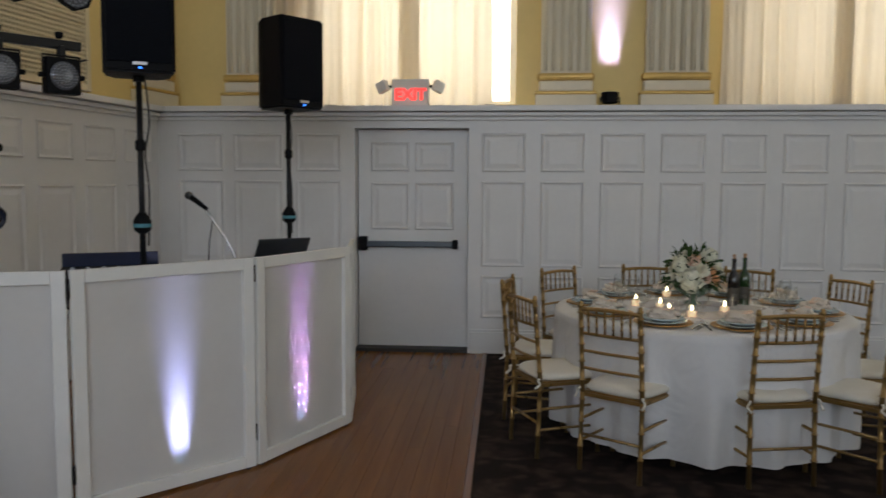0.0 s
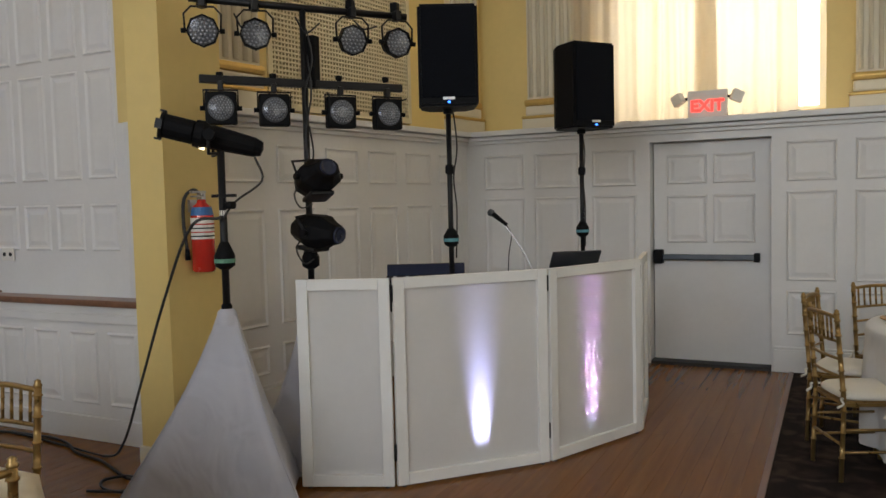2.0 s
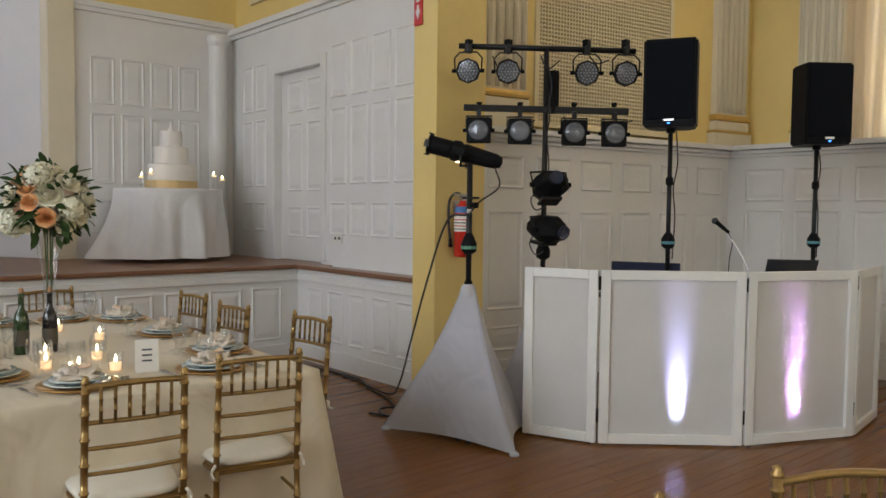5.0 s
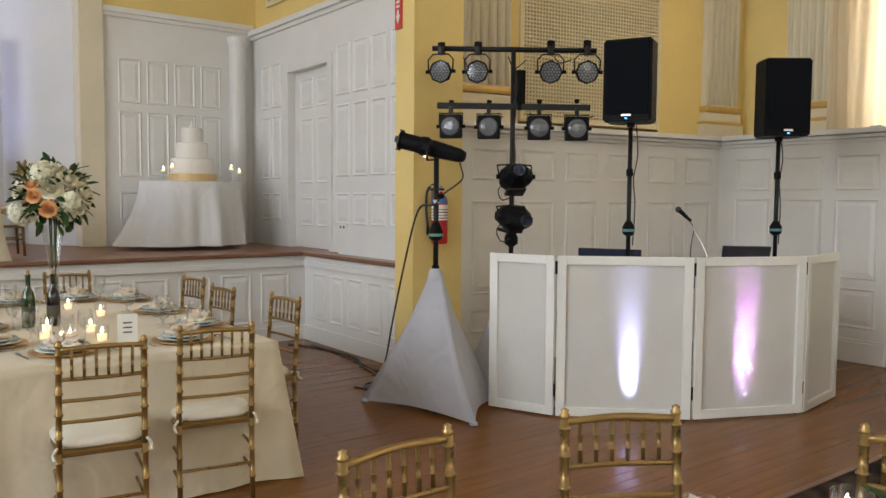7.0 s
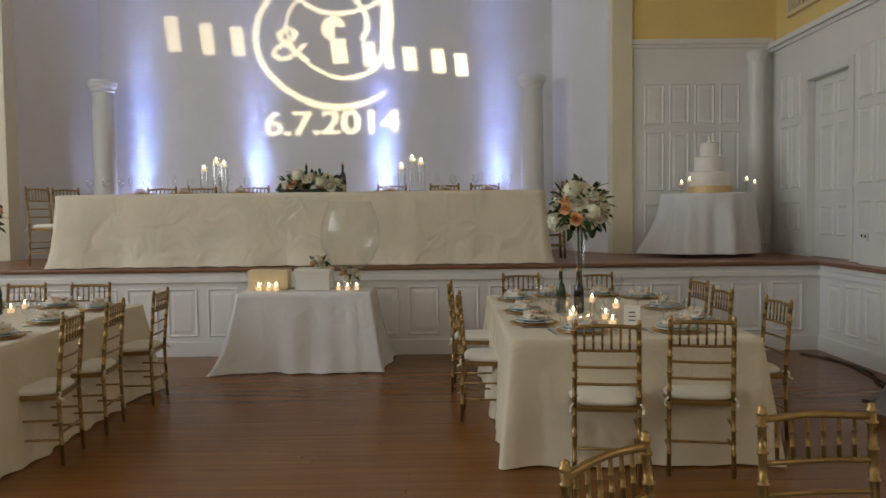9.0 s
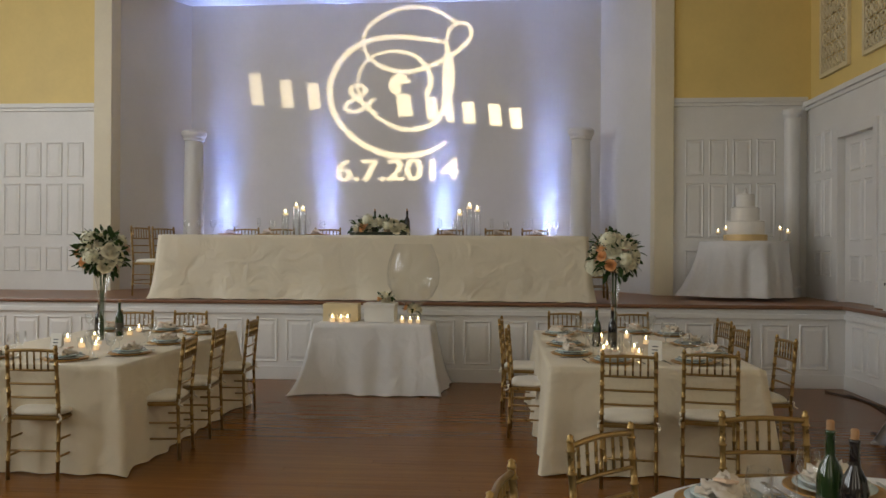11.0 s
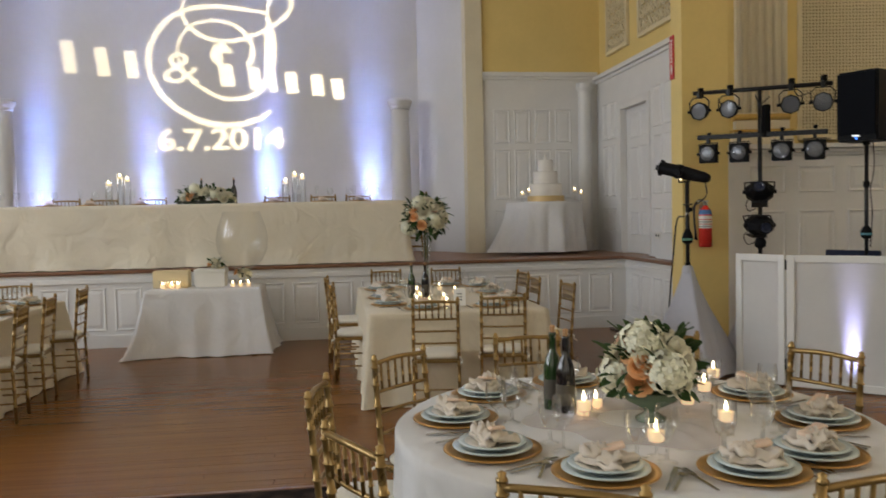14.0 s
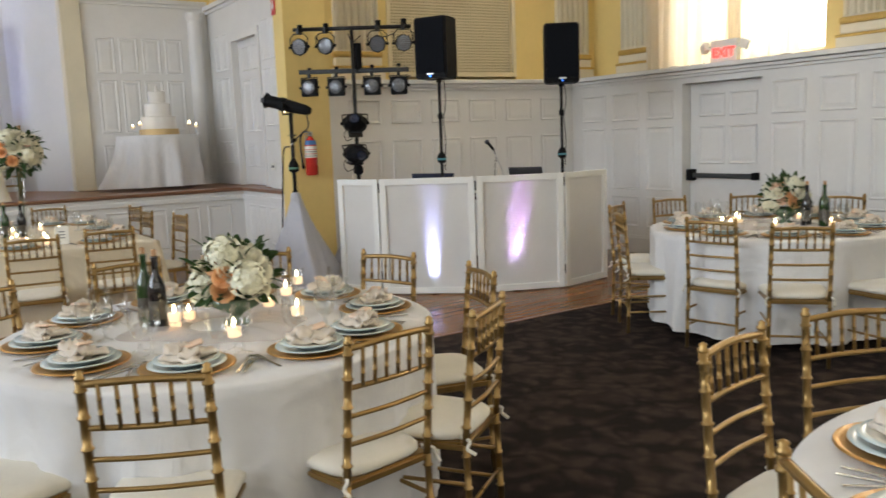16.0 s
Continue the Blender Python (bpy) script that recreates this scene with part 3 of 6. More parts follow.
moulding(PRO_X, -4.02, SIDE_Y, ((3.62, 3.67, 0.03), (3.67, 3.74, 0.07)), "trim_side_cornice", "white moulding above the panelling")
wall_root("wall_upper_side", "yellow painted wall above the panelling", B(PRO_X - 0.2, -4.0, SIDE_Y + 0.05, SIDE_Y + 0.4, 3.7, CEIL_Z), YELLOW)
grille("vent_grille", "cream openwork scroll screen in the wall", 0.78, 4.05, 6.6, pose(-7.42, SIDE_Y + 0.03, 0), 0.17, 0.032, diagonal=True)
grille("vent_grille", "cream openwork scroll screen in the wall", 1.30, 4.05, 6.6, pose(-5.85, SIDE_Y + 0.03, 0), 0.17, 0.032, diagonal=True)

so = thing("wall_socket", "small white socket plate with two dark sockets on the panelling", "socket", loc=(-5.86, SIDE_Y - 0.012, 1.22))
part("plate", B(-0.075, 0.075, -0.006, 0.004, -0.05, 0.05, bevel=0.003), PAPER, so)
for sx in (-0.036, 0.036):
    bm = lathe(bmesh.new(), [(0.017, 0.0), (0.017, 0.004), (0.0, 0.005)], 12, caps=False)
    bm.transform(pose(sx, -0.0055, 0, 90, 0, 0))
    part("socket", bm, RUBBER, so, "dark round socket")

# recess wall right of the opening and its twin on the far side
OP0, OP1, OPZ = -5.95, 2.27, 5.72
b = bmesh.new()
box(b, PRO_X - 0.25, PRO_X, OP1 + 0.28, SIDE_Y, STAGE_Z - 0.1, 3.76)
rec = wall_root("wall_recess", "white panelled recess wall beside the stage opening", b)
for y0 in (2.72, 3.06, 3.40, 3.74):
    for z0, z1 in ((2.68, 3.22), (1.78, 2.58), (1.22, 1.60)):
        panel(rec, 0.27, z1 - z0, pose(PRO_X + 0.001, y0 + 0.135, (z0 + z1) / 2, 0, 0, 90))
b = L([(0.13, STAGE_Z - 0.03), (0.13, STAGE_Z + 0.1), (0.11, STAGE_Z + 0.12), (0.105, 3.5), (0.13, 3.56), (0.13, 3.63)], 20)
solid("corner_column", b, WHITE, "slim white corner column", "column", kind="structure", loc=(PRO_X + 0.06, 4.22, 0), smooth=False)
b = bmesh.new()
box(b, PRO_X - 0.25, PRO_X, SOUTH, OP0 - 0.28, STAGE_Z - 0.1, 3.76)
rec2 = wall_root("wall_recess_far", "white panelled recess wall", b)
for k in range(5):
    for z0, z1 in ((2.68, 3.22), (1.78, 2.58), (1.22, 1.60)):
        panel(rec2, 0.27, z1 - z0, pose(PRO_X + 0.001, -6.55 - 0.34 * k, (z0 + z1) / 2, 0, 0, 90))
MR = pose(PRO_X, 0, 0, 0, 0, 90)
moulding(OP1 + 0.28, SIDE_Y, 0, ((3.70, 3.75, 0.03), (3.75, 3.82, 0.05)), "trim_recess", "white moulding above the panelling", m=MR)
moulding(SOUTH, OP0 - 0.28, 0, ((3.70, 3.75, 0.03), (3.75, 3.82, 0.05)), "trim_recess", "white moulding above the panelling", m=MR)
b = bmesh.new()
box(b, PRO_X - 0.25, PRO_X, OP1 + 0.28, SIDE_Y + 0.1, 3.76, CEIL_Z)
box(b, PRO_X - 0.25, PRO_X, SOUTH, OP0 - 0.28, 3.76, CEIL_Z)
box(b, PRO_X - 0.25, PRO_X, OP0 - 0.28, OP1 + 0.28, OPZ + 0.3, CEIL_Z)
wall_root("wall_proscenium", "yellow painted wall round the stage opening", b, YELLOW)
b = bmesh.new()
for y0, y1, z0, z1 in ((OP0 - 0.28, OP0, STAGE_Z - 0.03, OPZ + 0.3), (OP1, OP1 + 0.28, STAGE_Z - 0.03, OPZ + 0.3), (OP0, OP1, OPZ, OPZ + 0.3)):
    box(b, PRO_X - 0.25, PRO_X + 0.05, y0, y1, z0, z1, bevel=0.012)
solid("trim_proscenium", b, CREAM, "broad cream frame of the stage opening", "frame", kind="structure")
# the niche behind the opening, with splayed sides
b = bmesh.new()
for y0, y1, out in ((OP1, 1.66, 0.2), (OP0, -5.25, -0.2)):
    v = [b.verts.new((px, py, z)) for z in (STAGE_Z - 0.05, OPZ + 0.1) for px, py in ((PRO_X - 0.252, y0), (BACK_X, y1), (BACK_X, y1 + out), (PRO_X - 0.252, y0 + out))]
    for f in ((0, 1, 2, 3), (7, 6, 5, 4), (0, 4, 5, 1), (1, 5, 6, 2), (2, 6, 7, 3), (3, 7, 4, 0)):
        b.faces.new([v[i] for i in f])
bmesh.ops.recalc_face_normals(b, faces=b.faces)
wall_root("wall_niche_sides", "pale splayed side walls of the stage niche", b, NICHE)
wall_root("wall_niche_back", "pale plain back wall of the stage", B(BACK_X - 0.2, BACK_X, OP0 - 0.2, OP1 + 0.2, STAGE_Z - 0.1, OPZ + 0.1), NICHE)
solid("ceiling_niche", B(BACK_X - 0.2, PRO_X - 0.252, OP0 - 0.2, OP1 + 0.2, OPZ, OPZ + 0.2), NICHE, "pale flat ceiling of the stage niche", "ceiling", kind="structure")

# --- unseen walls that close the hall behind the camera, tall windows assumed for the fill lamps ---
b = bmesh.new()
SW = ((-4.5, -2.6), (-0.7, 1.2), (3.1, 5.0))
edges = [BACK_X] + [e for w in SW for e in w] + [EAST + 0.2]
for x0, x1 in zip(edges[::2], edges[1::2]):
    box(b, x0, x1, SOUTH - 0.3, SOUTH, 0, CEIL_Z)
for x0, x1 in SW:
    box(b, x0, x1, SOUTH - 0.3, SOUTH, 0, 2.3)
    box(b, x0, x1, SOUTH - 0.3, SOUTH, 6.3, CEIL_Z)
wall_root("wall_south", "plain cream wall out of view with assumed tall windows", b, CREAM)
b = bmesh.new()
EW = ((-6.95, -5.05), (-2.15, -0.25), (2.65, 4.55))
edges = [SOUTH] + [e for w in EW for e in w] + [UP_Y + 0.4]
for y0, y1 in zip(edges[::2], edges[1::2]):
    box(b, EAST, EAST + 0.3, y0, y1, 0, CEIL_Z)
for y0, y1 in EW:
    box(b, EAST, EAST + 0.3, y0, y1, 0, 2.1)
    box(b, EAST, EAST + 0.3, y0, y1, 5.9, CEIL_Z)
wall_root("wall_east", "plain cream wall out of view with assumed tall windows", b, CREAM)

# ---- chairs ----


def ring_post(bm, p0, p1, r, rings):
    """A straight round post with bamboo-like rings."""
    p0, p1 = Vector(p0), Vector(p1)
    stops, rad = [0.0], [r]
    for t in rings:
        stops += [t - 0.012, t - 0.006, t + 0.006, t + 0.012]
        rad += [r, r * 1.38, r * 1.38, r]
    stops.append(1.0)
    rad.append(r)
    return tube(bm, [p0.lerp(p1, t) for t in stops], rad, n=8)


def make_chair():
    """A gold ballroom chair that faces +y; its back's finials stand at y = -0.215."""
    c = thing("ballroom_chair", "gold lacquered ballroom chair with an ivory seat cushion", "chair", "gold ballroom chairs")
    for sx in (-1, 1):
        bm = ring_post(bmesh.new(), (sx * 0.178, -0.20, 0), (sx * 0.176, -0.185, 0.43), 0.013, (0.3, 0.62, 0.9))
        part("back_leg", bm, GOLDCHAIR, c)
        bm = ring_post(bmesh.new(), (sx * 0.176, -0.185, 0.43), (sx * 0.172, -0.225, 0.90), 0.0135, (0.14, 0.36, 0.56, 0.76, 0.93))
        post = part("back_post", bm, GOLDCHAIR, c)
        part("finial", L([(0.006, 0), (0.016, 0.006), (0.016, 0.014), (0.010, 0.02), (0.013, 0.028), (0.0, 0.036)], 10, at=(sx * 0.172, -0.225, 0.893)), GOLDCHAIR, post, smooth=True)
        bm = ring_post(bmesh.new(), (sx * 0.185, 0.185, 0), (sx * 0.185, 0.175, 0.43), 0.0135, (0.25, 0.55, 0.85))
        part("front_leg", bm, GOLDCHAIR, c)
        for z in (0.16, 0.28):
            part("side_stretcher", T([(sx * 0.179, -0.195, z), (sx * 0.185, 0.18, z)], 0.008, n=6), GOLDCHAIR, c)
    for z in (0.20, 0.31):
        part("front_stretcher", T([(-0.185, 0.182, z), (0.185, 0.182, z)], 0.008, n=6), GOLDCHAIR, c)
    part("back_stretcher", T([(-0.178, -0.196, 0.2), (0.178, -0.196, 0.2)], 0.008, n=6), GOLDCHAIR, c)
    b = bmesh.new()
    v0 = [(-0.185, -0.19), (0.185, -0.19), (0.205, 0.19), (-0.205, 0.19)]
    vs = [b.verts.new((x, y, z)) for z in (0.405, 0.437) for x, y in v0]
    for f in ((3, 2, 1, 0), (4, 5, 6, 7), (0, 1, 5, 4), (1, 2, 6, 5), (2, 3, 7, 6), (3, 0, 4, 7)):
        b.faces.new([vs[i] for i in f])
    bmesh.ops.bevel(b, geom=list(b.edges), offset=0.009, segments=2, affect='EDGES')
    part("seat_frame", b, GOLDCHAIR, c)
    b = bmesh.new()
    rows = []
    for inset, z in ((0.012, 0.437), (0.0, 0.447), (0.0, 0.462), (0.018, 0.478), (0.07, 0.487)):
        ring = []
        for k in range(24):
            a = 2 * math.pi * k / 24
            cx, sy = math.cos(a), math.sin(a)
            px = math.copysign(abs(cx) ** 0.45, cx) * (0.197 - inset)
            py = math.copysign(abs(sy) ** 0.45, sy) * (0.187 - inset)
            ring.append(b.verts.new((px * (1 + 0.09 * py / 0.19), py, z)))
        rows.append(ring)
    for r0, r1 in zip(rows, rows[1:]):
        for k in range(24):
            b.faces.new((r0[k], r0[(k + 1) % 24], r1[(k + 1) % 24], r1[k]))
    b.faces.new(rows[-1])
    b.faces.new(rows[0][::-1])
    cu = part("cushion", b, CUSHION, c, "ivory padded cushion", smooth=True)
    for sx in (-1, 1):
        part("cushion_tie", T(curve_pts([(sx * 0.17, -0.16, 0.455), (sx * 0.188, -0.205, 0.45), (sx * 0.2, -0.2, 0.425), (sx * 0.195, -0.23, 0.405)], 4), 0.007, n=5), CUSHION, cu)

    def rail(z, r):
        y = -0.185 - (z - 0.43) / 0.47 * 0.04
        return part("back_rail", T(curve_pts([(-0.174, y, z), (0, y - 0.012, z), (0.174, y, z)], 6), r, n=8), GOLDCHAIR, c)
    part("top_rail", T(curve_pts([(-0.172, -0.224, 0.885), (0, -0.236, 0.893), (0.172, -0.224, 0.885)], 6), 0.0115, n=8), GOLDCHAIR, c)
    rail(0.755, 0.009)
    rail(0.66, 0.0085)
    rail(0.565, 0.0085)
    for k in range(6):
        x = -0.122 + 0.0488 * k
        bm = ring_post(bmesh.new(), (x, -0.225, 0.755), (x * 1.0, -0.234, 0.887), 0.0065, (0.33, 0.66))
        part("spindle", bm, GOLDCHAIR, c)
    return c


chair_proto = make_chair()
used_first = [False]


def chair(mx, my, heading, label=""):
    """A chair whose back's middle stands at (mx, my) and that faces heading (degrees from +x)."""
    h = radians(heading)
    x, y = mx + 0.225 * math.cos(h), my + 0.225 * math.sin(h)
    z = 0.006 if x > -0.28 else 0.0
    if not used_first[0]:
        used_first[0] = True
        o = place(chair_proto, x, y, z, heading - 90)
    else:
        o = copy_thing(chair_proto, pose(x, y, z, 0, 0, heading - 90))
    if label:
        o["label"] = label
    return o


C_AT, D_AT, E_AT = (1.44, 1.23), (1.10, 5.63), (4.52, 2.20)
for mx, my in ((2.49, 0.67), (2.54, 1.43), (2.43, 1.91), (1.78, 2.36), (1.0, 2.31), (0.33, 1.83), (0.19, 1.13), (0.58, 0.42), (1.22, 0.05), (1.97, 0.16)):
    chair(mx, my, math.degrees(math.atan2(C_AT[1] - my, C_AT[0] - mx)), "gold ballroom chair with an ivory cushion at a round table")
for k in range(10):
    a, out = -84 + 36 * k, 1.23
    if k == 0:
        a, out = -78, 1.02
    elif k == 9:
        a, out = -126, 1.15
    chair(D_AT[0] + out * math.cos(radians(a)), D_AT[1] + out * math.sin(radians(a)), a + 180, "gold ballroom chair with ivory cushion at the far round table")
chair(3.3, 2.16, 8)
chair(3.32, 2.75, -20)
chair(4.02, 1.43, 57)
for mx, my, h in ((-1.76, 0.89, 172), (-1.88, 1.45, 170), (-2.8, 2.26, -86), (-3.52, 2.13, -86), (-4.3, 2.2, -84), (-3.35, 0.1, 86), (-4.3, 0.04, 86), (-5.2, 0.74, 0), (-5.18, 1.46, 4)):
    chair(mx, my, h, "gold ballroom chair with an ivory cushion at the long table")
for mx, my, h in ((-1.62, -3.14, 180), (-1.62, -3.74, 180), (-2.42, -2.35, -84), (-3.09, -2.36, -86), (-3.94, -2.34, -88), (-4.68, -3.25, 0), (-4.70, -3.85, 0)):
    chair(mx, my, h, "gold ballroom chair with an ivory cushion at the long table")
for my in (-3.5, -3.0, -2.35, -0.65, 0.0, 0.5):
    o = chair(-7.28, my, 0, "gold ballroom chair behind the head table on the stage")
    o.location.z = STAGE_Z
for mx, my, h in ((-6.75, -4.78, 75), (-7.2, -4.66, 60)):
    o = chair(mx, my, h, "gold ballroom chair at the end of the head table")
    o.location.z = STAGE_Z
o = chair(-6.85, 1.42, -90, "gold ballroom chair at the end of the head table")
o.location.z = STAGE_Z

# ---- tables ----


def round_cloth(bm, r, h, waves, amp, flare, seed, n=144, spill=0.0, hem=0.0):
    rng = random.Random(seed)
    ph = [rng.uniform(0, 6.28) for _ in range(5)]
    rings = []
    prof = [(0.0, h), (0.5, h), (0.9, h), (0.985, h - 0.002), (1.0, h - 0.012)] + [(1.0, h - 0.012 - (h - 0.03 - hem) * t) for t in (0.06, 0.18, 0.32, 0.48, 0.65, 0.82, 1.0)]
    top = None
    for q, z in prof:
        down = max(0, (h - 0.012 - z) / h)
        if q == 0:
            top = bm.verts.new((0, 0, z))
            continue
        ring = []
        for k in range(n):
            a = 2 * math.pi * k / n
            w = math.sin(a * waves + ph[0] + 0.7 * math.sin(a * 3 + ph[1])) * (0.7 + 0.3 * math.sin(a * 5 + ph[2])) + 0.25 * math.sin(a * waves * 2.3 + ph[3])
            rr = r * q + amp * min(1, down * 1.6) * w + flare * down
            # one side drawn out over the floor
            rr += spill * down ** 2.2 * max(0.0, math.cos(a + 1.4)) ** 5
            ring.append(bm.verts.new((rr * math.cos(a), rr * math.sin(a), max(0.004, z + (0.002 * math.sin(a * 7) if down == 0 else 0)))))
        rings.append(ring)
    for k in range(n):
        bm.faces.new((top, rings[0][k], rings[0][(k + 1) % n]))
    for a, b in zip(rings, rings[1:]):
        for k in range(n):
            bm.faces.new((a[k], b[k], b[(k + 1) % n], a[(k + 1) % n]))
    return bm


def rect_cloth(bm, sx, sy, h, seed, amp=0.02, flare=0.03, pool=0.0):
    """A cloth over a table sx by sy, hanging to the floor, with soft folds and fuller corners."""
    rng = random.Random(seed)
    ph = [rng.uniform(0, 6.28) for _ in range(6)]
    n = 160
    per = 2 * (sx + sy)
    base = []
    for k in range(n):
        s = per * k / n
        if s < sx:
            x, y = -sx / 2 + s, -sy / 2
        elif s < sx + sy:
            x, y = sx / 2, -sy / 2 + s - sx
        elif s < 2 * sx + sy:
            x, y = sx / 2 - (s - sx - sy), sy / 2
        else:
            x, y = -sx / 2, sy / 2 - (s - 2 * sx - sy)
        base.append((x, y, s))
    levels = [(0.6, 0, 0), (0.97, 0, 0), (1.0, 0.008, 0.02), (1.0, 0.05, 0.06)] + [(1.0, t * (h - 0.004), t) for t in (0.2, 0.36, 0.55, 0.75, 0.92, 1.0)]
    centre = bm.verts.new((0, 0, h))
    rings = []
    for q, drop, t in levels:
        ring = []
        for x, y, s in base:
            cx, cy = abs(x) / (sx / 2), abs(y) / (sy / 2)
            corner = max(0, (min(cx, cy) - 0.82) / 0.18)
            w = math.sin(s * 9 + ph[0] + 1.5 * math.sin(s * 2.1 + ph[1])) * (0.6 + 0.4 * math.sin(s * 3.3 + ph[2])) + 0.4 * math.sin(s * 21 + ph[3])
            out = t * (flare + amp * w + corner * 0.06) + (pool * t ** 6 * (0.6 + 0.4 * math.sin(s * 7 + ph[4])))
            dx, dy = (math.copysign(1, x) if cx > 0.99 else 0), (math.copysign(1, y) if cy > 0.99 else 0)
            if corner:
                dx, dy = x / (sx / 2), y / (sy / 2)
            ring.append(bm.verts.new((x * q + dx * out, y * q + dy * out, max(0.004 + 0.01 * abs(math.sin(s * 11)) * (t == 1), h - drop))))
        rings.append(ring)
    for k in range(n):
        bm.faces.new((centre, rings[0][k], rings[0][(k + 1) % n]))
    for a, b in zip(rings, rings[1:]):
        for k in range(n):
            bm.faces.new((a[k], b[k], b[(k + 1) % n], a[(k + 1) % n]))
    return bm


TOP = 0.765


def table_frame(name, label, x, y, z, round_r=None, sx=0, sy=0):
    t = thing(name, label, "table", loc=(x, y, z))
    if round_r:
        part("tabletop", L([(round_r - 0.01, TOP - 0.035), (round_r - 0.01, TOP - 0.008)], 48), NOSING, t)
    else:
        part("tabletop", B(-sx / 2 + 0.01, sx / 2 - 0.01, -sy / 2 + 0.01, sy / 2 - 0.01, TOP - 0.035, TOP - 0.008), NOSING, t)
    ox, oy = (round_r * 0.5, round_r * 0.5) if round_r else (sx / 2 - 0.15, sy / 2 - 0.12)
    for ax in (-1, 1):
        for ay in (-1, 1):
            part("leg", T([(ax * ox, ay * oy, 0), (ax * ox, ay * oy, TOP - 0.035)], 0.016, n=8), BLACKMETAL, t)
    return t


for k, (cx, cy) in enumerate((C_AT, D_AT, E_AT)):
    table_frame("round_table", "round banquet table hidden under a white cloth", cx, cy, 0.006, round_r=0.895)
    solid("tablecloth", round_cloth(bmesh.new(), 0.90, TOP, 15, 0.045, 0.0, 11 + k, hem=0.05), LINEN, "white linen cloth hanging in folds over a round table", "tablecloth", "white round tablecloths", loc=(cx, cy, 0.006), smooth=True)
A_C, A_S = (-3.40, 1.135), (2.56, 1.5)
B_C, B_S = (-3.05, -3.36), (2.45, 1.5)
for k, (c, s_) in enumerate(((A_C, A_S), (B_C, B_S))):
    table_frame("long_table", "long banquet table hidden under an ivory cloth", c[0], c[1], 0, sx=s_[0], sy=s_[1])
    solid("tablecloth", rect_cloth(bmesh.new(), s_[0], s_[1], TOP, 21 + k, amp=0.03, flare=0.04), IVORY, "ivory cloth falling to the floor over a long table", "tablecloth", "ivory long tablecloths", loc=(c[0], c[1], 0), smooth=True)
table_frame("head_table", "long head table on the stage under an ivory cloth", -6.42, -1.57, STAGE_Z, sx=0.78, sy=5.3)
solid("tablecloth", rect_cloth(bmesh.new(), 0.78, 5.3, TOP + 0.035, 31, amp=0.016, flare=0.008, pool=0.08), IVORY_CREASED, "creased ivory cloth over the head table on the stage", "tablecloth", loc=(-6.42, -1.57, STAGE_Z), smooth=True)
table_frame("gift_table", "small table before the stage under a grey-white cloth", -5.37, -1.37, 0, sx=0.62, sy=1.3)
solid("tablecloth", rect_cloth(bmesh.new(), 0.62, 1.3, TOP, 33, amp=0.026, flare=0.07, pool=0.09), LINEN, "off-white cloth with spreading corners over the gift table", "tablecloth", loc=(-5.37, -1.37, 0), smooth=True)
table_frame("cake_table", "round cake table on the stage under a pleated cloth", -7.65, 3.36, STAGE_Z, round_r=0.57)
solid("tablecloth", round_cloth(bmesh.new(), 0.58, TOP, 8, 0.075, 0.06, 55, spill=0.28), LINEN, "off-white pleated cloth over the cake table", "tablecloth", loc=(-7.65, 3.36, STAGE_Z), smooth=True)

# ---- music booth ----
FAC = [(-2.585, 3.80), (-2.10, 4.0), (-1.465, 4.71), (-1.11, 5.53), (-1.22, 6.22)]
FAC_H = 1.15
FRAMEWHITE = mat("frame_gloss_white", (0.82, 0.82, 0.79), 0.35, vary=0.04, scale=5)


def facade():
    f = thing("booth_facade", "folding white-framed booth screen with scrim panels", "screen")
    for (x0, y0), (x1, y1) in zip(FAC, FAC[1:]):
        w = math.hypot(x1 - x0, y1 - y0) - 0.016
        m = pose((x0 + x1) / 2, (y0 + y1) / 2, 0, 0, 0, math.degrees(math.atan2(y1 - y0, x1 - x0)))
        bm = bmesh.new()
        fw = 0.062
        for a, c, z0, z1 in ((-w / 2, -w / 2 + fw, 0.012, FAC_H), (w / 2 - fw, w / 2, 0.012, FAC_H), (-w / 2 + fw, w / 2 - fw, 0.012, 0.012 + fw), (-w / 2 + fw, w / 2 - fw, FAC_H - fw, FAC_H)):
            box(bm, a, c, -0.016, 0.016, z0, z1, bevel=0.004)
        fr = part("panel_frame", bm, FRAMEWHITE, f)
        fr.matrix_basis = m
        bm = bmesh.new()
        nx, nz = 6, 10
        g = [[bm.verts.new((-w / 2 + fw * 0.9 + (w - 1.8 * fw) * i / nx, 0.008, 0.06 + (FAC_H - 0.11) * j / nz)) for i in range(nx + 1)] for j in range(nz + 1)]
        for j in range(nz):
            for i in range(nx):
                bm.faces.new((g[j][i], g[j][i + 1], g[j + 1][i + 1], g[j + 1][i]))
        sc = part("scrim", bm, SCRIM, fr, "white stretched scrim", smooth=True)
        for sx in (-1, 1):
            part("foot", L([(0.012, 0), (0.012, 0.012)], 10, at=(sx * (w / 2 - 0.04), 0, 0)), RUBBER, fr)
    for (x, y) in FAC[1:-1]:
        for z in (0.15, 1.02):
            part("hinge", T([(x, y, z), (x, y, z + 0.09)], 0.009, n=8), BLACKMETAL, f, "black hinge")
    return f


facade()


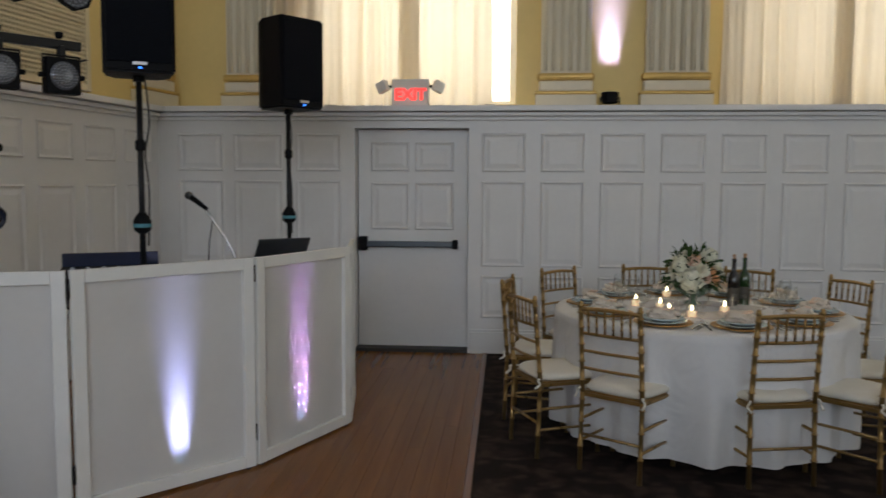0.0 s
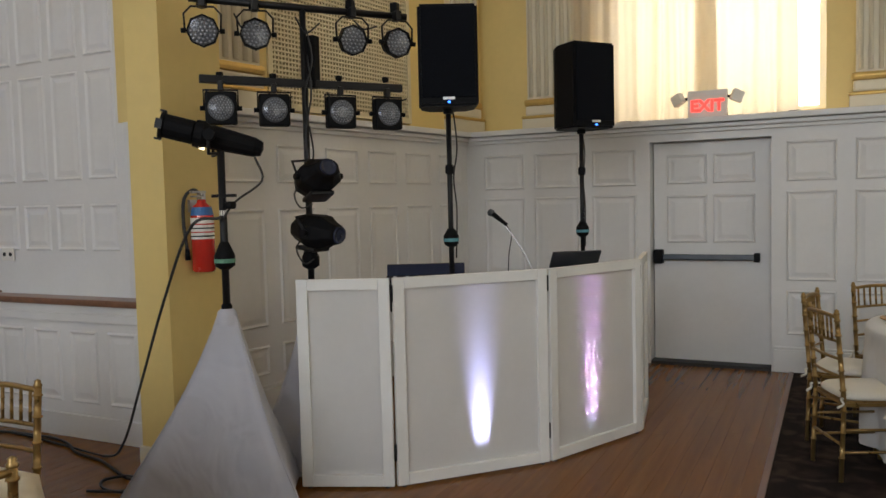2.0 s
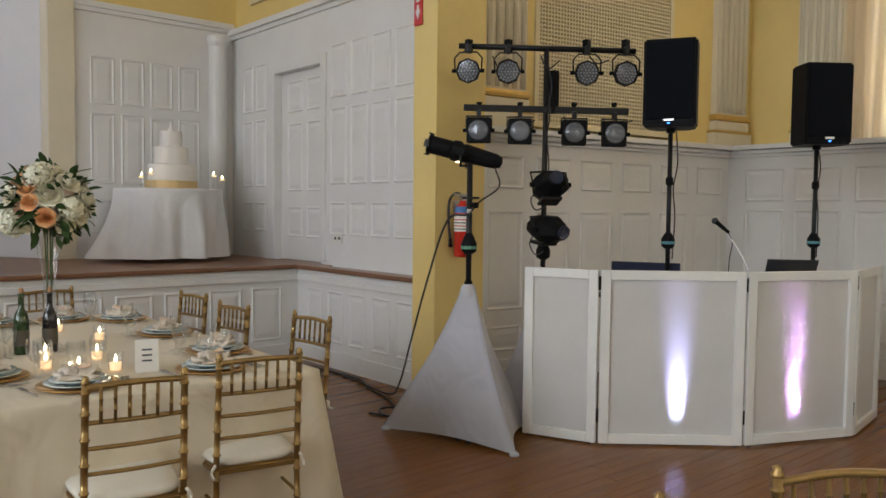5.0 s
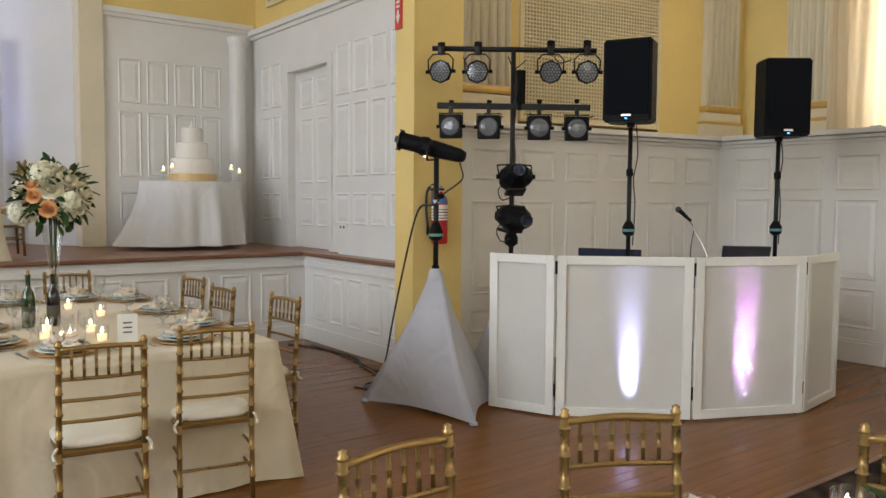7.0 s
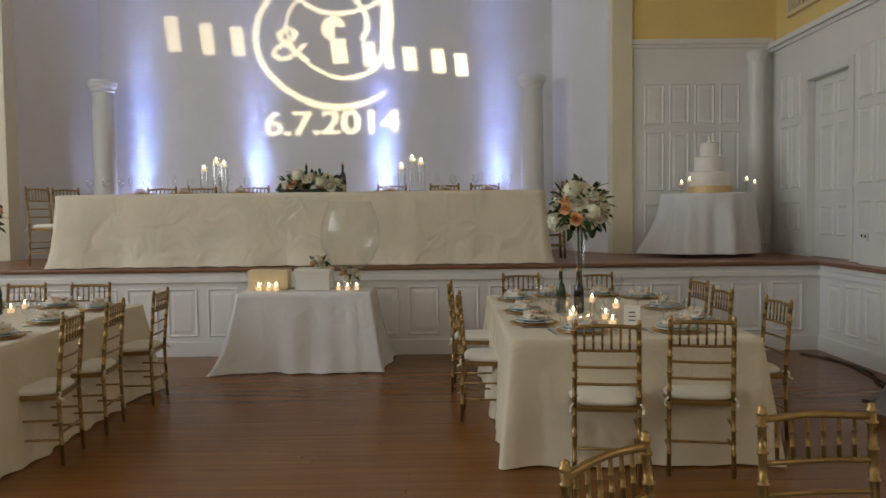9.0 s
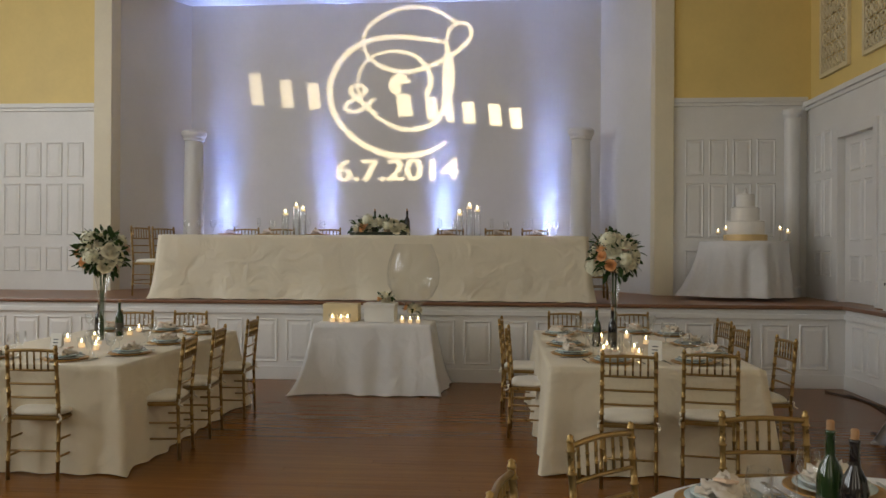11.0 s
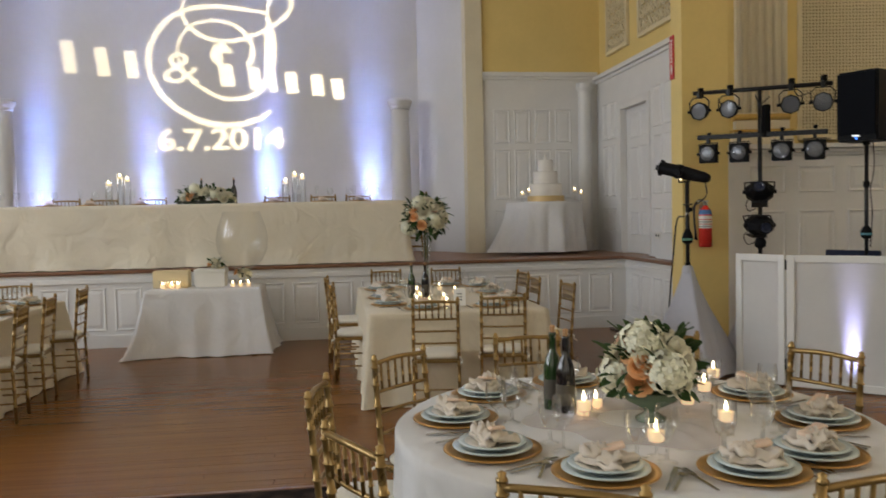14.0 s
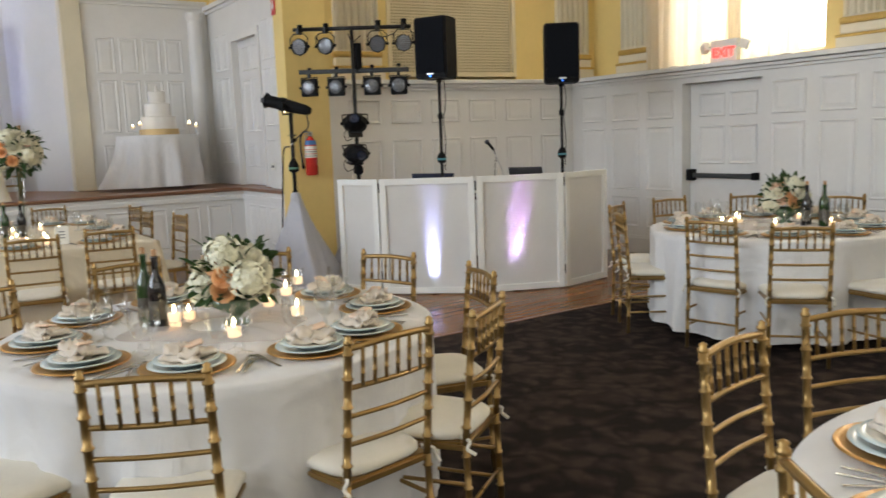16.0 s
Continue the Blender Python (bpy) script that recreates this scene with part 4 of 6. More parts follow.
def booth_light(x, y, ax, ay, colour, energy, turn=0.0):
    """A small floor light behind the scrim that washes it from below."""
    l_ = thing("floor_uplight", "small black floor light behind the booth scrim", "stage light", "booth floor lights", loc=(x, y, 0))
    part("housing", B(-0.03, 0.03, -0.025, 0.025, 0, 0.06, bevel=0.006), BLACK, l_)
    part("lens", L([(0.018, 0.061), (0.018, 0.066)], 16), LENS, l_)
    m = look((x, y, 0.075), (x + ax, y + ay, 1.3))
    lamp("booth_wash", 'AREA', energy, colour, m @ pose(0, 0, 0, 0, 0, turn), 0.085, 0.03, spread=22)
    lamp("booth_wash", 'SPOT', energy * 0.4, (0.25, 0.6, 1.0), look((x, y, 0.075), (x + ax, y + ay, 0.40)), 0.02, angle=42, blend=1.0)


# behind the middle of the second and third panels
for i, col, en, q in ((1, (0.56, 0.56, 1.0), 4.0, 0.545), (2, (0.80, 0.42, 1.0), 6.0, 0.455)):
    (x0, y0), (x1, y1) = FAC[i], FAC[i + 1]
    d = Vector((x1 - x0, y1 - y0)).normalized()
    nrm = Vector((-d.y, d.x))
    booth_light(x0 + (x1 - x0) * q + nrm.x * 0.045, y0 + (y1 - y0) * q + nrm.y * 0.045, -nrm.x * 0.10, -nrm.y * 0.10, col, en)


def tripod(t, h0=0.75, r=0.42, mat_=BLACKMETAL):
    """Tripod legs and the lower tube of a stand under thing t."""
    part("lower_tube", T([(0, 0, 0.12), (0, 0, h0 + 0.35)], 0.0175, n=10), mat_, t)
    for k in range(3):
        a = radians(90 + 120 * k)
        leg = part("leg", T([(0.03 * math.cos(a), 0.03 * math.sin(a), h0), (r * math.cos(a), r * math.sin(a), 0.012)], 0.011, n=6), mat_, t)
        part("rubber_foot", L([(0.018, 0), (0.018, 0.03)], 8, at=(r * math.cos(a), r * math.sin(a), 0)), RUBBER, leg)


def speaker(x, y, top, turn, label):
    st = thing("speaker_stand", "black tripod speaker stand with a locking collar", "stand", "black stands", loc=(x, y, 0), turn=turn)
    tripod(st)
    part("upper_tube", T([(0, 0, 0.9), (0, 0, top - 0.60)], 0.0165, n=10), BLACKMETAL, st)
    part("collar", L([(0.02, 1.27), (0.045, 1.29), (0.048, 1.34), (0.03, 1.37), (0.022, 1.385)], 14), BLACK, st, "black locking collar", smooth=True)
    part("collar_band", L([(0.0485, 1.305), (0.0485, 1.325)], 14), mat("coloured_band", (0.1, 0.3, 0.35), 0.5, vary=0.5, scale=25), st, "coloured band")
    part("joint", L([(0.02, 1.72), (0.027, 1.73), (0.027, 1.77), (0.02, 1.78)], 12), BLACK, st)
    part("cable", T(curve_pts([(0.02, 0.06, top - 0.5), (0.05, 0.03, 1.9), (0.025, 0.02, 1.7), (0.04, 0.02, 1.5), (0.03, 0.01, 1.2)], 6), 0.005, n=5), RUBBER, st)
    sp = thing("loudspeaker", label, "speaker", "pole-mounted loudspeakers", loc=(x, y, top - 0.60), turn=turn)
    b = bmesh.new()
    # wedge-backed cabinet, front at -y
    fw, bw, d, h = 0.178, 0.12, 0.17, 0.60
    vs = [b.verts.new((px, py, z)) for z in (0, h) for px, py in ((-fw, -d), (fw, -d), (fw, 0.06), (bw, d), (-bw, d), (-fw, 0.06))]
    b.faces.new(vs[5::-1])
    b.faces.new(vs[6:])
    for k in range(6):
        b.faces.new((vs[k], vs[(k + 1) % 6], vs[6 + (k + 1) % 6], vs[6 + k]))
    bmesh.ops.bevel(b, geom=list(b.edges), offset=0.014, segments=2, affect='EDGES')
    part("cabinet", b, BLACK, sp)
    part("front_grille", B(-0.16, 0.16, -0.182, -0.172, 0.05, 0.585, bevel=0.006), mat("speaker_grille", (0.004, 0.005, 0.008), 0.55, 0.0, vary=0.3, scale=90, bump=0.4, bump_scale=500, spec=0.08), sp, "black steel grille")
    part("badge", B(-0.035, 0.035, -0.186, -0.181, 0.035, 0.052, bevel=0.002), STEEL, sp, "small silver badge")
    part("power_light", B(-0.008, 0.008, -0.188, -0.18, 0.016, 0.026), LEDBLUE, sp, "blue power light")
    part("pole_socket", L([(0.03, -0.03), (0.03, 0.002)], 12), BLACK, sp)
    return sp


speaker(-2.10, 4.76, 2.72, 28, "black two-way loudspeaker on a pole, facing the dance floor")
speaker(-1.62, 5.98, 2.65, 52, "black two-way loudspeaker on a pole beside the wall")

# ---- light stands of the booth ----
BAR = Vector((0.84, 0.88, 0)).normalized()
FACE = math.degrees(math.atan2(-0.68, 0.73))


def par_round(x, y, z, turn, tilt, label):
    """A round black LED spot on a yoke; looks along local -y."""
    p = thing("par_light", label, "stage light", "round LED spots", loc=(x, y, z), turn=turn)
    m = pose(0, 0, 0, 90 + tilt, 0, 0)
    bm = lathe(bmesh.new(), [(0.03, -0.13), (0.055, -0.12), (0.075, -0.05), (0.088, -0.02), (0.088, 0.02), (0.080, 0.022), (0.078, 0.008)], 8, caps=False)
    bm.transform(m)
    part("can", bm, BLACK, p)
    bm = lathe(bmesh.new(), [(0.078, 0.006), (0.04, 0.009), (0.0, 0.01)], 16, caps=False)
    bm.transform(m)
    lens = part("lens", bm, LENS, p, "grey lens of small diodes", smooth=True)
    bm = bmesh.new()
    for r, n_ in ((0.0, 1), (0.022, 6), (0.044, 12), (0.064, 18)):
        for k in range(n_):
            a = 2 * math.pi * k / n_
            lathe(bm, [(0.0085, 0.008), (0.006, 0.016), (0.0, 0.017)], 6, at=(r * math.cos(a), r * math.sin(a), 0), caps=False)
    bm.transform(m)
    tagged(part("led_face", bm, mat_diode, lens), kind="stuff")
    part("yoke", T([(-0.094, 0, 0), (-0.098, 0, 0.09), (-0.06, 0, 0.13), (0.06, 0, 0.13), (0.098, 0, 0.09), (0.094, 0, 0)], 0.006, n=6), BLACKMETAL, p)
    part("clamp", B(-0.018, 0.018, -0.03, 0.03, 0.125, 0.185, bevel=0.006), BLACKMETAL, p)
    for sx in (-1, 1):
        part("knob", T([(sx * 0.088, 0, 0), (sx * 0.115, 0, 0)], 0.014, n=8), BLACK, p)
    return p


def par_square(x, y, z, turn, label):
    """A flat square black LED spot hung from a bar; looks along local -y."""
    p = thing("flat_par_light", label, "stage light", "flat LED spots", loc=(x, y, z), turn=turn)
    part("housing", B(-0.085, 0.085, -0.03, 0.04, -0.09, 0.09, bevel=0.012), BLACK, p)
    bm = lathe(bmesh.new(), [(0.072, 0.0), (0.066, 0.008), (0.03, 0.010), (0.0, 0.011)], 20, caps=False)
    bm.transform(pose(0, -0.029, 0, 90, 0, 0))
    lens = part("lens", bm, LENS, p, "round grey lens", smooth=True)
    bm = bmesh.new()
    for r, n_ in ((0.0, 1), (0.015, 6), (0.03, 12), (0.045, 18), (0.058, 24)):
        for k in range(n_):
            a = 2 * math.pi * k / n_
            lathe(bm, [(0.0055, 0.008), (0.004, 0.014), (0.0, 0.0145)], 5, at=(r * math.cos(a), r * math.sin(a), 0), caps=False)
    bm.transform(pose(0, -0.029, 0, 90, 0, 0))
    tagged(part("led_face", bm, mat_diode, lens), kind="stuff")
    part("bracket", T([(-0.09, 0, 0), (-0.092, 0, 0.1), (0.092, 0, 0.1), (0.09, 0, 0)], 0.006, n=6), BLACKMETAL, p)
    part("clamp", B(-0.015, 0.015, -0.02, 0.02, 0.095, 0.15, bevel=0.005), BLACKMETAL, p)
    for sx in (-1, 1):
        part("knob", T([(sx * 0.085, 0, 0), (sx * 0.112, 0, 0)], 0.013, n=8), BLACK, p)
    return p


mat_diode = mat("diode_lens", (0.26, 0.27, 0.30), 0.15, 0.2, vary=0.1, scale=30)
TS = (-2.69, 4.10)
st = thing("light_stand", "black lighting stand with two cross bars of spots", "stand", "black stands", loc=(TS[0], TS[1], 0))
tripod(st, h0=0.3, r=0.06)
part("mast", T([(0, 0, 0.9), (0, 0, 2.68)], 0.019, n=10), BLACKMETAL, st)
part("mast_collar", L([(0.02, 1.18), (0.05, 1.20), (0.052, 1.25), (0.03, 1.30), (0.02, 1.32)], 14), BLACK, st, smooth=True)
part("controller_box", B(0.0, 0.06, 0.015, 0.075, 2.22, 2.52, bevel=0.008), BLACK, st, "tall black box on the mast")
ub = part("upper_bar", T([(-0.62 * BAR.x, -0.62 * BAR.y, 2.69), (0.62 * BAR.x, 0.62 * BAR.y, 2.655)], 0.02, n=10), BLACKMETAL, st)
b = bmesh.new()
box(b, -0.58, 0.58, -0.022, 0.022, -0.022, 0.022, bevel=0.005)
b.transform(pose(0, 0, 2.245, 0, 1.2, math.degrees(math.atan2(BAR.y, BAR.x))))
lb = part("lower_bar", b, BLACKMETAL, st)
for q in (-0.55, -0.27, 0.28, 0.55):
    part("bar_clamp", B(q * BAR.x - 0.022, q * BAR.x + 0.022, q * BAR.y - 0.022, q * BAR.y + 0.022, 2.64, 2.735, bevel=0.006), BLACK, ub)
for q in (-0.47, -0.18, 0.2, 0.48):
    part("bar_knob", L([(0.012, 0.0), (0.02, 0.012), (0.02, 0.03), (0.0, 0.034)], 10, at=(q * BAR.x, q * BAR.y, 2.265)), BLACK, lb)
rng = random.Random(3)
for k in range(7):
    q0, q1 = -0.55 + 0.17 * k, -0.40 + 0.17 * k
    zz = 2.62 if k % 2 else 2.20
    part("cable_loop", T(curve_pts([(q0 * BAR.x, q0 * BAR.y, zz), ((q0 + 0.05) * BAR.x + 0.02, (q0 + 0.05) * BAR.y - 0.02, zz - rng.uniform(0.05, 0.12)), (q1 * BAR.x, q1 * BAR.y - 0.02, zz - 0.03)], 6), 0.005, n=5), RUBBER, st)
for z0, z1 in ((2.55, 2.0), (2.0, 1.5), (2.4, 1.75)):
    part("cable_loop", T(curve_pts([(0.03, -0.01, z0), (0.06 + 0.02 * rng.random(), -0.03, (z0 * 2 + z1) / 3), (0.02, -0.03, (z0 + 2 * z1) / 3), (0.03, -0.02, z1)], 6), 0.005, n=5), RUBBER, st)
for q, tl in ((-0.55, 8), (-0.27, 2), (0.28, 10), (0.55, 6)):
    par_round(TS[0] + q * BAR.x + 0.03, TS[1] + q * BAR.y - 0.03, 2.50 - 0.015 * q, FACE + 90 + q * 14, tl, "round black LED spot hanging on a yoke")
for q in (-0.47, -0.18, 0.2, 0.48):
    par_square(TS[0] + q * BAR.x + 0.02, TS[1] + q * BAR.y - 0.02, 2.085 - 0.02 * q, FACE + 90 + q * 16, "flat square LED spot under the lower bar")


def effect_light(x, y, z, turn, tilt):
    """A faceted black effect light: a body that swells to the front and a lens."""
    e = thing("effect_light", "faceted black effect light clamped to the mast", "stage light", "mast effect lights", loc=(x, y, z), turn=turn)
    m = pose(0, 0, 0, 90 + tilt, 0, 0)
    # an angular shell: broad flat waist, cut-off corners, narrower snout and tail
    bm = lathe(bmesh.new(), [(0.055, -0.175), (0.085, -0.155), (0.118, -0.055), (0.122, 0.035), (0.088, 0.085), (0.066, 0.14)], 8)
    bm.transform(m @ Matrix.Diagonal((1.12, 0.86, 1.0, 1)) @ pose(0, 0, 0, 0, 0, 22.5))
    bmesh.ops.bevel(bm, geom=list(bm.edges), offset=0.006, segments=1, affect='EDGES')
    body = part("body", bm, BLACK, e)
    bm = box(bmesh.new(), -0.075, 0.075, -0.118, -0.092, -0.12, 0.02, bevel=0.01)
    bm.transform(m)
    part("cooling_plate", bm, BLACKMETAL, body)
    bm = lathe(bmesh.new(), [(0.05, 0.138), (0.05, 0.150), (0.042, 0.150), (0.04, 0.142), (0.02, 0.148), (0.0, 0.15)], 16, caps=False)
    bm.transform(m)
    part("lens", bm, SCREENBLUE, e, "dark glassy lens", smooth=True)
    for sx in (-1, 1):
        part("pivot_knob", T([(sx * 0.12, 0, 0), (sx * 0.152, 0, 0)], 0.018, n=8), BLACK, e)
    e.matrix_basis = e.matrix_basis @ Matrix.Scale(0.96, 4)
    part("yoke", T([(-0.13, 0, 0), (-0.135, 0.06, 0.09), (0, 0.09, 0.10), (0.135, 0.06, 0.09), (0.13, 0, 0)], 0.008, n=6), BLACKMETAL, e)
    part("cable", T(curve_pts([(-0.05, 0.1, -0.03), (-0.12, 0.08, -0.1), (-0.1, 0.04, -0.18), (-0.03, 0.03, -0.16)], 5), 0.005, n=5), RUBBER, e)


effect_light(TS[0] + 0.13, TS[1] - 0.08, 1.71, 60, -20)
effect_light(TS[0] + 0.13, TS[1] - 0.08, 1.40, 84, 8)


def spandex(x, y, apex_z, corners, seed):
    """A three-sided stretched cover over a tripod, with hollow edges and faces."""
    bm = bmesh.new()
    rng2 = random.Random(seed)
    n, m_ = 14, 30
    rings = []
    pts = [Vector((cx - x, cy - y, 0.008)) for cx, cy in corners]
    for j in range(n + 1):
        t = j / n
        ring = []
        for k in range(m_):
            s3 = 3 * k / m_
            i, f = int(s3), s3 - int(s3)
            p = pts[i].lerp(pts[(i + 1) % 3], f)
            mid = math.sin(f * math.pi)
            p = p * (1 - 0.13 * mid * t)
            r = (0.05 / max(0.2, p.length)) * (1 - t) + t ** 1.12
            w = 0.010 * math.sin(f * 17 + i * 2 + 4 * t) * t * (1 - t) * 4
            ring.append(bm.verts.new((p.x * r + w, p.y * r + w, apex_z * (1 - t) + 0.008 + 0.03 * mid * t * t)))
        rings.append(ring)
    for a, c in zip(rings, rings[1:]):
        for k in range(m_):
            bm.faces.new((a[k], c[k], c[(k + 1) % m_], a[(k + 1) % m_]))
    bm.faces.new(rings[0])
    ends = [rings[-1][k].co.copy() for k in (0, 10, 20)]
    lines = [[r[k].co.copy() for r in rings] for k in (0, 10, 20)]
    cover = solid("stand_cover", bm, SPANDEX, "white stretch cover pulled over a tripod stand", "cover", "white stand covers", loc=(x, y, 0), smooth=True)
    part("cuff", L([(0.052, apex_z - 0.035), (0.054, apex_z - 0.01), (0.046, apex_z + 0.03), (0.030, apex_z + 0.045)], 18, caps=False), SPANDEX, cover, "gathered elastic cuff", smooth=True)
    for e in ends:
        part("foot_pocket", L([(0.03, 0.0), (0.032, 0.012), (0.02, 0.024), (0.0, 0.026)], 12, at=(e.x * 0.96, e.y * 0.96, 0.002), caps=False), SPANDEX, cover, smooth=True)
    for line in lines:
        part("seam", T(line, 0.0035, n=5), SPANDEX, cover)
    return cover


LS = (-2.69, 3.38)
spandex(LS[0], LS[1], 1.0, ((-3.27, 3.12), (-2.25, 3.40), (-2.72, 3.98)), 1)
spandex(TS[0], TS[1], 0.95, ((-2.92, 3.72), (-2.30, 4.22), (-3.12, 4.40)), 2)

# the stand with the pattern projector
ls = thing("projector_stand", "black stand under a white cover with a spot projector", "stand", "black stands", loc=(LS[0], LS[1], 0))
tripod(ls, h0=0.3, r=0.06)
part("upper_tube", T([(0, 0, 0.9), (0, 0, 1.83)], 0.019, n=10), BLACKMETAL, ls)
part("collar", L([(0.022, 1.24), (0.05, 1.26), (0.052, 1.31), (0.03, 1.36), (0.02, 1.38)], 14), BLACK, ls, smooth=True)
part("collar_band", L([(0.0525, 1.275), (0.0525, 1.295)], 14), mat("coloured_band", (0.12, 0.3, 0.2), 0.5, vary=0.5, scale=25), ls, "coloured band")
part("joint", L([(0.02, 1.02), (0.027, 1.03), (0.027, 1.06), (0.02, 1.07)], 12), BLACK, ls)
part("bracket", B(-0.06, 0.08, -0.012, 0.012, 1.60, 1.615), BLACKMETAL, ls)
part("knob", T([(0.02, 0, 1.56), (0.07, 0, 1.56)], 0.02, n=10), BLACK, ls)
part("white_tape", L([(0.0195, 1.51), (0.0195, 1.535)], 10), PAPER, ls)

AIM = Vector((BACK_X, -1.85, 4.15))
MIDDLE = Vector((-2.74, 3.38, 1.90))
AX = (AIM - MIDDLE).normalized()
TIP = MIDDLE + AX * 0.25
LM = look(TIP, AIM)


def along(bm):
    """From a form turned round z (front at z = 0) to one that looks along the projector's axis."""
    bm.transform(LM @ pose(0, 0, 0, 180, 0, 0) @ Matrix.Scale(0.79, 4))
    return bm


pj = thing("spot_projector", "black theatre spot projector aimed at the stage wall", "projector")
part("front_tube", along(lathe(bmesh.new(), [(0.075, -0.20), (0.075, -0.02), (0.088, -0.018), (0.088, 0.0), (0.082, 0.0), (0.082, -0.014), (0.069, -0.02), (0.069, -0.20)], 20, caps=False)), BLACK, pj, smooth=False)
part("shutter_ring", along(lathe(bmesh.new(), [(0.069, -0.22), (0.085, -0.21), (0.09, -0.26), (0.075, -0.29)], 16)), BLACK, pj)
# small emissive block stands in for lamp light leaking at the joint
part("leak_slit", along(box(bmesh.new(), -0.02, 0.02, 0.072, 0.092, -0.285, -0.255)), glow("lamp_leak", (1.0, 0.82, 0.5), 2.5), pj, "slit that leaks warm lamp light")
part("lamp_house", along(lathe(bmesh.new(), [(0.0, -0.64), (0.045, -0.63), (0.062, -0.58), (0.072, -0.42), (0.078, -0.32), (0.07, -0.285)], 12)), BLACK, pj)
for k in range(4):
    part("colour_frame_clip", along(box(bmesh.new(), (-0.095, 0.083, -0.012, -0.012)[k], (-0.083, 0.095, 0.012, 0.012)[k], (-0.03, -0.03, -0.095, 0.083)[k], (0.03, 0.03, -0.083, 0.095)[k], -0.02, 0.02)), BLACKMETAL, pj)
mid = TIP - AX * 0.24
part("yoke", T([tuple(mid + Vector((0.06, -0.08, 0))), tuple(mid + Vector((0.05, -0.07, -0.09))), (LS[0], LS[1], 1.82), tuple(mid + Vector((-0.06, 0.08, -0.09))), tuple(mid + Vector((-0.06, 0.09, 0)))], 0.009, n=6), BLACKMETAL, pj)
part("side_knob", T([tuple(mid + Vector((0.05, -0.06, 0))), tuple(mid + Vector((0.085, -0.105, 0)))], 0.028, n=12), BLACK, pj)
part("power_lead", T(curve_pts([tuple(TIP - AX * 0.46 - Vector((0, 0, 0.05))), (-2.52, 3.48, 1.68), (-2.62, 3.40, 1.58), (-2.67, 3.36, 1.50)], 6), 0.006, n=6), RUBBER, pj)

# the pattern plate in the projector: a stencil that the lamp behind it throws on the stage wall
LAMP_AT = TIP - AX * 0.05
PLATE = 0.004


def wall_point(cx, cy):
    """From the design's own units to the stage wall."""
    px, py = cx / 1.98 + 305, cy / 1.98 + 66
    return Vector((BACK_X, -5.46 + (px - 205) * 0.00990, 5.86 - (py - 65) * 0.00983 + (px - 205) * 0.00011))


U0, U1, V0, V1, CELL = -20, 1010, 20, 660, 3.0
gx, gy = np.meshgrid(np.arange(U0, U1, CELL) + CELL / 2, np.arange(V0, V1, CELL) + CELL / 2)
openings = np.zeros(gx.shape, bool)


def cut_stroke(ctrl, w0, w1):
    pts = curve_pts([(a, c, 0) for a, c in ctrl], 10)
    for i, (p, q) in enumerate(zip(pts, pts[1:])):
        w = w0 + (w1 - w0) * math.sin(math.pi * i / len(pts))
        dx, dy = q.x - p.x, q.y - p.y
        t = np.clip(((gx - p.x) * dx + (gy - p.y) * dy) / (dx * dx + dy * dy + 1e-9), 0, 1)
        openings[:] |= (gx - p.x - t * dx) ** 2 + (gy - p.y - t * dy) ** 2 < (w / 2) ** 2


cut_stroke([(712, 172), (640, 160), (540, 150), (450, 163), (372, 212), (326, 300), (336, 400), (400, 485), (500, 540), (600, 550), (680, 530), (715, 508)], 10, 20)
cut_stroke([(745, 105), (680, 64), (600, 50), (520, 68), (455, 115), (436, 165), (455, 215), (510, 255), (580, 268), (650, 255), (720, 225), (775, 185), (800, 148), (785, 115), (752, 110), (724, 135), (716, 190)], 10, 14)
cut_stroke([(720, 190), (724, 260), (722, 330), (712, 390)], 14, 42)
cut_stroke([(712, 385), (690, 430), (640, 458), (570, 462), (500, 430), (450, 385), (420, 330), (418, 290), (432, 250), (472, 212), (540, 198), (610, 215), (652, 258), (665, 310), (650, 345)], 20, 9)
openings |= ((gx - 560) ** 2 + (gy - 312) ** 2 < 37 ** 2) & ~((gx > 565) & (gy > 308))
# the two names as plain upright bars, one to a letter
for a0, a1, t0, t1 in ((42, 84, 262, 372), (150, 190, 288, 382), (243, 283, 298, 388), (548, 596, 345, 420), (645, 685, 357, 430), (708, 736, 362, 440), (768, 808, 374, 446), (855, 895, 384, 456), (925, 963, 398, 466)):
    lean = (gy - t0) * 0.12
    openings |= (gx > a0 + lean) & (gx < a1 + lean) & (gy > t0) & (gy < t1)


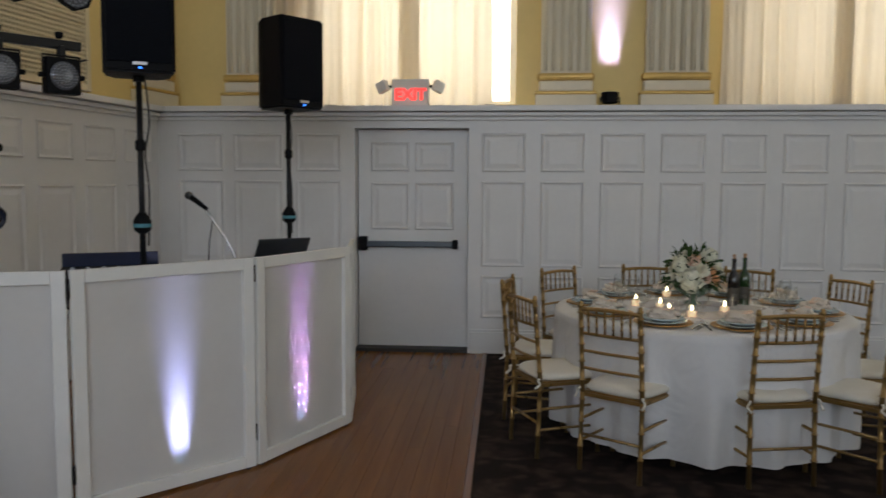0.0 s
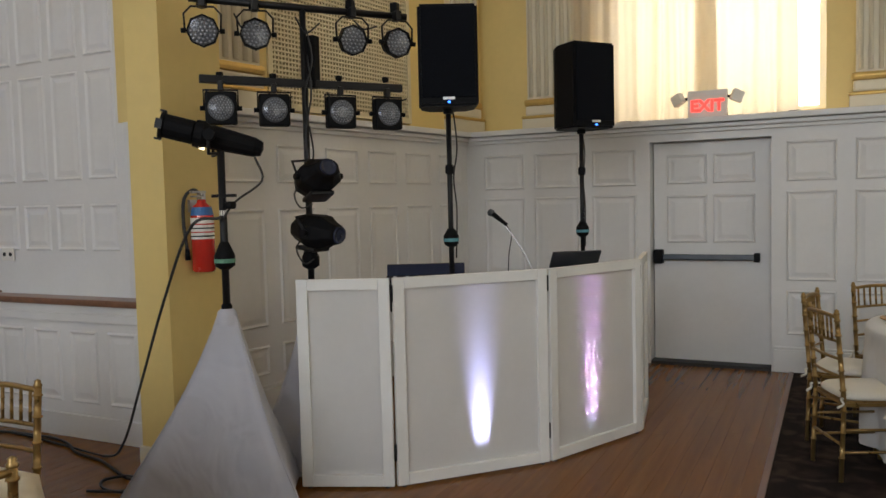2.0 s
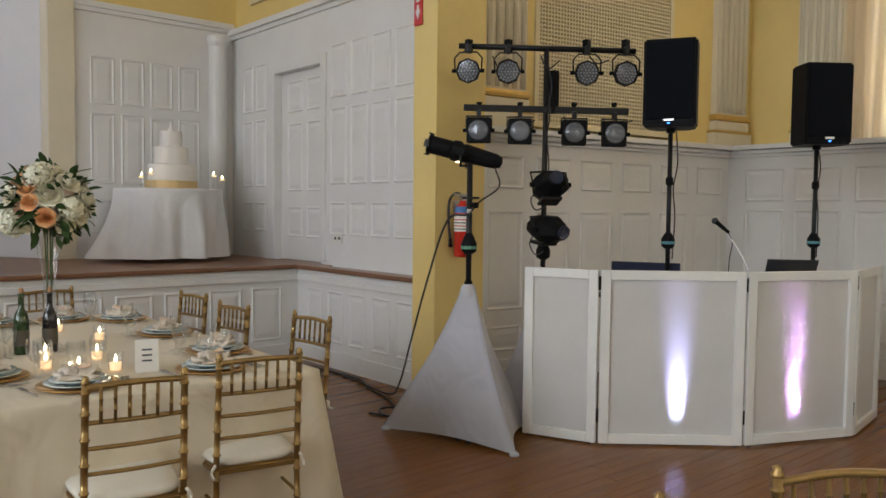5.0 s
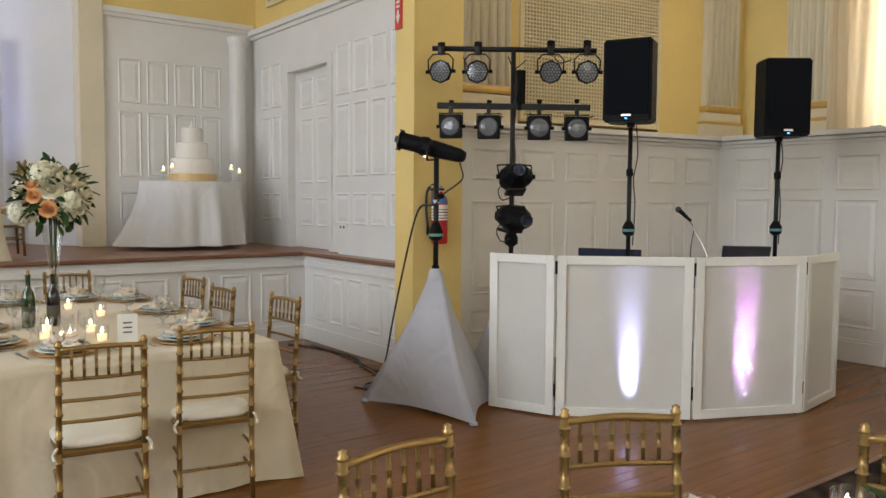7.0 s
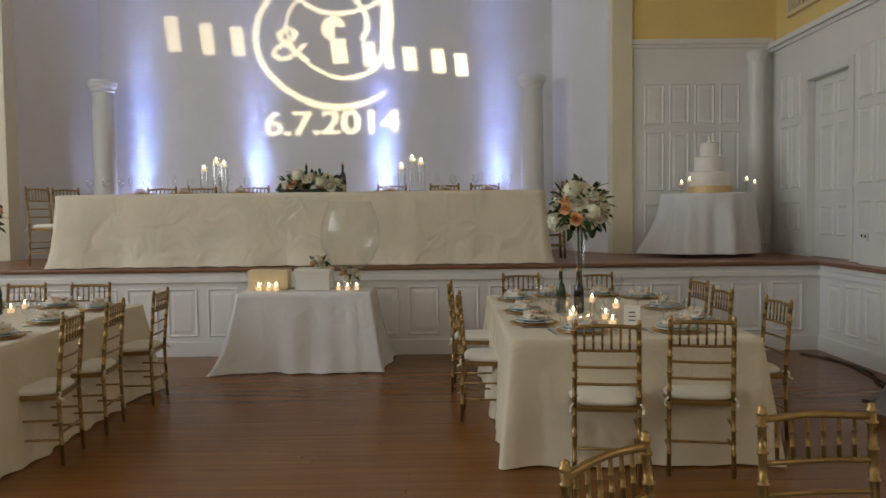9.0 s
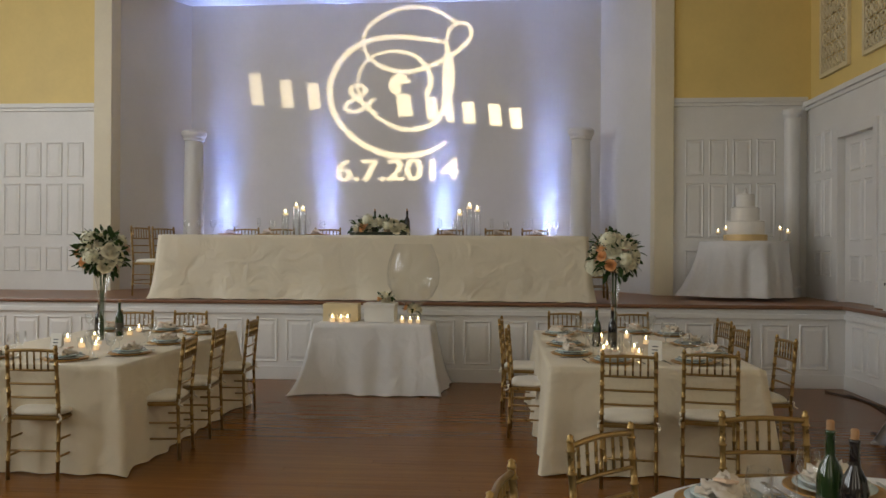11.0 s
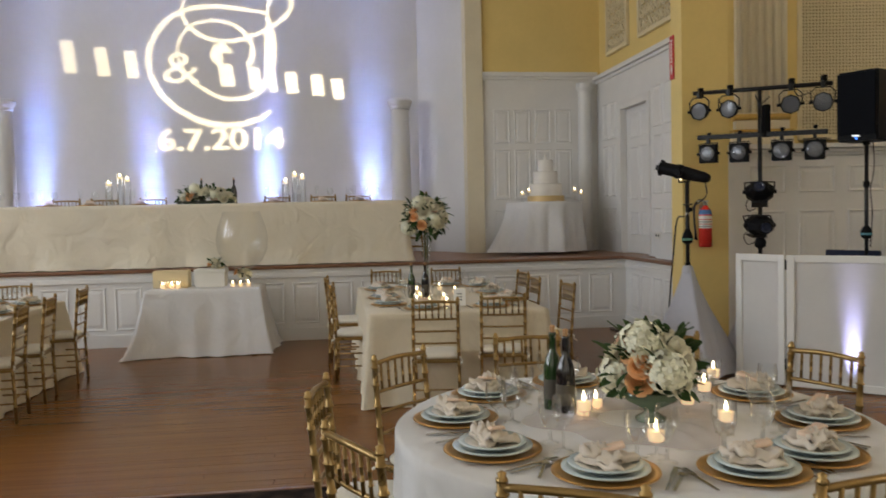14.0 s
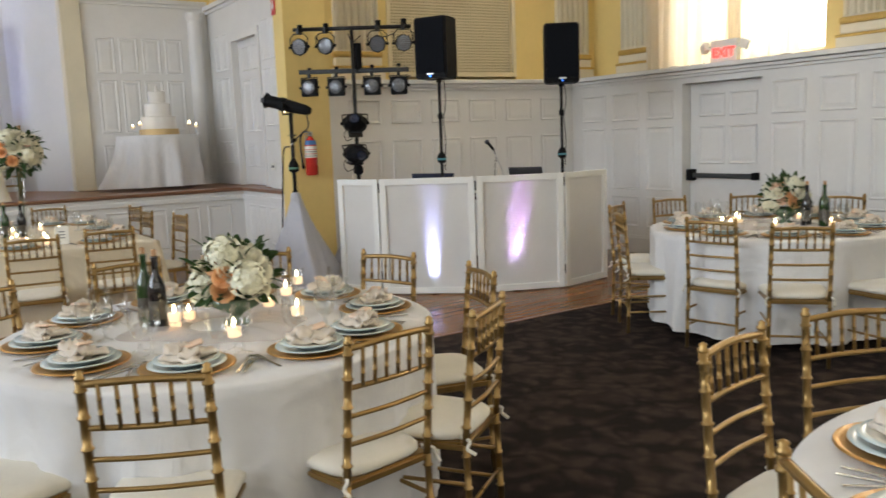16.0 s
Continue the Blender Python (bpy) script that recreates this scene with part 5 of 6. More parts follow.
def cut_text(text, u0, u1, v0, v1):
    cu = bpy.data.curves.new("letters", 'FONT')
    cu.body = text
    cu.resolution_u = 4
    ob = new("letters", cu)
    me = bpy.data.meshes.new_from_object(ob)
    co = np.array([v.co[:2] for v in me.vertices])
    lo, hi = co.min(0), co.max(0)
    uv = (co - lo) / (hi - lo)
    uv = np.stack([u0 + uv[:, 0] * (u1 - u0), v1 - uv[:, 1] * (v1 - v0)], 1)
    me.calc_loop_triangles()
    for tri in me.loop_triangles:
        a, b_, c = (uv[i] for i in tri.vertices)
        d = (b_[1] - c[1]) * (a[0] - c[0]) + (c[0] - b_[0]) * (a[1] - c[1])
        if abs(d) < 1e-9:
            continue
        l1 = ((b_[1] - c[1]) * (gx - c[0]) + (c[0] - b_[0]) * (gy - c[1])) / d
        l2 = ((c[1] - a[1]) * (gx - c[0]) + (a[0] - c[0]) * (gy - c[1])) / d
        openings[:] |= (l1 >= -0.01) & (l2 >= -0.01) & (l1 + l2 <= 1.01)
    bpy.data.objects.remove(ob)
    bpy.data.meshes.remove(me)
    bpy.data.curves.remove(cu)


cut_text("6.7.2014", 345, 757, 562, 634)
cut_text("&", 368, 488, 305, 408)
# slightly heavier figures
thick = openings.copy()
lower = gy > 540
for dx_, dy_ in ((1, 0), (-1, 0), (0, 1), (2, 0)):
    thick |= np.roll(openings, (dy_, dx_), (0, 1)) & lower
openings = thick
verts, faces = [], []


def plate_rect(u0, u1, v0, v1):
    k = len(verts)
    for u, v in ((u0, v0), (u1, v0), (u1, v1), (u0, v1)):
        verts.append(tuple(LAMP_AT + (wall_point(u, v) - LAMP_AT) * PLATE))
    faces.append((k, k + 1, k + 2, k + 3))


for j in range(openings.shape[0]):
    row = openings[j]
    i = 0
    while i < len(row):
        if not row[i]:
            k = i
            while k < len(row) and not row[k]:
                k += 1
            plate_rect(U0 + i * CELL, U0 + k * CELL, V0 + j * CELL, V0 + (j + 1) * CELL)
            i = k
        else:
            i += 1
UE, VE = U0 + openings.shape[1] * CELL, V0 + openings.shape[0] * CELL
for r_ in ((-900, U0, -900, 1700), (UE, 1900, -900, 1700), (U0, UE, -900, V0), (U0, UE, VE, 1700)):
    plate_rect(*r_)
me = bpy.data.meshes.new("pattern_plate")
me.from_pydata(verts, [], faces)
me.materials.append(BLACKMETAL)
ob = new("pattern_plate", me)
ob.parent = pj
tagged(ob, "thin metal stencil with a monogram and date")
lamp("projector_lamp", 'SPOT', 7600, (1.0, 0.83, 0.52), look(LAMP_AT, AIM), 0.00009, angle=46, blend=0.0)

# ---- on and round the booth ----
t_ = thing("booth_table", "folding table behind the booth screen", "table", loc=(-1.95, 5.05, 0), turn=56)
part("tabletop", B(-0.75, 0.75, -0.28, 0.28, 0.90, 0.93, bevel=0.006), BLACK, t_)
for ax in (-0.68, 0.68):
    for ay in (-0.22, 0.22):
        part("leg", T([(ax, ay, 0), (ax, ay, 0.9)], 0.014, n=6), BLACKMETAL, t_)
c_ = thing("mixing_console", "black mixing console on the booth table", "mixer", loc=(-2.23, 4.66, 0.93), turn=28)
b = B(-0.25, 0.25, -0.17, 0.17, 0, 0.16, bevel=0.008)
part("body", b, BLACK, c_)
part("raised_screen", B(-0.245, 0.245, 0.10, 0.13, 0.162, 0.235, bevel=0.005), SCREENBLUE, c_, "dark raised display")
for k in range(6):
    part("fader", B(-0.2 + 0.075 * k, -0.18 + 0.075 * k, -0.08, -0.05, 0.16, 0.175), STEEL, c_)
lp = thing("laptop", "grey laptop standing open on the booth table", "laptop", loc=(-1.62, 5.52, 0.93), turn=40)
part("base", B(-0.17, 0.17, -0.12, 0.12, 0.10, 0.118, bevel=0.004), STEEL, lp)
part("riser", B(-0.14, 0.14, -0.1, 0.1, 0, 0.10, bevel=0.004), BLACK, lp)
b = B(-0.17, 0.17, -0.006, 0.006, 0, 0.20, bevel=0.004)
b.transform(pose(0, -0.12, 0.115, 35, 0, 0))
part("screen_lid", b, DARKSTEEL, lp, "dark grey lid")
mk = thing("microphone", "black microphone on a chrome gooseneck", "microphone", loc=(-1.78, 5.32, 0.93))
part("base", L([(0.06, 0), (0.06, 0.015), (0.012, 0.03)], 16), BLACKMETAL, mk)
part("gooseneck", T(curve_pts([(0, 0, 0.02), (0.0, 0, 0.15), (-0.06, 0.0, 0.28), (-0.16, 0.0, 0.42), (-0.2, 0, 0.47)], 6), 0.007, n=8), STEEL, mk, "bent chrome gooseneck")
part("handle", T([(-0.17, 0, 0.455), (-0.27, 0, 0.53)], [0.012, 0.018], n=10), BLACK, mk)
part("grille_head", L([(0.0, -0.026), (0.02, -0.018), (0.026, 0), (0.02, 0.018), (0.0, 0.026)], 12, at=(-0.285, 0, 0.54)), DARKSTEEL, mk, smooth=True)
part("cable", T(curve_pts([(-0.17, 0, 0.45), (-0.14, 0.0, 0.38), (-0.16, 0.0, 0.25), (-0.18, 0.02, 0.02)], 6), 0.004, n=5), RUBBER, mk)

# fire extinguisher on the pier
fe = thing("fire_extinguisher", "red fire extinguisher hung on the yellow pier", "extinguisher", loc=(-3.25, 3.83, 1.18))
fe.matrix_basis = fe.matrix_basis @ Matrix.Scale(0.91, 4)
part("cylinder", L([(0.06, 0), (0.072, 0.012), (0.072, 0.36), (0.06, 0.41), (0.03, 0.44), (0.026, 0.46)], 20), RED, fe, smooth=True)
part("label_wrap", L([(0.0728, 0.21), (0.0728, 0.345)], 20, caps=False), PAPER, fe, "white printed label")
for k, zz in enumerate((0.225, 0.25, 0.275, 0.30)):
    part("print_line", L([(0.0734, zz), (0.0734, zz + 0.008)], 20, caps=False), RED if k % 2 else BLACK, fe)
part("shoulder_band", L([(0.0722, 0.36), (0.0605, 0.412)], 20, caps=False), mat("blue_band", (0.05, 0.16, 0.4), 0.5, vary=0.1), fe, "blue shoulder tag")
part("valve", B(-0.02, 0.02, -0.02, 0.02, 0.455, 0.50, bevel=0.004), STEEL, fe)
part("lever", B(-0.015, 0.015, -0.09, 0.03, 0.50, 0.515, bevel=0.003), STEEL, fe)
part("lever", B(-0.015, 0.015, -0.08, 0.02, 0.475, 0.485, bevel=0.003), STEEL, fe)
part("hose", T(curve_pts([(0, 0.02, 0.48), (-0.02, -0.05, 0.52), (-0.05, -0.10, 0.46), (-0.06, -0.10, 0.3), (-0.05, -0.09, 0.15)], 6), 0.011, n=8), RUBBER, fe)
part("nozzle", T([(-0.05, -0.09, 0.15), (-0.05, -0.085, 0.08)], [0.013, 0.018], n=8), BLACK, fe)
part("wall_hook", B(-0.095, -0.07, -0.03, 0.03, 0.38, 0.46), STEEL, fe)

# red arrow sign
sg = thing("extinguisher_sign", "red sign with a white arrow on the yellow pier", "sign", loc=(-3.54, 3.627, 2.90))
sg.matrix_basis = sg.matrix_basis @ Matrix.Diagonal((0.92, 0.92, 1.3, 1))
part("plate", B(-0.05, 0.05, -0.012, 0.0, 0, 0.34), mat("red_sign", (0.55, 0.03, 0.03), 0.4, vary=0.04), sg)
for k in range(7):
    part("print_bar", B(-0.022, 0.022, -0.0155, -0.012, 0.13 + 0.027 * k, 0.146 + 0.027 * k), PAPER, sg)
b = bmesh.new()
v = [b.verts.new(p) for p in ((-0.035, -0.014, 0.085), (0.035, -0.014, 0.085), (0, -0.014, 0.03))]
b.faces.new(v)
part("arrow_head", b, PAPER, sg)
part("arrow_shaft", B(-0.012, 0.012, -0.0155, -0.012, 0.085, 0.115), PAPER, sg)

# exit sign on the ledge
ex = thing("exit_sign", "lit exit sign with two emergency lamps on the ledge", "exit sign", loc=(-1.0, 7.86, LEDGE))
part("housing", B(-0.17, 0.17, -0.035, 0.035, 0.0, 0.255, bevel=0.008), PAPER, ex)
cu = bpy.data.curves.new("exit_letters", 'FONT')
cu.body = "EXIT"
cu.size, cu.extrude, cu.align_x = 0.14, 0.002, 'CENTER'
cu.offset = 0.005
tx = new("letters_tmp", cu)
me = bpy.data.meshes.new_from_object(tx)
bpy.data.objects.remove(tx)
me.materials.clear()
me.materials.append(EXITRED)
lt = new("letters", me)
lt.parent = ex
lt.matrix_basis = pose(0.0, -0.038, 0.07, 90, 0, 0)
tagged(lt, "glowing red letters")
for sx in (-1, 1):
    arm = part("lamp_arm", T([(sx * 0.17, 0, 0.19), (sx * 0.21, -0.01, 0.19)], 0.012, n=8), BLACK, ex)
    b = B(-0.05, 0.05, -0.035, 0.035, -0.05, 0.05, bevel=0.01)
    b.transform(pose(sx * 0.255, -0.02, 0.185, 0, sx * 25, sx * 25))
    part("lamp_head", b, PAPER, ex)
for xx in (-0.28, -1.75):
    solid("small_box", B(-0.05, 0.05, -0.03, 0.03, 0, 0.03, bevel=0.006), DARKSTEEL, "small dark box lying on the ledge", "box", loc=(xx, 7.9, LEDGE))


def uplight(x, y, z, turn, colour, energy, tilt_x, tilt_y, angle=40, wide=0.24, spill=0.0):
    u = thing("uplight", "small black LED uplight on a yoke", "stage light", "LED uplights", loc=(x, y, z), turn=turn)
    part("housing", L([(0.05, 0.05), (0.075, 0.06), (0.08, 0.15), (0.07, 0.155), (0.068, 0.145)], 16, caps=False), BLACK, u)
    part("lens", L([(0.07, 0.14), (0.0, 0.142)], 16, caps=False), LENS, u)
    part("yoke", T([(-0.085, 0, 0.11), (-0.088, 0, 0.02), (0.088, 0, 0.02), (0.085, 0, 0.11)], 0.008, n=6), BLACKMETAL, u)
    part("foot", B(-0.09, 0.09, -0.04, 0.04, 0, 0.014), BLACKMETAL, u)
    m = look((x, y, z + 0.165), (x + tilt_x, y + tilt_y, z + 4.0))
    lamp("uplight_beam", 'AREA', energy, colour, m @ pose(0, 0, 0, 0, 0, turn), wide, 0.06, spread=angle)
    m = look((x, y, z + 0.165), (x + tilt_x * 2.2, y + tilt_y * 2.2, z + 4.0))
    lamp("uplight_column", 'AREA', energy * 0.4, colour, m @ pose(0, 0, 0, 0, 0, turn), wide * 1.4, 0.06, spread=13)
    if spill:
        # the wide soft skirt of the beam, up to the ceiling and the side walls
        lamp("uplight_skirt", 'AREA', spill, (0.55, 0.60, 1.0), look((x, y, z + 0.17), (x + 1.0, y, z + 4.0)), 0.12, 0.12, spread=100)


for yy in (-4.62, -2.86, -0.93, 0.80):
    uplight(-9.50, yy, STAGE_Z, 90, (0.30, 0.42, 1.0), 11, -0.12, 0.0, 30, 0.20, spill=11)
uplight(0.82, 8.06, LEDGE, 0, (0.36, 0.34, 1.0), 3.2, 0.0, 0.6, 26, 0.12)
uplight(4.85, 8.06, LEDGE, 0, (0.36, 0.34, 1.0), 3.2, 0.0, 0.6, 26, 0.12)

# cables on the floor and on the pier
solid("cable", T(curve_pts([(-2.66, 3.33, 1.50), (-2.9, 3.37, 1.45), (-3.2, 3.46, 1.05), (-3.5, 3.55, 0.55), (-3.78, 3.66, 0.16), (-4.05, 3.76, 0.012), (-4.6, 3.83, 0.01), (-5.2, 3.88, 0.01), (-5.7, 3.7, 0.01)], 8), 0.008, n=6), RUBBER, "black power cable running down to the floor", "cable")
solid("cable", T(curve_pts([(-3.2, 3.5, 0.01), (-3.6, 3.52, 0.01), (-4.0, 3.68, 0.01), (-4.3, 3.74, 0.01), (-4.7, 3.9, 0.01), (-5.5, 3.86, 0.01)], 8), 0.009, n=6), RUBBER, "black cable lying along the stage foot", "cable")
solid("cable", T(curve_pts([(-3.3, 3.38, 0.01), (-3.55, 3.33, 0.012), (-3.7, 3.43, 0.012), (-3.6, 3.53, 0.02), (-3.4, 3.48, 0.02), (-3.45, 3.36, 0.012), (-3.65, 3.28, 0.01)], 8), 0.008, n=6), RUBBER, "loose loop of black cable on the floor", "cable")

# columns on the stage
for yy in (-5.02, 1.30):
    cl = thing("stage_column", "free-standing pale plaster column on the stage", "column", "stage columns", loc=(-9.2, yy, STAGE_Z))
    part("shaft", L([(0.165, 0.22), (0.17, 0.6), (0.16, 1.6), (0.145, 2.38)], 24), NICHE, cl, smooth=True)
    part("base", L([(0.22, 0), (0.22, 0.1), (0.20, 0.12), (0.205, 0.16), (0.175, 0.22)], 24), NICHE, cl)
    part("capital", L([(0.145, 2.38), (0.17, 2.40), (0.17, 2.43), (0.2, 2.47), (0.21, 2.52), (0.18, 2.56)], 24), NICHE, cl)

# ---- table settings ----


def shared(name, bm, material, smooth=True):
    return to_mesh(name, bm, material, smooth)


def thing_mesh(name, me, label, category, group, x, y, z, turn=0.0):
    ob = new(name, me)
    ob.matrix_basis = pose(x, y, z, 0, 0, turn)
    return tagged(ob, label, category, group)


ME_CHARGER = shared("charger_plate", L([(0.0, 0.004), (0.10, 0.004), (0.145, 0.012), (0.162, 0.016), (0.164, 0.012), (0.145, 0.004), (0.10, 0.0), (0.0, 0.0)], 40, caps=False), CHARGER)
ME_PLATE = shared("dinner_plate", L([(0.0, 0.005), (0.085, 0.005), (0.10, 0.016), (0.132, 0.022), (0.133, 0.018), (0.10, 0.010), (0.08, 0.0), (0.0, 0.0)], 40, caps=False), BLUEPLATE)
ME_BOWL = shared("soup_plate", L([(0.0, 0.006), (0.06, 0.006), (0.085, 0.026), (0.112, 0.030), (0.113, 0.026), (0.085, 0.018), (0.055, 0.0), (0.0, 0.0)], 36, caps=False), BLUEPLATE)
ME_SALAD = shared("side_plate", L([(0.0, 0.004), (0.06, 0.004), (0.092, 0.014), (0.093, 0.010), (0.06, 0.0), (0.0, 0.0)], 32, caps=False), CREAMPLATE)
b = bmesh.new()
rng = random.Random(9)
for k, (w, l, z, dx, tw) in enumerate(((0.15, 0.11, 0.0, 0, 0.2), (0.12, 0.075, 0.014, 0.012, -0.35), (0.07, 0.06, 0.026, -0.03, 0.7))):
    nx, ny = 10, 8
    g = []
    for j in range(ny + 1):
        row = []
        for i in range(nx + 1):
            u, v = i / nx - 0.5, j / ny - 0.5
            q = 1 + 0.25 * math.sin(7 * v + 2 * k)
            x, y = dx + w * u * q, l * v * (1 + 0.35 * math.sin(5 * u + k))
            row.append(b.verts.new((x * math.cos(tw) - y * math.sin(tw), x * math.sin(tw) + y * math.cos(tw), z + 0.013 + 0.008 * math.sin(u * 15 + v * 9 + k * 2) + 0.006 * math.sin(v * 19 - u * 6) + 0.016 * (1 - 4 * v * v))))
        g.append(row)
    h = [[b.verts.new((p.co.x, p.co.y, max(z, p.co.z - 0.014))) for p in row] for row in g]
    for j in range(ny):
        for i in range(nx):
            b.faces.new((g[j][i], g[j][i + 1], g[j + 1][i + 1], g[j + 1][i]))
            b.faces.new((h[j][i], h[j + 1][i], h[j + 1][i + 1], h[j][i + 1]))
    for i in range(nx):
        b.faces.new((g[0][i + 1], g[0][i], h[0][i], h[0][i + 1]))
        b.faces.new((g[ny][i], g[ny][i + 1], h[ny][i + 1], h[ny][i]))
    for j in range(ny):
        b.faces.new((g[j][0], g[j + 1][0], h[j + 1][0], h[j][0]))
        b.faces.new((g[j + 1][nx], g[j][nx], h[j][nx], h[j + 1][nx]))
ME_NAPKIN = shared("napkin", b, NAPKIN)
b = box(bmesh.new(), -0.045, 0.045, -0.024, 0.024, 0.0, 0.012, bevel=0.005)
for v in b.verts:
    v.co.z += 0.010 * math.sin(v.co.x * 30) + 0.006 * math.cos(v.co.y * 60)
ME_FAVOUR = shared("favour_packet", b, mat("peach_paper", (0.80, 0.60, 0.45), 0.6, vary=0.12, scale=25))
ME_GOBLET = shared("wine_glass", L([(0.034, 0.0), (0.034, 0.003), (0.005, 0.008), (0.004, 0.08), (0.018, 0.09), (0.036, 0.12), (0.038, 0.15), (0.032, 0.185)], 20, caps=False), GLASS)
ME_WATER = shared("water_glass", L([(0.033, 0.0), (0.033, 0.003), (0.006, 0.01), (0.006, 0.05), (0.03, 0.065), (0.04, 0.11), (0.038, 0.16)], 20, caps=False), GLASS)
ME_FLUTE = shared("champagne_flute", L([(0.03, 0.0), (0.03, 0.003), (0.004, 0.008), (0.004, 0.09), (0.02, 0.11), (0.024, 0.16), (0.021, 0.22)], 16, caps=False), GLASS)


def cutlery_mesh(kind):
    bm = bmesh.new()
    box(bm, -0.005, 0.005, -0.10, 0.03, 0.0, 0.003)
    if kind == "knife":
        box(bm, -0.009, 0.007, 0.03, 0.12, 0.0, 0.002)
    elif kind == "fork":
        box(bm, -0.011, 0.011, 0.03, 0.05, 0.001, 0.004)
        for k in range(4):
            box(bm, -0.011 + 0.0062 * k, -0.0075 + 0.0062 * k, 0.05, 0.10, 0.001, 0.004)
    else:
        lathe(bm, [(0.0, 0.0), (0.018, 0.003), (0.02, 0.005)], 12, at=(0, 0.05, 0), caps=False)
    return shared(kind, bm, CUTLERY, False)


ME_KNIFE, ME_FORK, ME_SPOON = cutlery_mesh("knife"), cutlery_mesh("fork"), cutlery_mesh("spoon")
TZ = TOP + 0.004


def setting(x, y, heading, z=TZ):
    """One place, for a guest who looks along heading; (x, y) is the plate's middle."""
    rr = random.Random(int(x * 931 + y * 377))
    h = radians(heading)
    fx, fy, rx, ry = math.cos(h), math.sin(h), math.sin(h), -math.cos(h)
    tn = heading - 90

    def put(name, me, label, cat, grp, f, r, dz, turn=0.0):
        return thing_mesh(name, me, label, cat, grp, x + fx * f + rx * r, y + fy * f + ry * r, z + dz, tn + turn)
    put("charger_plate", ME_CHARGER, "round gold charger plate under a place setting", "plate", "gold charger plates", 0, 0, 0)
    put("dinner_plate", ME_PLATE, "pale blue china dinner plate on a gold charger", "plate", "pale blue dinner plates", 0, 0, 0.0055)
    put("soup_plate", ME_BOWL, "pale blue china soup plate on a dinner plate", "plate", "pale blue soup plates", 0, 0, 0.012)
    put("side_plate", ME_SALAD, "cream china side plate with a folded napkin", "plate", "cream side plates", 0, 0, 0.026)
    put("napkin", ME_NAPKIN, "loosely folded ivory napkin on a plate", "napkin", "ivory napkins", 0, 0, 0.034, rr.uniform(-50, 50))
    put("favour_packet", ME_FAVOUR, "small peach paper packet lying on a napkin", "favour", "peach favours", 0.005, 0.01, 0.073, rr.uniform(-40, 40))
    put("fork", ME_FORK, "steel dinner fork on the tablecloth", "fork", "steel forks", 0, -0.19, 0.002, rr.uniform(-8, 8))
    put("knife", ME_KNIFE, "steel dinner knife on the tablecloth", "knife", "steel knives", 0, 0.19, 0.002, rr.uniform(-8, 8))
    put("spoon", ME_SPOON, "steel spoon on the tablecloth", "spoon", "steel spoons", 0, 0.215, 0.002, rr.uniform(-8, 8))
    put("wine_glass", ME_GOBLET, "empty clear wine glass on the table", "glass", "clear wine glasses", 0.17 + rr.uniform(-0.02, 0.02), 0.15 + rr.uniform(-0.02, 0.02), 0)
    put("water_glass", ME_WATER, "clear stemmed water glass on the table", "glass", "clear water glasses", 0.20 + rr.uniform(-0.02, 0.02), 0.06 + rr.uniform(-0.02, 0.02), 0)


def candle(x, y, z, s=1.15, stem=0.0):
    c = thing("votive_candle", "lit votive candle in a stemmed clear glass" if stem else "lit votive candle in a small clear glass", "candle", "lit votive candles", loc=(x, y, z))
    if stem:
        part("glass_stem", L([(0.03, 0.0), (0.029, 0.003), (0.005, 0.008), (0.004, stem - 0.008), (0.022 * s, stem)], 14, caps=False), GLASS, c, smooth=True)
    part("glass_cup", L([(0.022 * s, stem + 0), (0.026 * s, stem + 0.002), (0.032 * s, stem + 0.07 * s)], 14, caps=False), GLASS, c, smooth=True)
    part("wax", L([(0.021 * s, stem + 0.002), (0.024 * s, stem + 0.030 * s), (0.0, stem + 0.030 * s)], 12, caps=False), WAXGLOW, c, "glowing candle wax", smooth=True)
    part("flame", L([(0.0, stem + 0.032 * s), (0.007 * s, stem + 0.040 * s), (0.0055 * s, stem + 0.05 * s), (0.0, stem + 0.066 * s)], 8, caps=False), FLAME, c, "small yellow flame", smooth=True)
    return c


BOTTLE_LABEL = mat("dark_label", (0.07, 0.06, 0.045), 0.6, vary=0.2, scale=30)


def bottle(x, y, z, material, label, wine=True):
    o = thing("wine_bottle", label, "bottle", "wine bottles", loc=(x, y, z))
    part("body", L([(0.033, 0.0), (0.037, 0.006), (0.037, 0.17), (0.03, 0.205), (0.0145, 0.235), (0.0135, 0.295), (0.0155, 0.297), (0.0155, 0.308), (0.0135, 0.31)], 20), material, o, smooth=True)
    part("paper_label", L([(0.0376, 0.045), (0.0376, 0.125)], 20, caps=False), BOTTLE_LABEL, o, "dark paper label")
    part("cork", L([(0.009, 0.308), (0.0105, 0.312), (0.0105, 0.335), (0.008, 0.338)], 10), CORK, o)


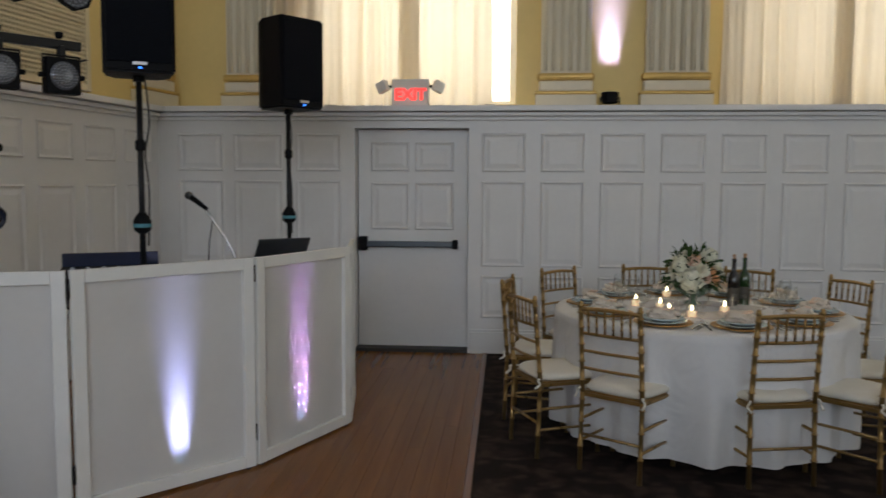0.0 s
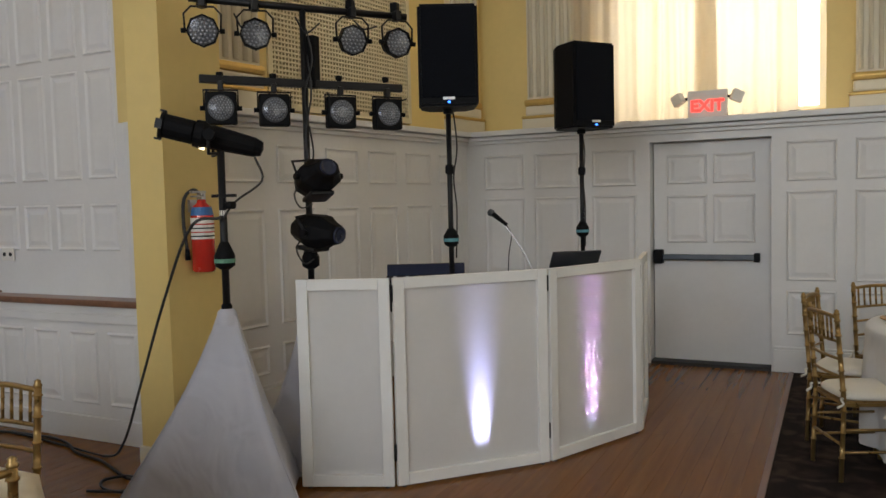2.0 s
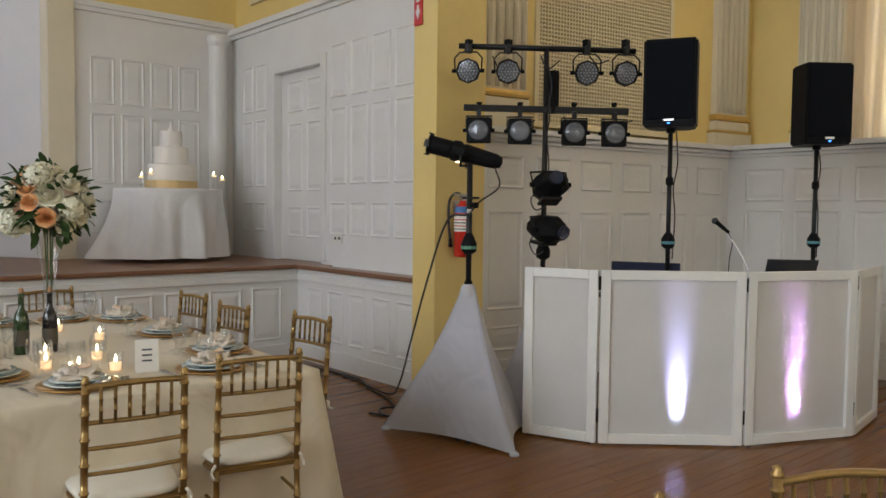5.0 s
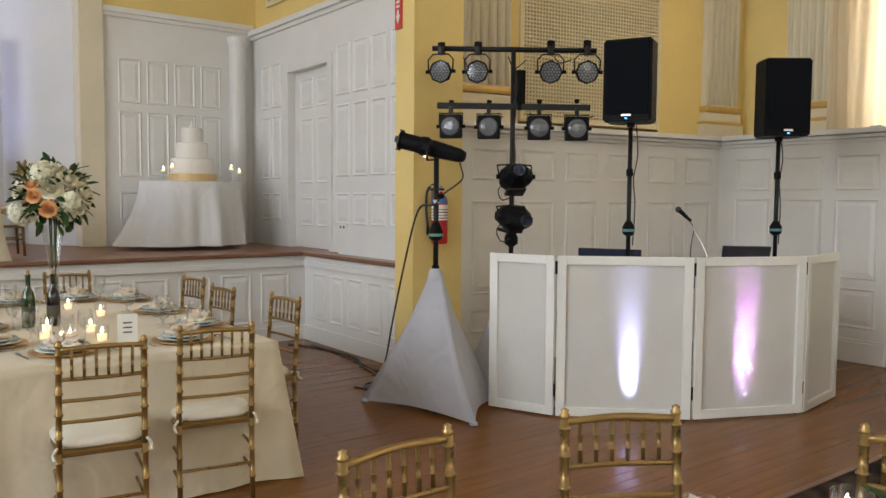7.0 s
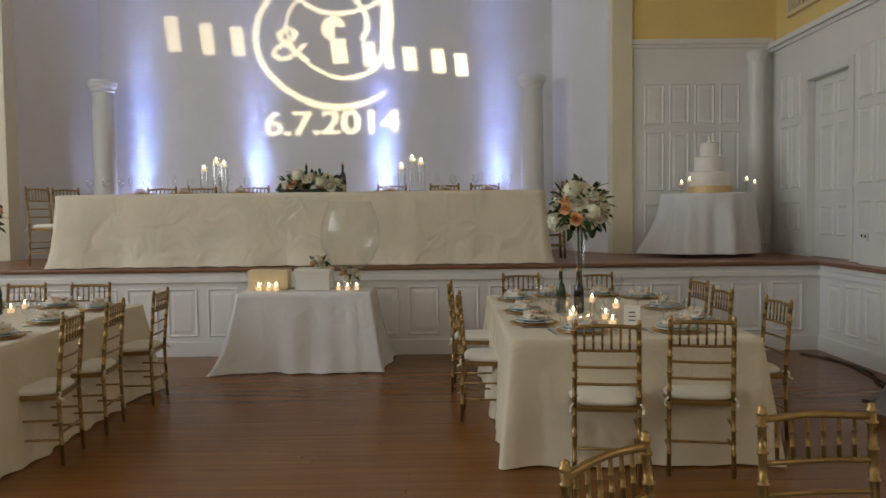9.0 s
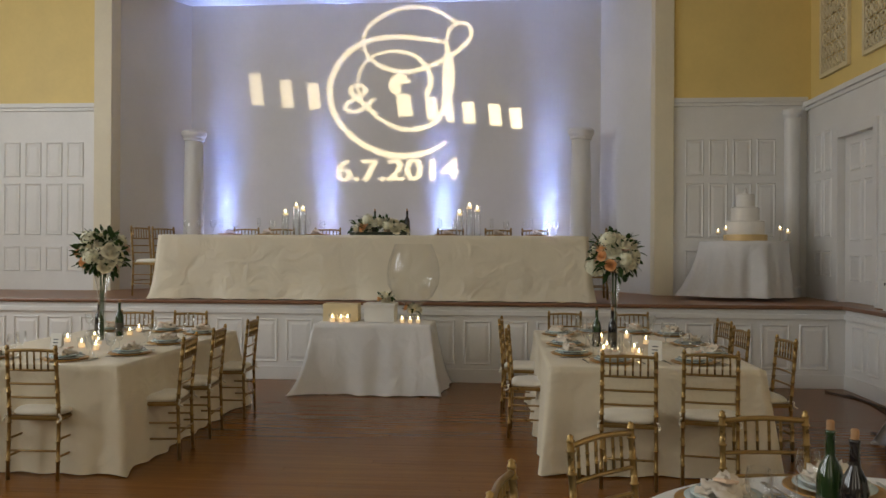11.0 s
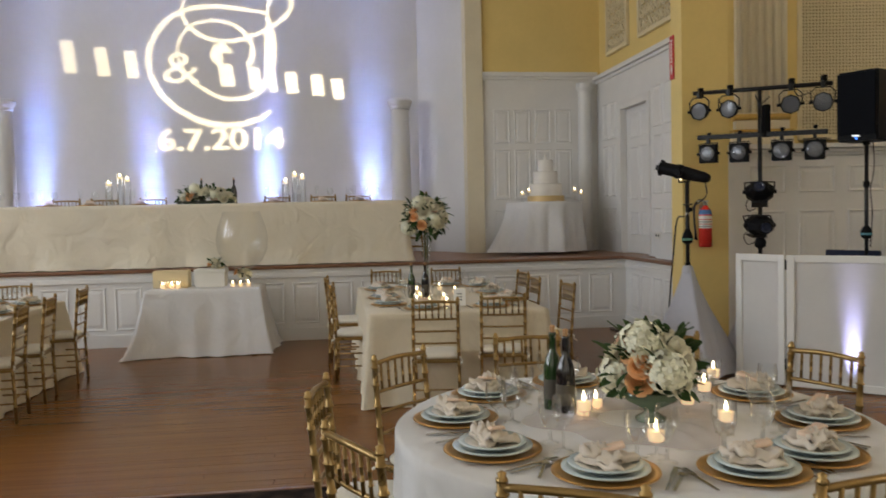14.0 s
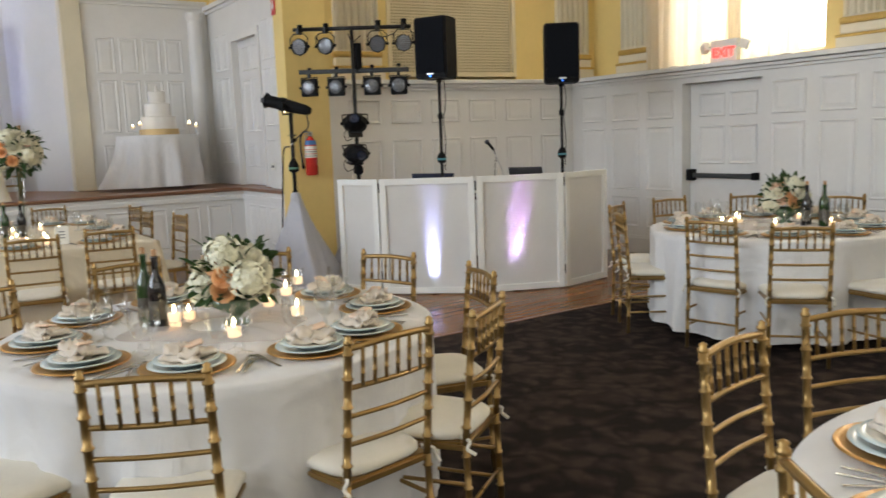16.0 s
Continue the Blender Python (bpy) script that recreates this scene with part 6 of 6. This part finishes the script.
# ---- flowers ----
def petal(bm, a, r, half, z0, z1, flare, cup):
    """A cupped petal: a patch of an egg-shaped shell that flares at its rim."""
    rows = []
    for j in range(5):
        t = j / 4
        rad = r * (0.35 + 0.65 * math.sin(min(1.0, t * 1.15) * math.pi / 2)) * (1 - cup * max(0, t - 0.55)) + flare * t ** 3
        z = z0 + (z1 - z0) * t - abs(flare) * 0.6 * t ** 4
        wid = half * (0.55, 0.95, 1.0, 0.9, 0.5)[j]
        rows.append([bm.verts.new((rad * math.cos(a + wid * q), rad * math.sin(a + wid * q), z - 0.10 * r * abs(q) * t)) for q in (-1, -0.5, 0, 0.5, 1)])
    for r0, r1 in zip(rows, rows[1:]):
        for i in range(4):
            bm.faces.new((r0[i], r0[i + 1], r1[i + 1], r1[i]))


def rose_mesh(name, r, material, seed):
    bm = bmesh.new()
    rr = random.Random(seed)
    for n_, q, half, top, flare, cup in ((3, 0.22, 1.3, 0.52, 0.0, 0.6), (4, 0.42, 1.05, 0.50, 0.0, 0.35), (5, 0.62, 0.85, 0.44, 0.04, 0.15), (6, 0.80, 0.72, 0.33, 0.16, 0.0), (7, 0.92, 0.62, 0.16, 0.30, 0.0)):
        for k in range(n_):
            petal(bm, 2 * math.pi * k / n_ + q * 5 + rr.uniform(-0.15, 0.15), r * q, half * rr.uniform(0.9, 1.1), -0.5 * r, r * top * rr.uniform(0.85, 1.15), flare * r, cup)
    return shared(name, bm, material)


def hydrangea_mesh(r, seed):
    """A round head of many small four-petalled florets."""
    bm = bmesh.new()
    rr = random.Random(seed)
    n_ = 64
    for k in range(n_):
        z = 1 - 1.45 * (k + 0.5) / n_
        a = k * 2.39996
        o = Vector((math.sqrt(max(0, 1 - z * z)) * math.cos(a), math.sqrt(max(0, 1 - z * z)) * math.sin(a), z))
        p = o * r * rr.uniform(0.78, 1.10)
        s1 = o.cross(Vector((0.3, 0.5, 0.8))).normalized()
        s2 = o.cross(s1)
        t0 = rr.uniform(0, 1.5)
        w = r * rr.uniform(0.20, 0.32)
        o = (o + Vector((rr.uniform(-0.5, 0.5), rr.uniform(-0.5, 0.5), rr.uniform(-0.5, 0.5)))).normalized()
        c = bm.verts.new(p)
        ring = []
        for t in range(12):
            q = (1.0, 1.0, 0.62)[t % 3]
            aa = t0 + t * math.pi / 6
            ring.append(bm.verts.new(p + (s1 * math.cos(aa) + s2 * math.sin(aa)) * w * q + o * w * (0.12 if t % 3 else -0.02)))
        for t in range(12):
            bm.faces.new((c, ring[t], ring[(t + 1) % 12]))
    lathe(bm, [(0.0, -0.5 * r), (0.5 * r, -0.35 * r), (0.72 * r, 0), (0.56 * r, 0.5 * r), (0.0, 0.74 * r)], 12, caps=False)
    return shared("hydrangea", bm, PETALH, False)


def leaf_mesh(l, w):
    bm = bmesh.new()
    rows = []
    for t, q in ((0, 0.1), (0.25, 0.8), (0.55, 1.0), (0.8, 0.65), (1.0, 0.05)):
        rows.append([bm.verts.new((-w / 2 * q, l * t, 0.06 * l * math.sin(t * 3) + 0.12 * w)), bm.verts.new((0, l * t, 0.06 * l * math.sin(t * 3))), bm.verts.new((w / 2 * q, l * t, 0.06 * l * math.sin(t * 3) + 0.12 * w))])
    for a, c in zip(rows, rows[1:]):
        for i in (0, 1):
            bm.faces.new((a[i], a[i + 1], c[i + 1], c[i]))
    return shared("leaf", bm, LEAF, False)


ROSES = [rose_mesh("ivory_rose", 0.058, PETALW, 1), rose_mesh("ivory_rose", 0.048, PETALW, 2)]
PEACH = rose_mesh("peach_rose", 0.044, PETALP, 3)
BLUSH = rose_mesh("blush_rose", 0.038, PETALB, 4)
HYD = hydrangea_mesh(0.068, 5)
LEAVES = [leaf_mesh(0.070, 0.040), leaf_mesh(0.055, 0.030), leaf_mesh(0.085, 0.032)]


def aimed(p, o, roll=0.0):
    return Matrix.Translation(p) @ o.to_track_quat('Z', 'Y').to_matrix().to_4x4() @ pose(0, 0, 0, 0, 0, roll)


def bouquet(parent, centre, sx, sy, sz, n_bloom, n_leaf, seed, low=-0.15):
    """Blooms and leaves over a flattened half dome, some standing out of its outline."""
    rr = random.Random(seed)
    gold = 2.39996
    for k in range(n_bloom):
        z = low + (1 - low) * (1 - (k + 0.5) / n_bloom)
        a = k * gold + rr.uniform(-0.25, 0.25)
        q = math.sqrt(max(0, 1 - z * z))
        o = Vector((q * math.cos(a), q * math.sin(a), z))
        d = rr.uniform(0.80, 1.06)
        p = Vector(centre) + Vector((o.x * sx, o.y * sy, o.z * sz)) * d
        kind = (0, 1, 2, 0, 1, 4, 0, 3, 1, 0, 2, 1, 4, 0, 3, 1)[k % 16]
        me = (ROSES[0], ROSES[1], PEACH, BLUSH, HYD)[kind]
        ob = new("bloom", me)
        ob.parent = parent
        ob.matrix_basis = aimed(p, (o + Vector((0, 0, 0.25))).normalized(), rr.uniform(0, 360)) @ Matrix.Scale(rr.uniform(0.85, 1.15), 4)
        if kind in (2, 3):
            ob["label"] = "peach rose" if kind == 2 else "blush rose"
    for k in range(n_leaf):
        z = rr.uniform(low - 0.25, 1.0)
        a = rr.uniform(0, 6.283)
        q = math.sqrt(max(0, 1 - min(1, z * z)))
        o = Vector((q * math.cos(a), q * math.sin(a), z)).normalized()
        p = Vector(centre) + Vector((o.x * sx, o.y * sy, o.z * sz)) * rr.uniform(0.62, 1.0)
        ob = new("leaf", LEAVES[rr.randrange(3)])
        ob.parent = parent
        ob.matrix_basis = Matrix.Translation(p) @ (o + Vector((rr.uniform(-0.5, 0.5), rr.uniform(-0.5, 0.5), rr.uniform(-0.5, 0.4)))).to_track_quat('Y', 'Z').to_matrix().to_4x4() @ pose(0, 0, 0, 0, rr.uniform(-60, 60), 0) @ Matrix.Scale(rr.uniform(0.8, 1.3), 4)
    for k in range(4):
        a = rr.uniform(0, 6.283)
        b_ = T(curve_pts([centre, (centre[0] + sx * 0.6 * math.cos(a), centre[1] + sy * 0.6 * math.sin(a), centre[2] + sz * 0.8), (centre[0] + sx * 1.05 * math.cos(a), centre[1] + sy * 1.05 * math.sin(a), centre[2] + sz * rr.uniform(0.6, 1.35))], 4), 0.0025, n=4)
        part("sprig", b_, STEM, parent, "thin green sprig")


def low_flowers(x, y, z, seed):
    f = thing("flower_arrangement", "low bowl of ivory roses, hydrangeas and peach roses", "flowers", "low table flowers", loc=(x, y, z))
    part("bowl", L([(0.055, 0.0), (0.06, 0.01), (0.025, 0.03), (0.03, 0.045), (0.10, 0.08), (0.125, 0.12), (0.12, 0.12), (0.09, 0.09), (0.0, 0.07)], 24, caps=False), mat("green_glass_bowl", (0.10, 0.15, 0.09), 0.15, vary=0.2, scale=8, coat=0.4), f, "green footed bowl", smooth=True)
    bouquet(f, (0, 0, 0.18), 0.15, 0.15, 0.17, 30, 130, seed)


def tall_flowers(x, y, z, seed):
    f = thing("tall_centrepiece", "bouquet of ivory and peach roses on a tall glass vase", "flowers", "tall table flowers", loc=(x, y, z))
    part("vase", L([(0.075, 0.0), (0.078, 0.006), (0.03, 0.03), (0.028, 0.34), (0.045, 0.48), (0.075, 0.60)], 20, caps=False), GLASS, f, "tall clear vase", smooth=True)
    b_ = bmesh.new()
    for k in range(4):
        a = k * 1.57
        tube(b_, [(0.012 * math.cos(a), 0.012 * math.sin(a), 0.02), (0.02 * math.cos(a + 1), 0.02 * math.sin(a + 1), 0.63)], 0.004, n=5)
    part("stems", b_, STEM, f, "bundle of green stems")
    bouquet(f, (0, 0, 0.77), 0.20, 0.20, 0.19, 32, 220, seed, low=-0.7)


# round tables
for (cx, cy), angs in ((C_AT, [math.degrees(math.atan2(my - C_AT[1], mx - C_AT[0])) for mx, my in ((2.49, 0.67), (2.54, 1.43), (2.43, 1.91), (1.78, 2.36), (1.0, 2.31), (0.33, 1.83), (0.19, 1.13), (0.58, 0.42), (1.22, 0.05), (1.97, 0.16))]), (D_AT, [-84 + 36 * k for k in range(10)])):
    for a in angs:
        setting(cx + 0.67 * math.cos(radians(a)), cy + 0.67 * math.sin(radians(a)), a + 180, TZ + 0.006)
for a in (195, 160, 230):
    setting(E_AT[0] + 0.67 * math.cos(radians(a)), E_AT[1] + 0.67 * math.sin(radians(a)), a + 180, TZ + 0.006)
low_flowers(1.47, 1.29, TZ + 0.006, 41)
low_flowers(1.10, 5.81, TZ + 0.006, 42)
for x, y in ((1.47, 1.03), (1.25, 1.15), (1.36, 1.06), (1.46, 1.44), (1.27, 1.60), (1.72, 1.46), (1.03, 1.76), (1.90, 1.13)):
    candle(x, y, TZ + 0.006, stem=0.0 if y < 1.2 and x < 1.4 else 0.05)
for x, y in ((1.0, 6.15), (0.72, 5.72), (0.85, 5.58), (0.98, 5.30), (0.86, 5.36), (1.22, 5.50), (1.45, 5.85)):
    candle(x, y, TZ + 0.006)
bottle(1.23, 0.98, TZ + 0.006, GREENGLASS, "green wine bottle with a cork on the round table")
bottle(1.34, 1.00, TZ + 0.006, DARKGLASS, "dark red wine bottle with a dark label")
bottle(1.33, 5.72, TZ + 0.006, DARKGLASS, "dark wine bottle beside the flowers")
bottle(1.42, 5.80, TZ + 0.006, GREENGLASS, "green wine bottle beside the flowers")

# a gathered tulle scarf round the centre of each round table
for cx, cy in (C_AT, D_AT):
    bm = bmesh.new()
    rings = []
    for j in range(9):
        q = j / 8
        ring = []
        for k in range(96):
            a = 2 * math.pi * k / 96
            r = 0.13 + q * (0.24 + 0.04 * math.sin(3 * a + 1) + 0.03 * math.sin(7 * a))
            ring.append(bm.verts.new((r * math.cos(a), r * math.sin(a), 0.003 + 0.009 * (1 - abs(2 * q - 1)) * (1 + math.sin(17 * a + 5 * q + math.sin(5 * a)))))) 
        rings.append(ring)
    for r0, r1 in zip(rings, rings[1:]):
        for k in range(96):
            bm.faces.new((r0[k], r1[k], r1[(k + 1) % 96], r0[(k + 1) % 96]))
    solid("tulle_scarf", bm, TULLE, "gathered pale tulle scarf round the table flowers", "scarf", "tulle scarves", loc=(cx, cy, TZ + 0.005), smooth=True)

# long tables
for x, y, h in ((-2.36, 0.86, 180), (-2.36, 1.45, 180), (-2.78, 1.68, -90), (-3.5, 1.68, -90), (-4.25, 1.68, -90), (-3.35, 0.60, 90), (-4.2, 0.60, 90), (-2.75, 0.60, 90), (-4.45, 0.95, 0), (-4.45, 1.38, 0)):
    setting(x, y, h)
for x, y, h in ((-2.05, -3.14, 180), (-2.05, -3.74, 180), (-2.4, -2.82, -90), (-3.08, -2.82, -90), (-3.85, -2.82, -90), (-4.05, -3.25, 0), (-4.05, -3.8, 0)):
    setting(x, y, h)
tall_flowers(-3.4, 1.02, TZ, 51)
tall_flowers(-3.12, -3.42, TZ, 52)
for x, y in ((-2.85, 0.86), (-2.66, 0.95), (-2.62, 1.10), (-2.95, 1.12), (-3.55, 1.32), (-3.1, 0.92), (-2.55, 0.88), (-4.0, 1.22), (-3.7, 0.95)):
    candle(x, y, TZ)
for x, y in ((-3.3, -3.58), (-3.1, -3.72), (-2.9, -3.34), (-4.0, -3.5), (-3.7, -3.45), (-2.6, -3.2), (-2.75, -3.4)):
    candle(x, y, TZ)
bottle(-3.3, 0.86, TZ, GREENGLASS, "green wine bottle on the long table")
bottle(-3.28, 0.99, TZ, DARKGLASS, "dark wine bottle on the long table")
bottle(-3.45, -3.62, TZ, DARKGLASS, "dark wine bottle on the long table")
bottle(-3.6, -3.5, TZ, GREENGLASS, "green wine bottle on the long table")


def card(x, y, z, turn, w=0.10, h=0.15, label="white folded table card with small print"):
    c = thing("table_card", label, "card", "table cards", loc=(x, y, z), turn=turn)
    for s_ in (-1, 1):
        b_ = B(-w / 2, w / 2, -0.001, 0.001, 0, h)
        b_.transform(pose(0, s_ * 0.028, 0, s_ * 10, 0, 0))
        part("leaf_of_card", b_, PAPER, c)
    for k in range(3):
        b_ = B(-w * 0.22, w * 0.22, -0.0005, 0.0005, 0.05 + 0.025 * k, 0.058 + 0.025 * k)
        b_.transform(pose(0, -0.0305, 0, -10, 0, 0))
        part("print_line", b_, DARKSTEEL, c)


card(-2.5, 1.2, TZ, 75)
card(-2.42, -3.42, TZ, 80)

# head table
HZ = STAGE_Z + TOP + 0.040
for yy in (-3.5, -3.0, -2.35, -0.65, 0.0, 0.5):
    for dy, me, nm in ((0.10, ME_GOBLET, "wine_glass"), (-0.08, ME_FLUTE, "champagne_flute")):
        thing_mesh(nm, me, "empty clear glass on the head table", "glass", "head table glasses", -6.5, yy + dy, HZ)
    thing_mesh("charger_plate", ME_CHARGER, "gold charger plate on the head table", "plate", "gold charger plates", -6.62, yy, HZ)
    thing_mesh("napkin", ME_NAPKIN, "folded ivory napkin on the head table", "napkin", "ivory napkins", -6.62, yy, HZ + 0.017)
for dy in (-4.0, -3.82, -3.65, 0.35, 0.62, 0.72):
    thing_mesh("wine_glass", ME_GOBLET, "empty clear glass on the head table", "glass", "head table glasses", -6.4, dy, HZ)


def hurricane(x, y, z, h):
    c = thing("candle_cylinder", "floating candle in a tall clear glass cylinder", "candle", "tall glass candles", loc=(x, y, z))
    part("cylinder", L([(0.045, 0.0), (0.045, h)], 18, caps=False), GLASS, c, smooth=True)
    part("water", L([(0.0, 0.004), (0.042, 0.004), (0.042, h - 0.07), (0.0, h - 0.07)], 18, caps=False), GLASS, c, "clear water")
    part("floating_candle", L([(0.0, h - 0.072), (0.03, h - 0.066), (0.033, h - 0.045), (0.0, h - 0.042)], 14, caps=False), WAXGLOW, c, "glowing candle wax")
    part("flame", L([(0.0, h - 0.04), (0.010, h - 0.03), (0.008, h - 0.015), (0.0, h + 0.012)], 8, caps=False), FLAME, c, "small yellow flame", smooth=True)


for y0 in (-2.58, -0.36):
    hurricane(-6.45, y0, HZ, 0.41)
    hurricane(-6.40, y0 + 0.10, HZ, 0.37)
    hurricane(-6.38, y0 - 0.12, HZ, 0.32)
f = thing("flower_arrangement", "long low bed of ivory and peach roses with greenery", "flowers", loc=(-6.4, -1.5, HZ))
part("tray", B(-0.08, 0.08, -0.36, 0.36, 0.0, 0.04, bevel=0.01), mat("dark_tray", (0.03, 0.04, 0.02), 0.5), f)
bouquet(f, (0, 0, 0.06), 0.12, 0.38, 0.15, 34, 120, 61, low=0.0)
bottle(-6.5, -1.57, HZ, GREENGLASS, "green wine bottle behind the head table flowers")
bottle(-6.45, -1.15, HZ, DARKGLASS, "dark wine bottle beside the head table flowers")

# cake
ck = thing("wedding_cake", "three-tier white iced cake on a low gold stand", "cake", loc=(-7.65, 3.39, STAGE_Z + TOP + 0.004))
part("cake_stand", L([(0.285, 0.0), (0.285, 0.085), (0.0, 0.085)], 40, caps=False), mat("gold_stand", (0.62, 0.45, 0.22), 0.45, 0.3, vary=0.15, scale=10), ck, "low gold stand")
for r, z0, z1 in ((0.25, 0.085, 0.27), (0.185, 0.27, 0.46), (0.12, 0.46, 0.64)):
    tier = part("tier", L([(r, z0), (r, z1 - 0.01), (r - 0.01, z1), (0.0, z1)], 40, caps=False), ICING, ck)
    bm = bmesh.new()
    for k in range(int(r * 150)):
        a = 2 * math.pi * k / int(r * 150)
        lathe(bm, [(0.0, -0.008), (0.008, 0.0), (0.0, 0.008)], 6, at=((r + 0.003) * math.cos(a), (r + 0.003) * math.sin(a), z0 + 0.01), caps=False)
    tagged(part("bead_border", bm, ICING, tier), kind="stuff")
part("topper", L([(0.03, 0.64), (0.035, 0.66), (0.012, 0.68), (0.02, 0.71), (0.0, 0.73)], 12, caps=False), ICING, ck, smooth=True)


def stem_candle(x, y, z, h):
    c = thing("stemmed_candle", "lit candle on a slim clear glass stem", "candle", "candles beside the cake", loc=(x, y, z))
    part("stem", L([(0.035, 0.0), (0.034, 0.004), (0.006, 0.012), (0.005, h - 0.03), (0.03, h), (0.034, h + 0.03)], 14, caps=False), GLASS, c, smooth=True)
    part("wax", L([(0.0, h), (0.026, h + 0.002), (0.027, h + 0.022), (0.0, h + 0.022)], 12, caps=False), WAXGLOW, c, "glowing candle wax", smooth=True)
    part("flame", L([(0.0, h + 0.024), (0.009, h + 0.034), (0.007, h + 0.046), (0.0, h + 0.066)], 8, caps=False), FLAME, c, "small yellow flame", smooth=True)


for yy, hh in ((2.95, 0.10), (3.05, 0.14), (3.76, 0.14), (3.86, 0.10)):
    stem_candle(-7.36, yy, STAGE_Z + TOP + 0.004, hh)

# gift table
gz = TOP + 0.004
bx = thing("glowing_card_box", "frosted square lantern glowing from candles before it", "lantern", loc=(-5.42, -1.77, gz))
part("box", B(-0.10, 0.10, -0.20, 0.20, 0.0, 0.20, bevel=0.006), cloth("frosted_panel", (0.85, 0.75, 0.52), 0.4, bump=0.05), bx)
for yy, zz in ((-1.85, 0), (-1.75, 0), (-1.68, 0)):
    candle(-5.27, yy, gz, 1.3)
gb = thing("gift_box", "white square box with a flower on top", "box", loc=(-5.42, -1.32, gz))
part("box", B(-0.14, 0.14, -0.17, 0.17, 0, 0.19, bevel=0.006), PAPER, gb)
part("lid", B(-0.15, 0.15, -0.18, 0.18, 0.17, 0.21, bevel=0.006), PAPER, gb)
bouquet(gb, (0.02, 0.05, 0.24), 0.06, 0.08, 0.08, 5, 14, 71)
for yy in (-1.06, -0.97, -0.88):
    candle(-5.28, yy, gz)
bw = thing("glass_bowl", "large clear goblet-shaped glass bowl with flowers round its stem", "bowl", loc=(-5.50, -0.96, gz))
part("bowl", L([(0.09, 0.0), (0.088, 0.008), (0.02, 0.025), (0.018, 0.15), (0.10, 0.19), (0.22, 0.28), (0.295, 0.42), (0.305, 0.56), (0.28, 0.70), (0.235, 0.82), (0.215, 0.88)], 36, caps=False), BOWLGLASS, bw, smooth=True)
bouquet(bw, (0, 0, 0.13), 0.06, 0.09, 0.05, 5, 16, 72)

# ---- floor boards, laid along the hall ----
rng = random.Random(5)
BW, BL = 0.09, 2.9
bl_meshes = []
for k in range(4):
    bm = box(bmesh.new(), 0, BW - 0.0005, 0, BL - 0.002, -0.02, 0.0)
    for v in bm.verts:
        if v.co.z > -0.01:
            v.co.x += 0.0005 if v.co.x < BW / 2 else -0.0005
    bl_meshes.append(to_mesh("floor_board", bm, OAK))
floor_root = tagged(thing("floor_dance", "polished brown oak strip dance floor", "floor"), kind="structure")
rest = bmesh.new()
nrow = int((STAGE_X * -1 - 0.315) / BW) + 1
for i in range(nrow):
    x = -0.316 - BW * (i + 1)
    y = -10.5 - rng.uniform(0, BL)
    while y < 7.75:
        if y > -3.7 and y + BL < 8.2 and x > STAGE_X - 0.02:
            ob = new("floor_board", bl_meshes[rng.randrange(4)])
            ob.parent = floor_root
            ob.location = (x, y, rng.uniform(-0.0004, 0.0))
        else:
            box(rest, x, x + BW - 0.0005, max(y, -10.5), min(y + BL - 0.002, 7.75), -0.02, -0.0003)
        y += BL
tagged(part("far_boards", rest, OAK, floor_root), kind="stuff")
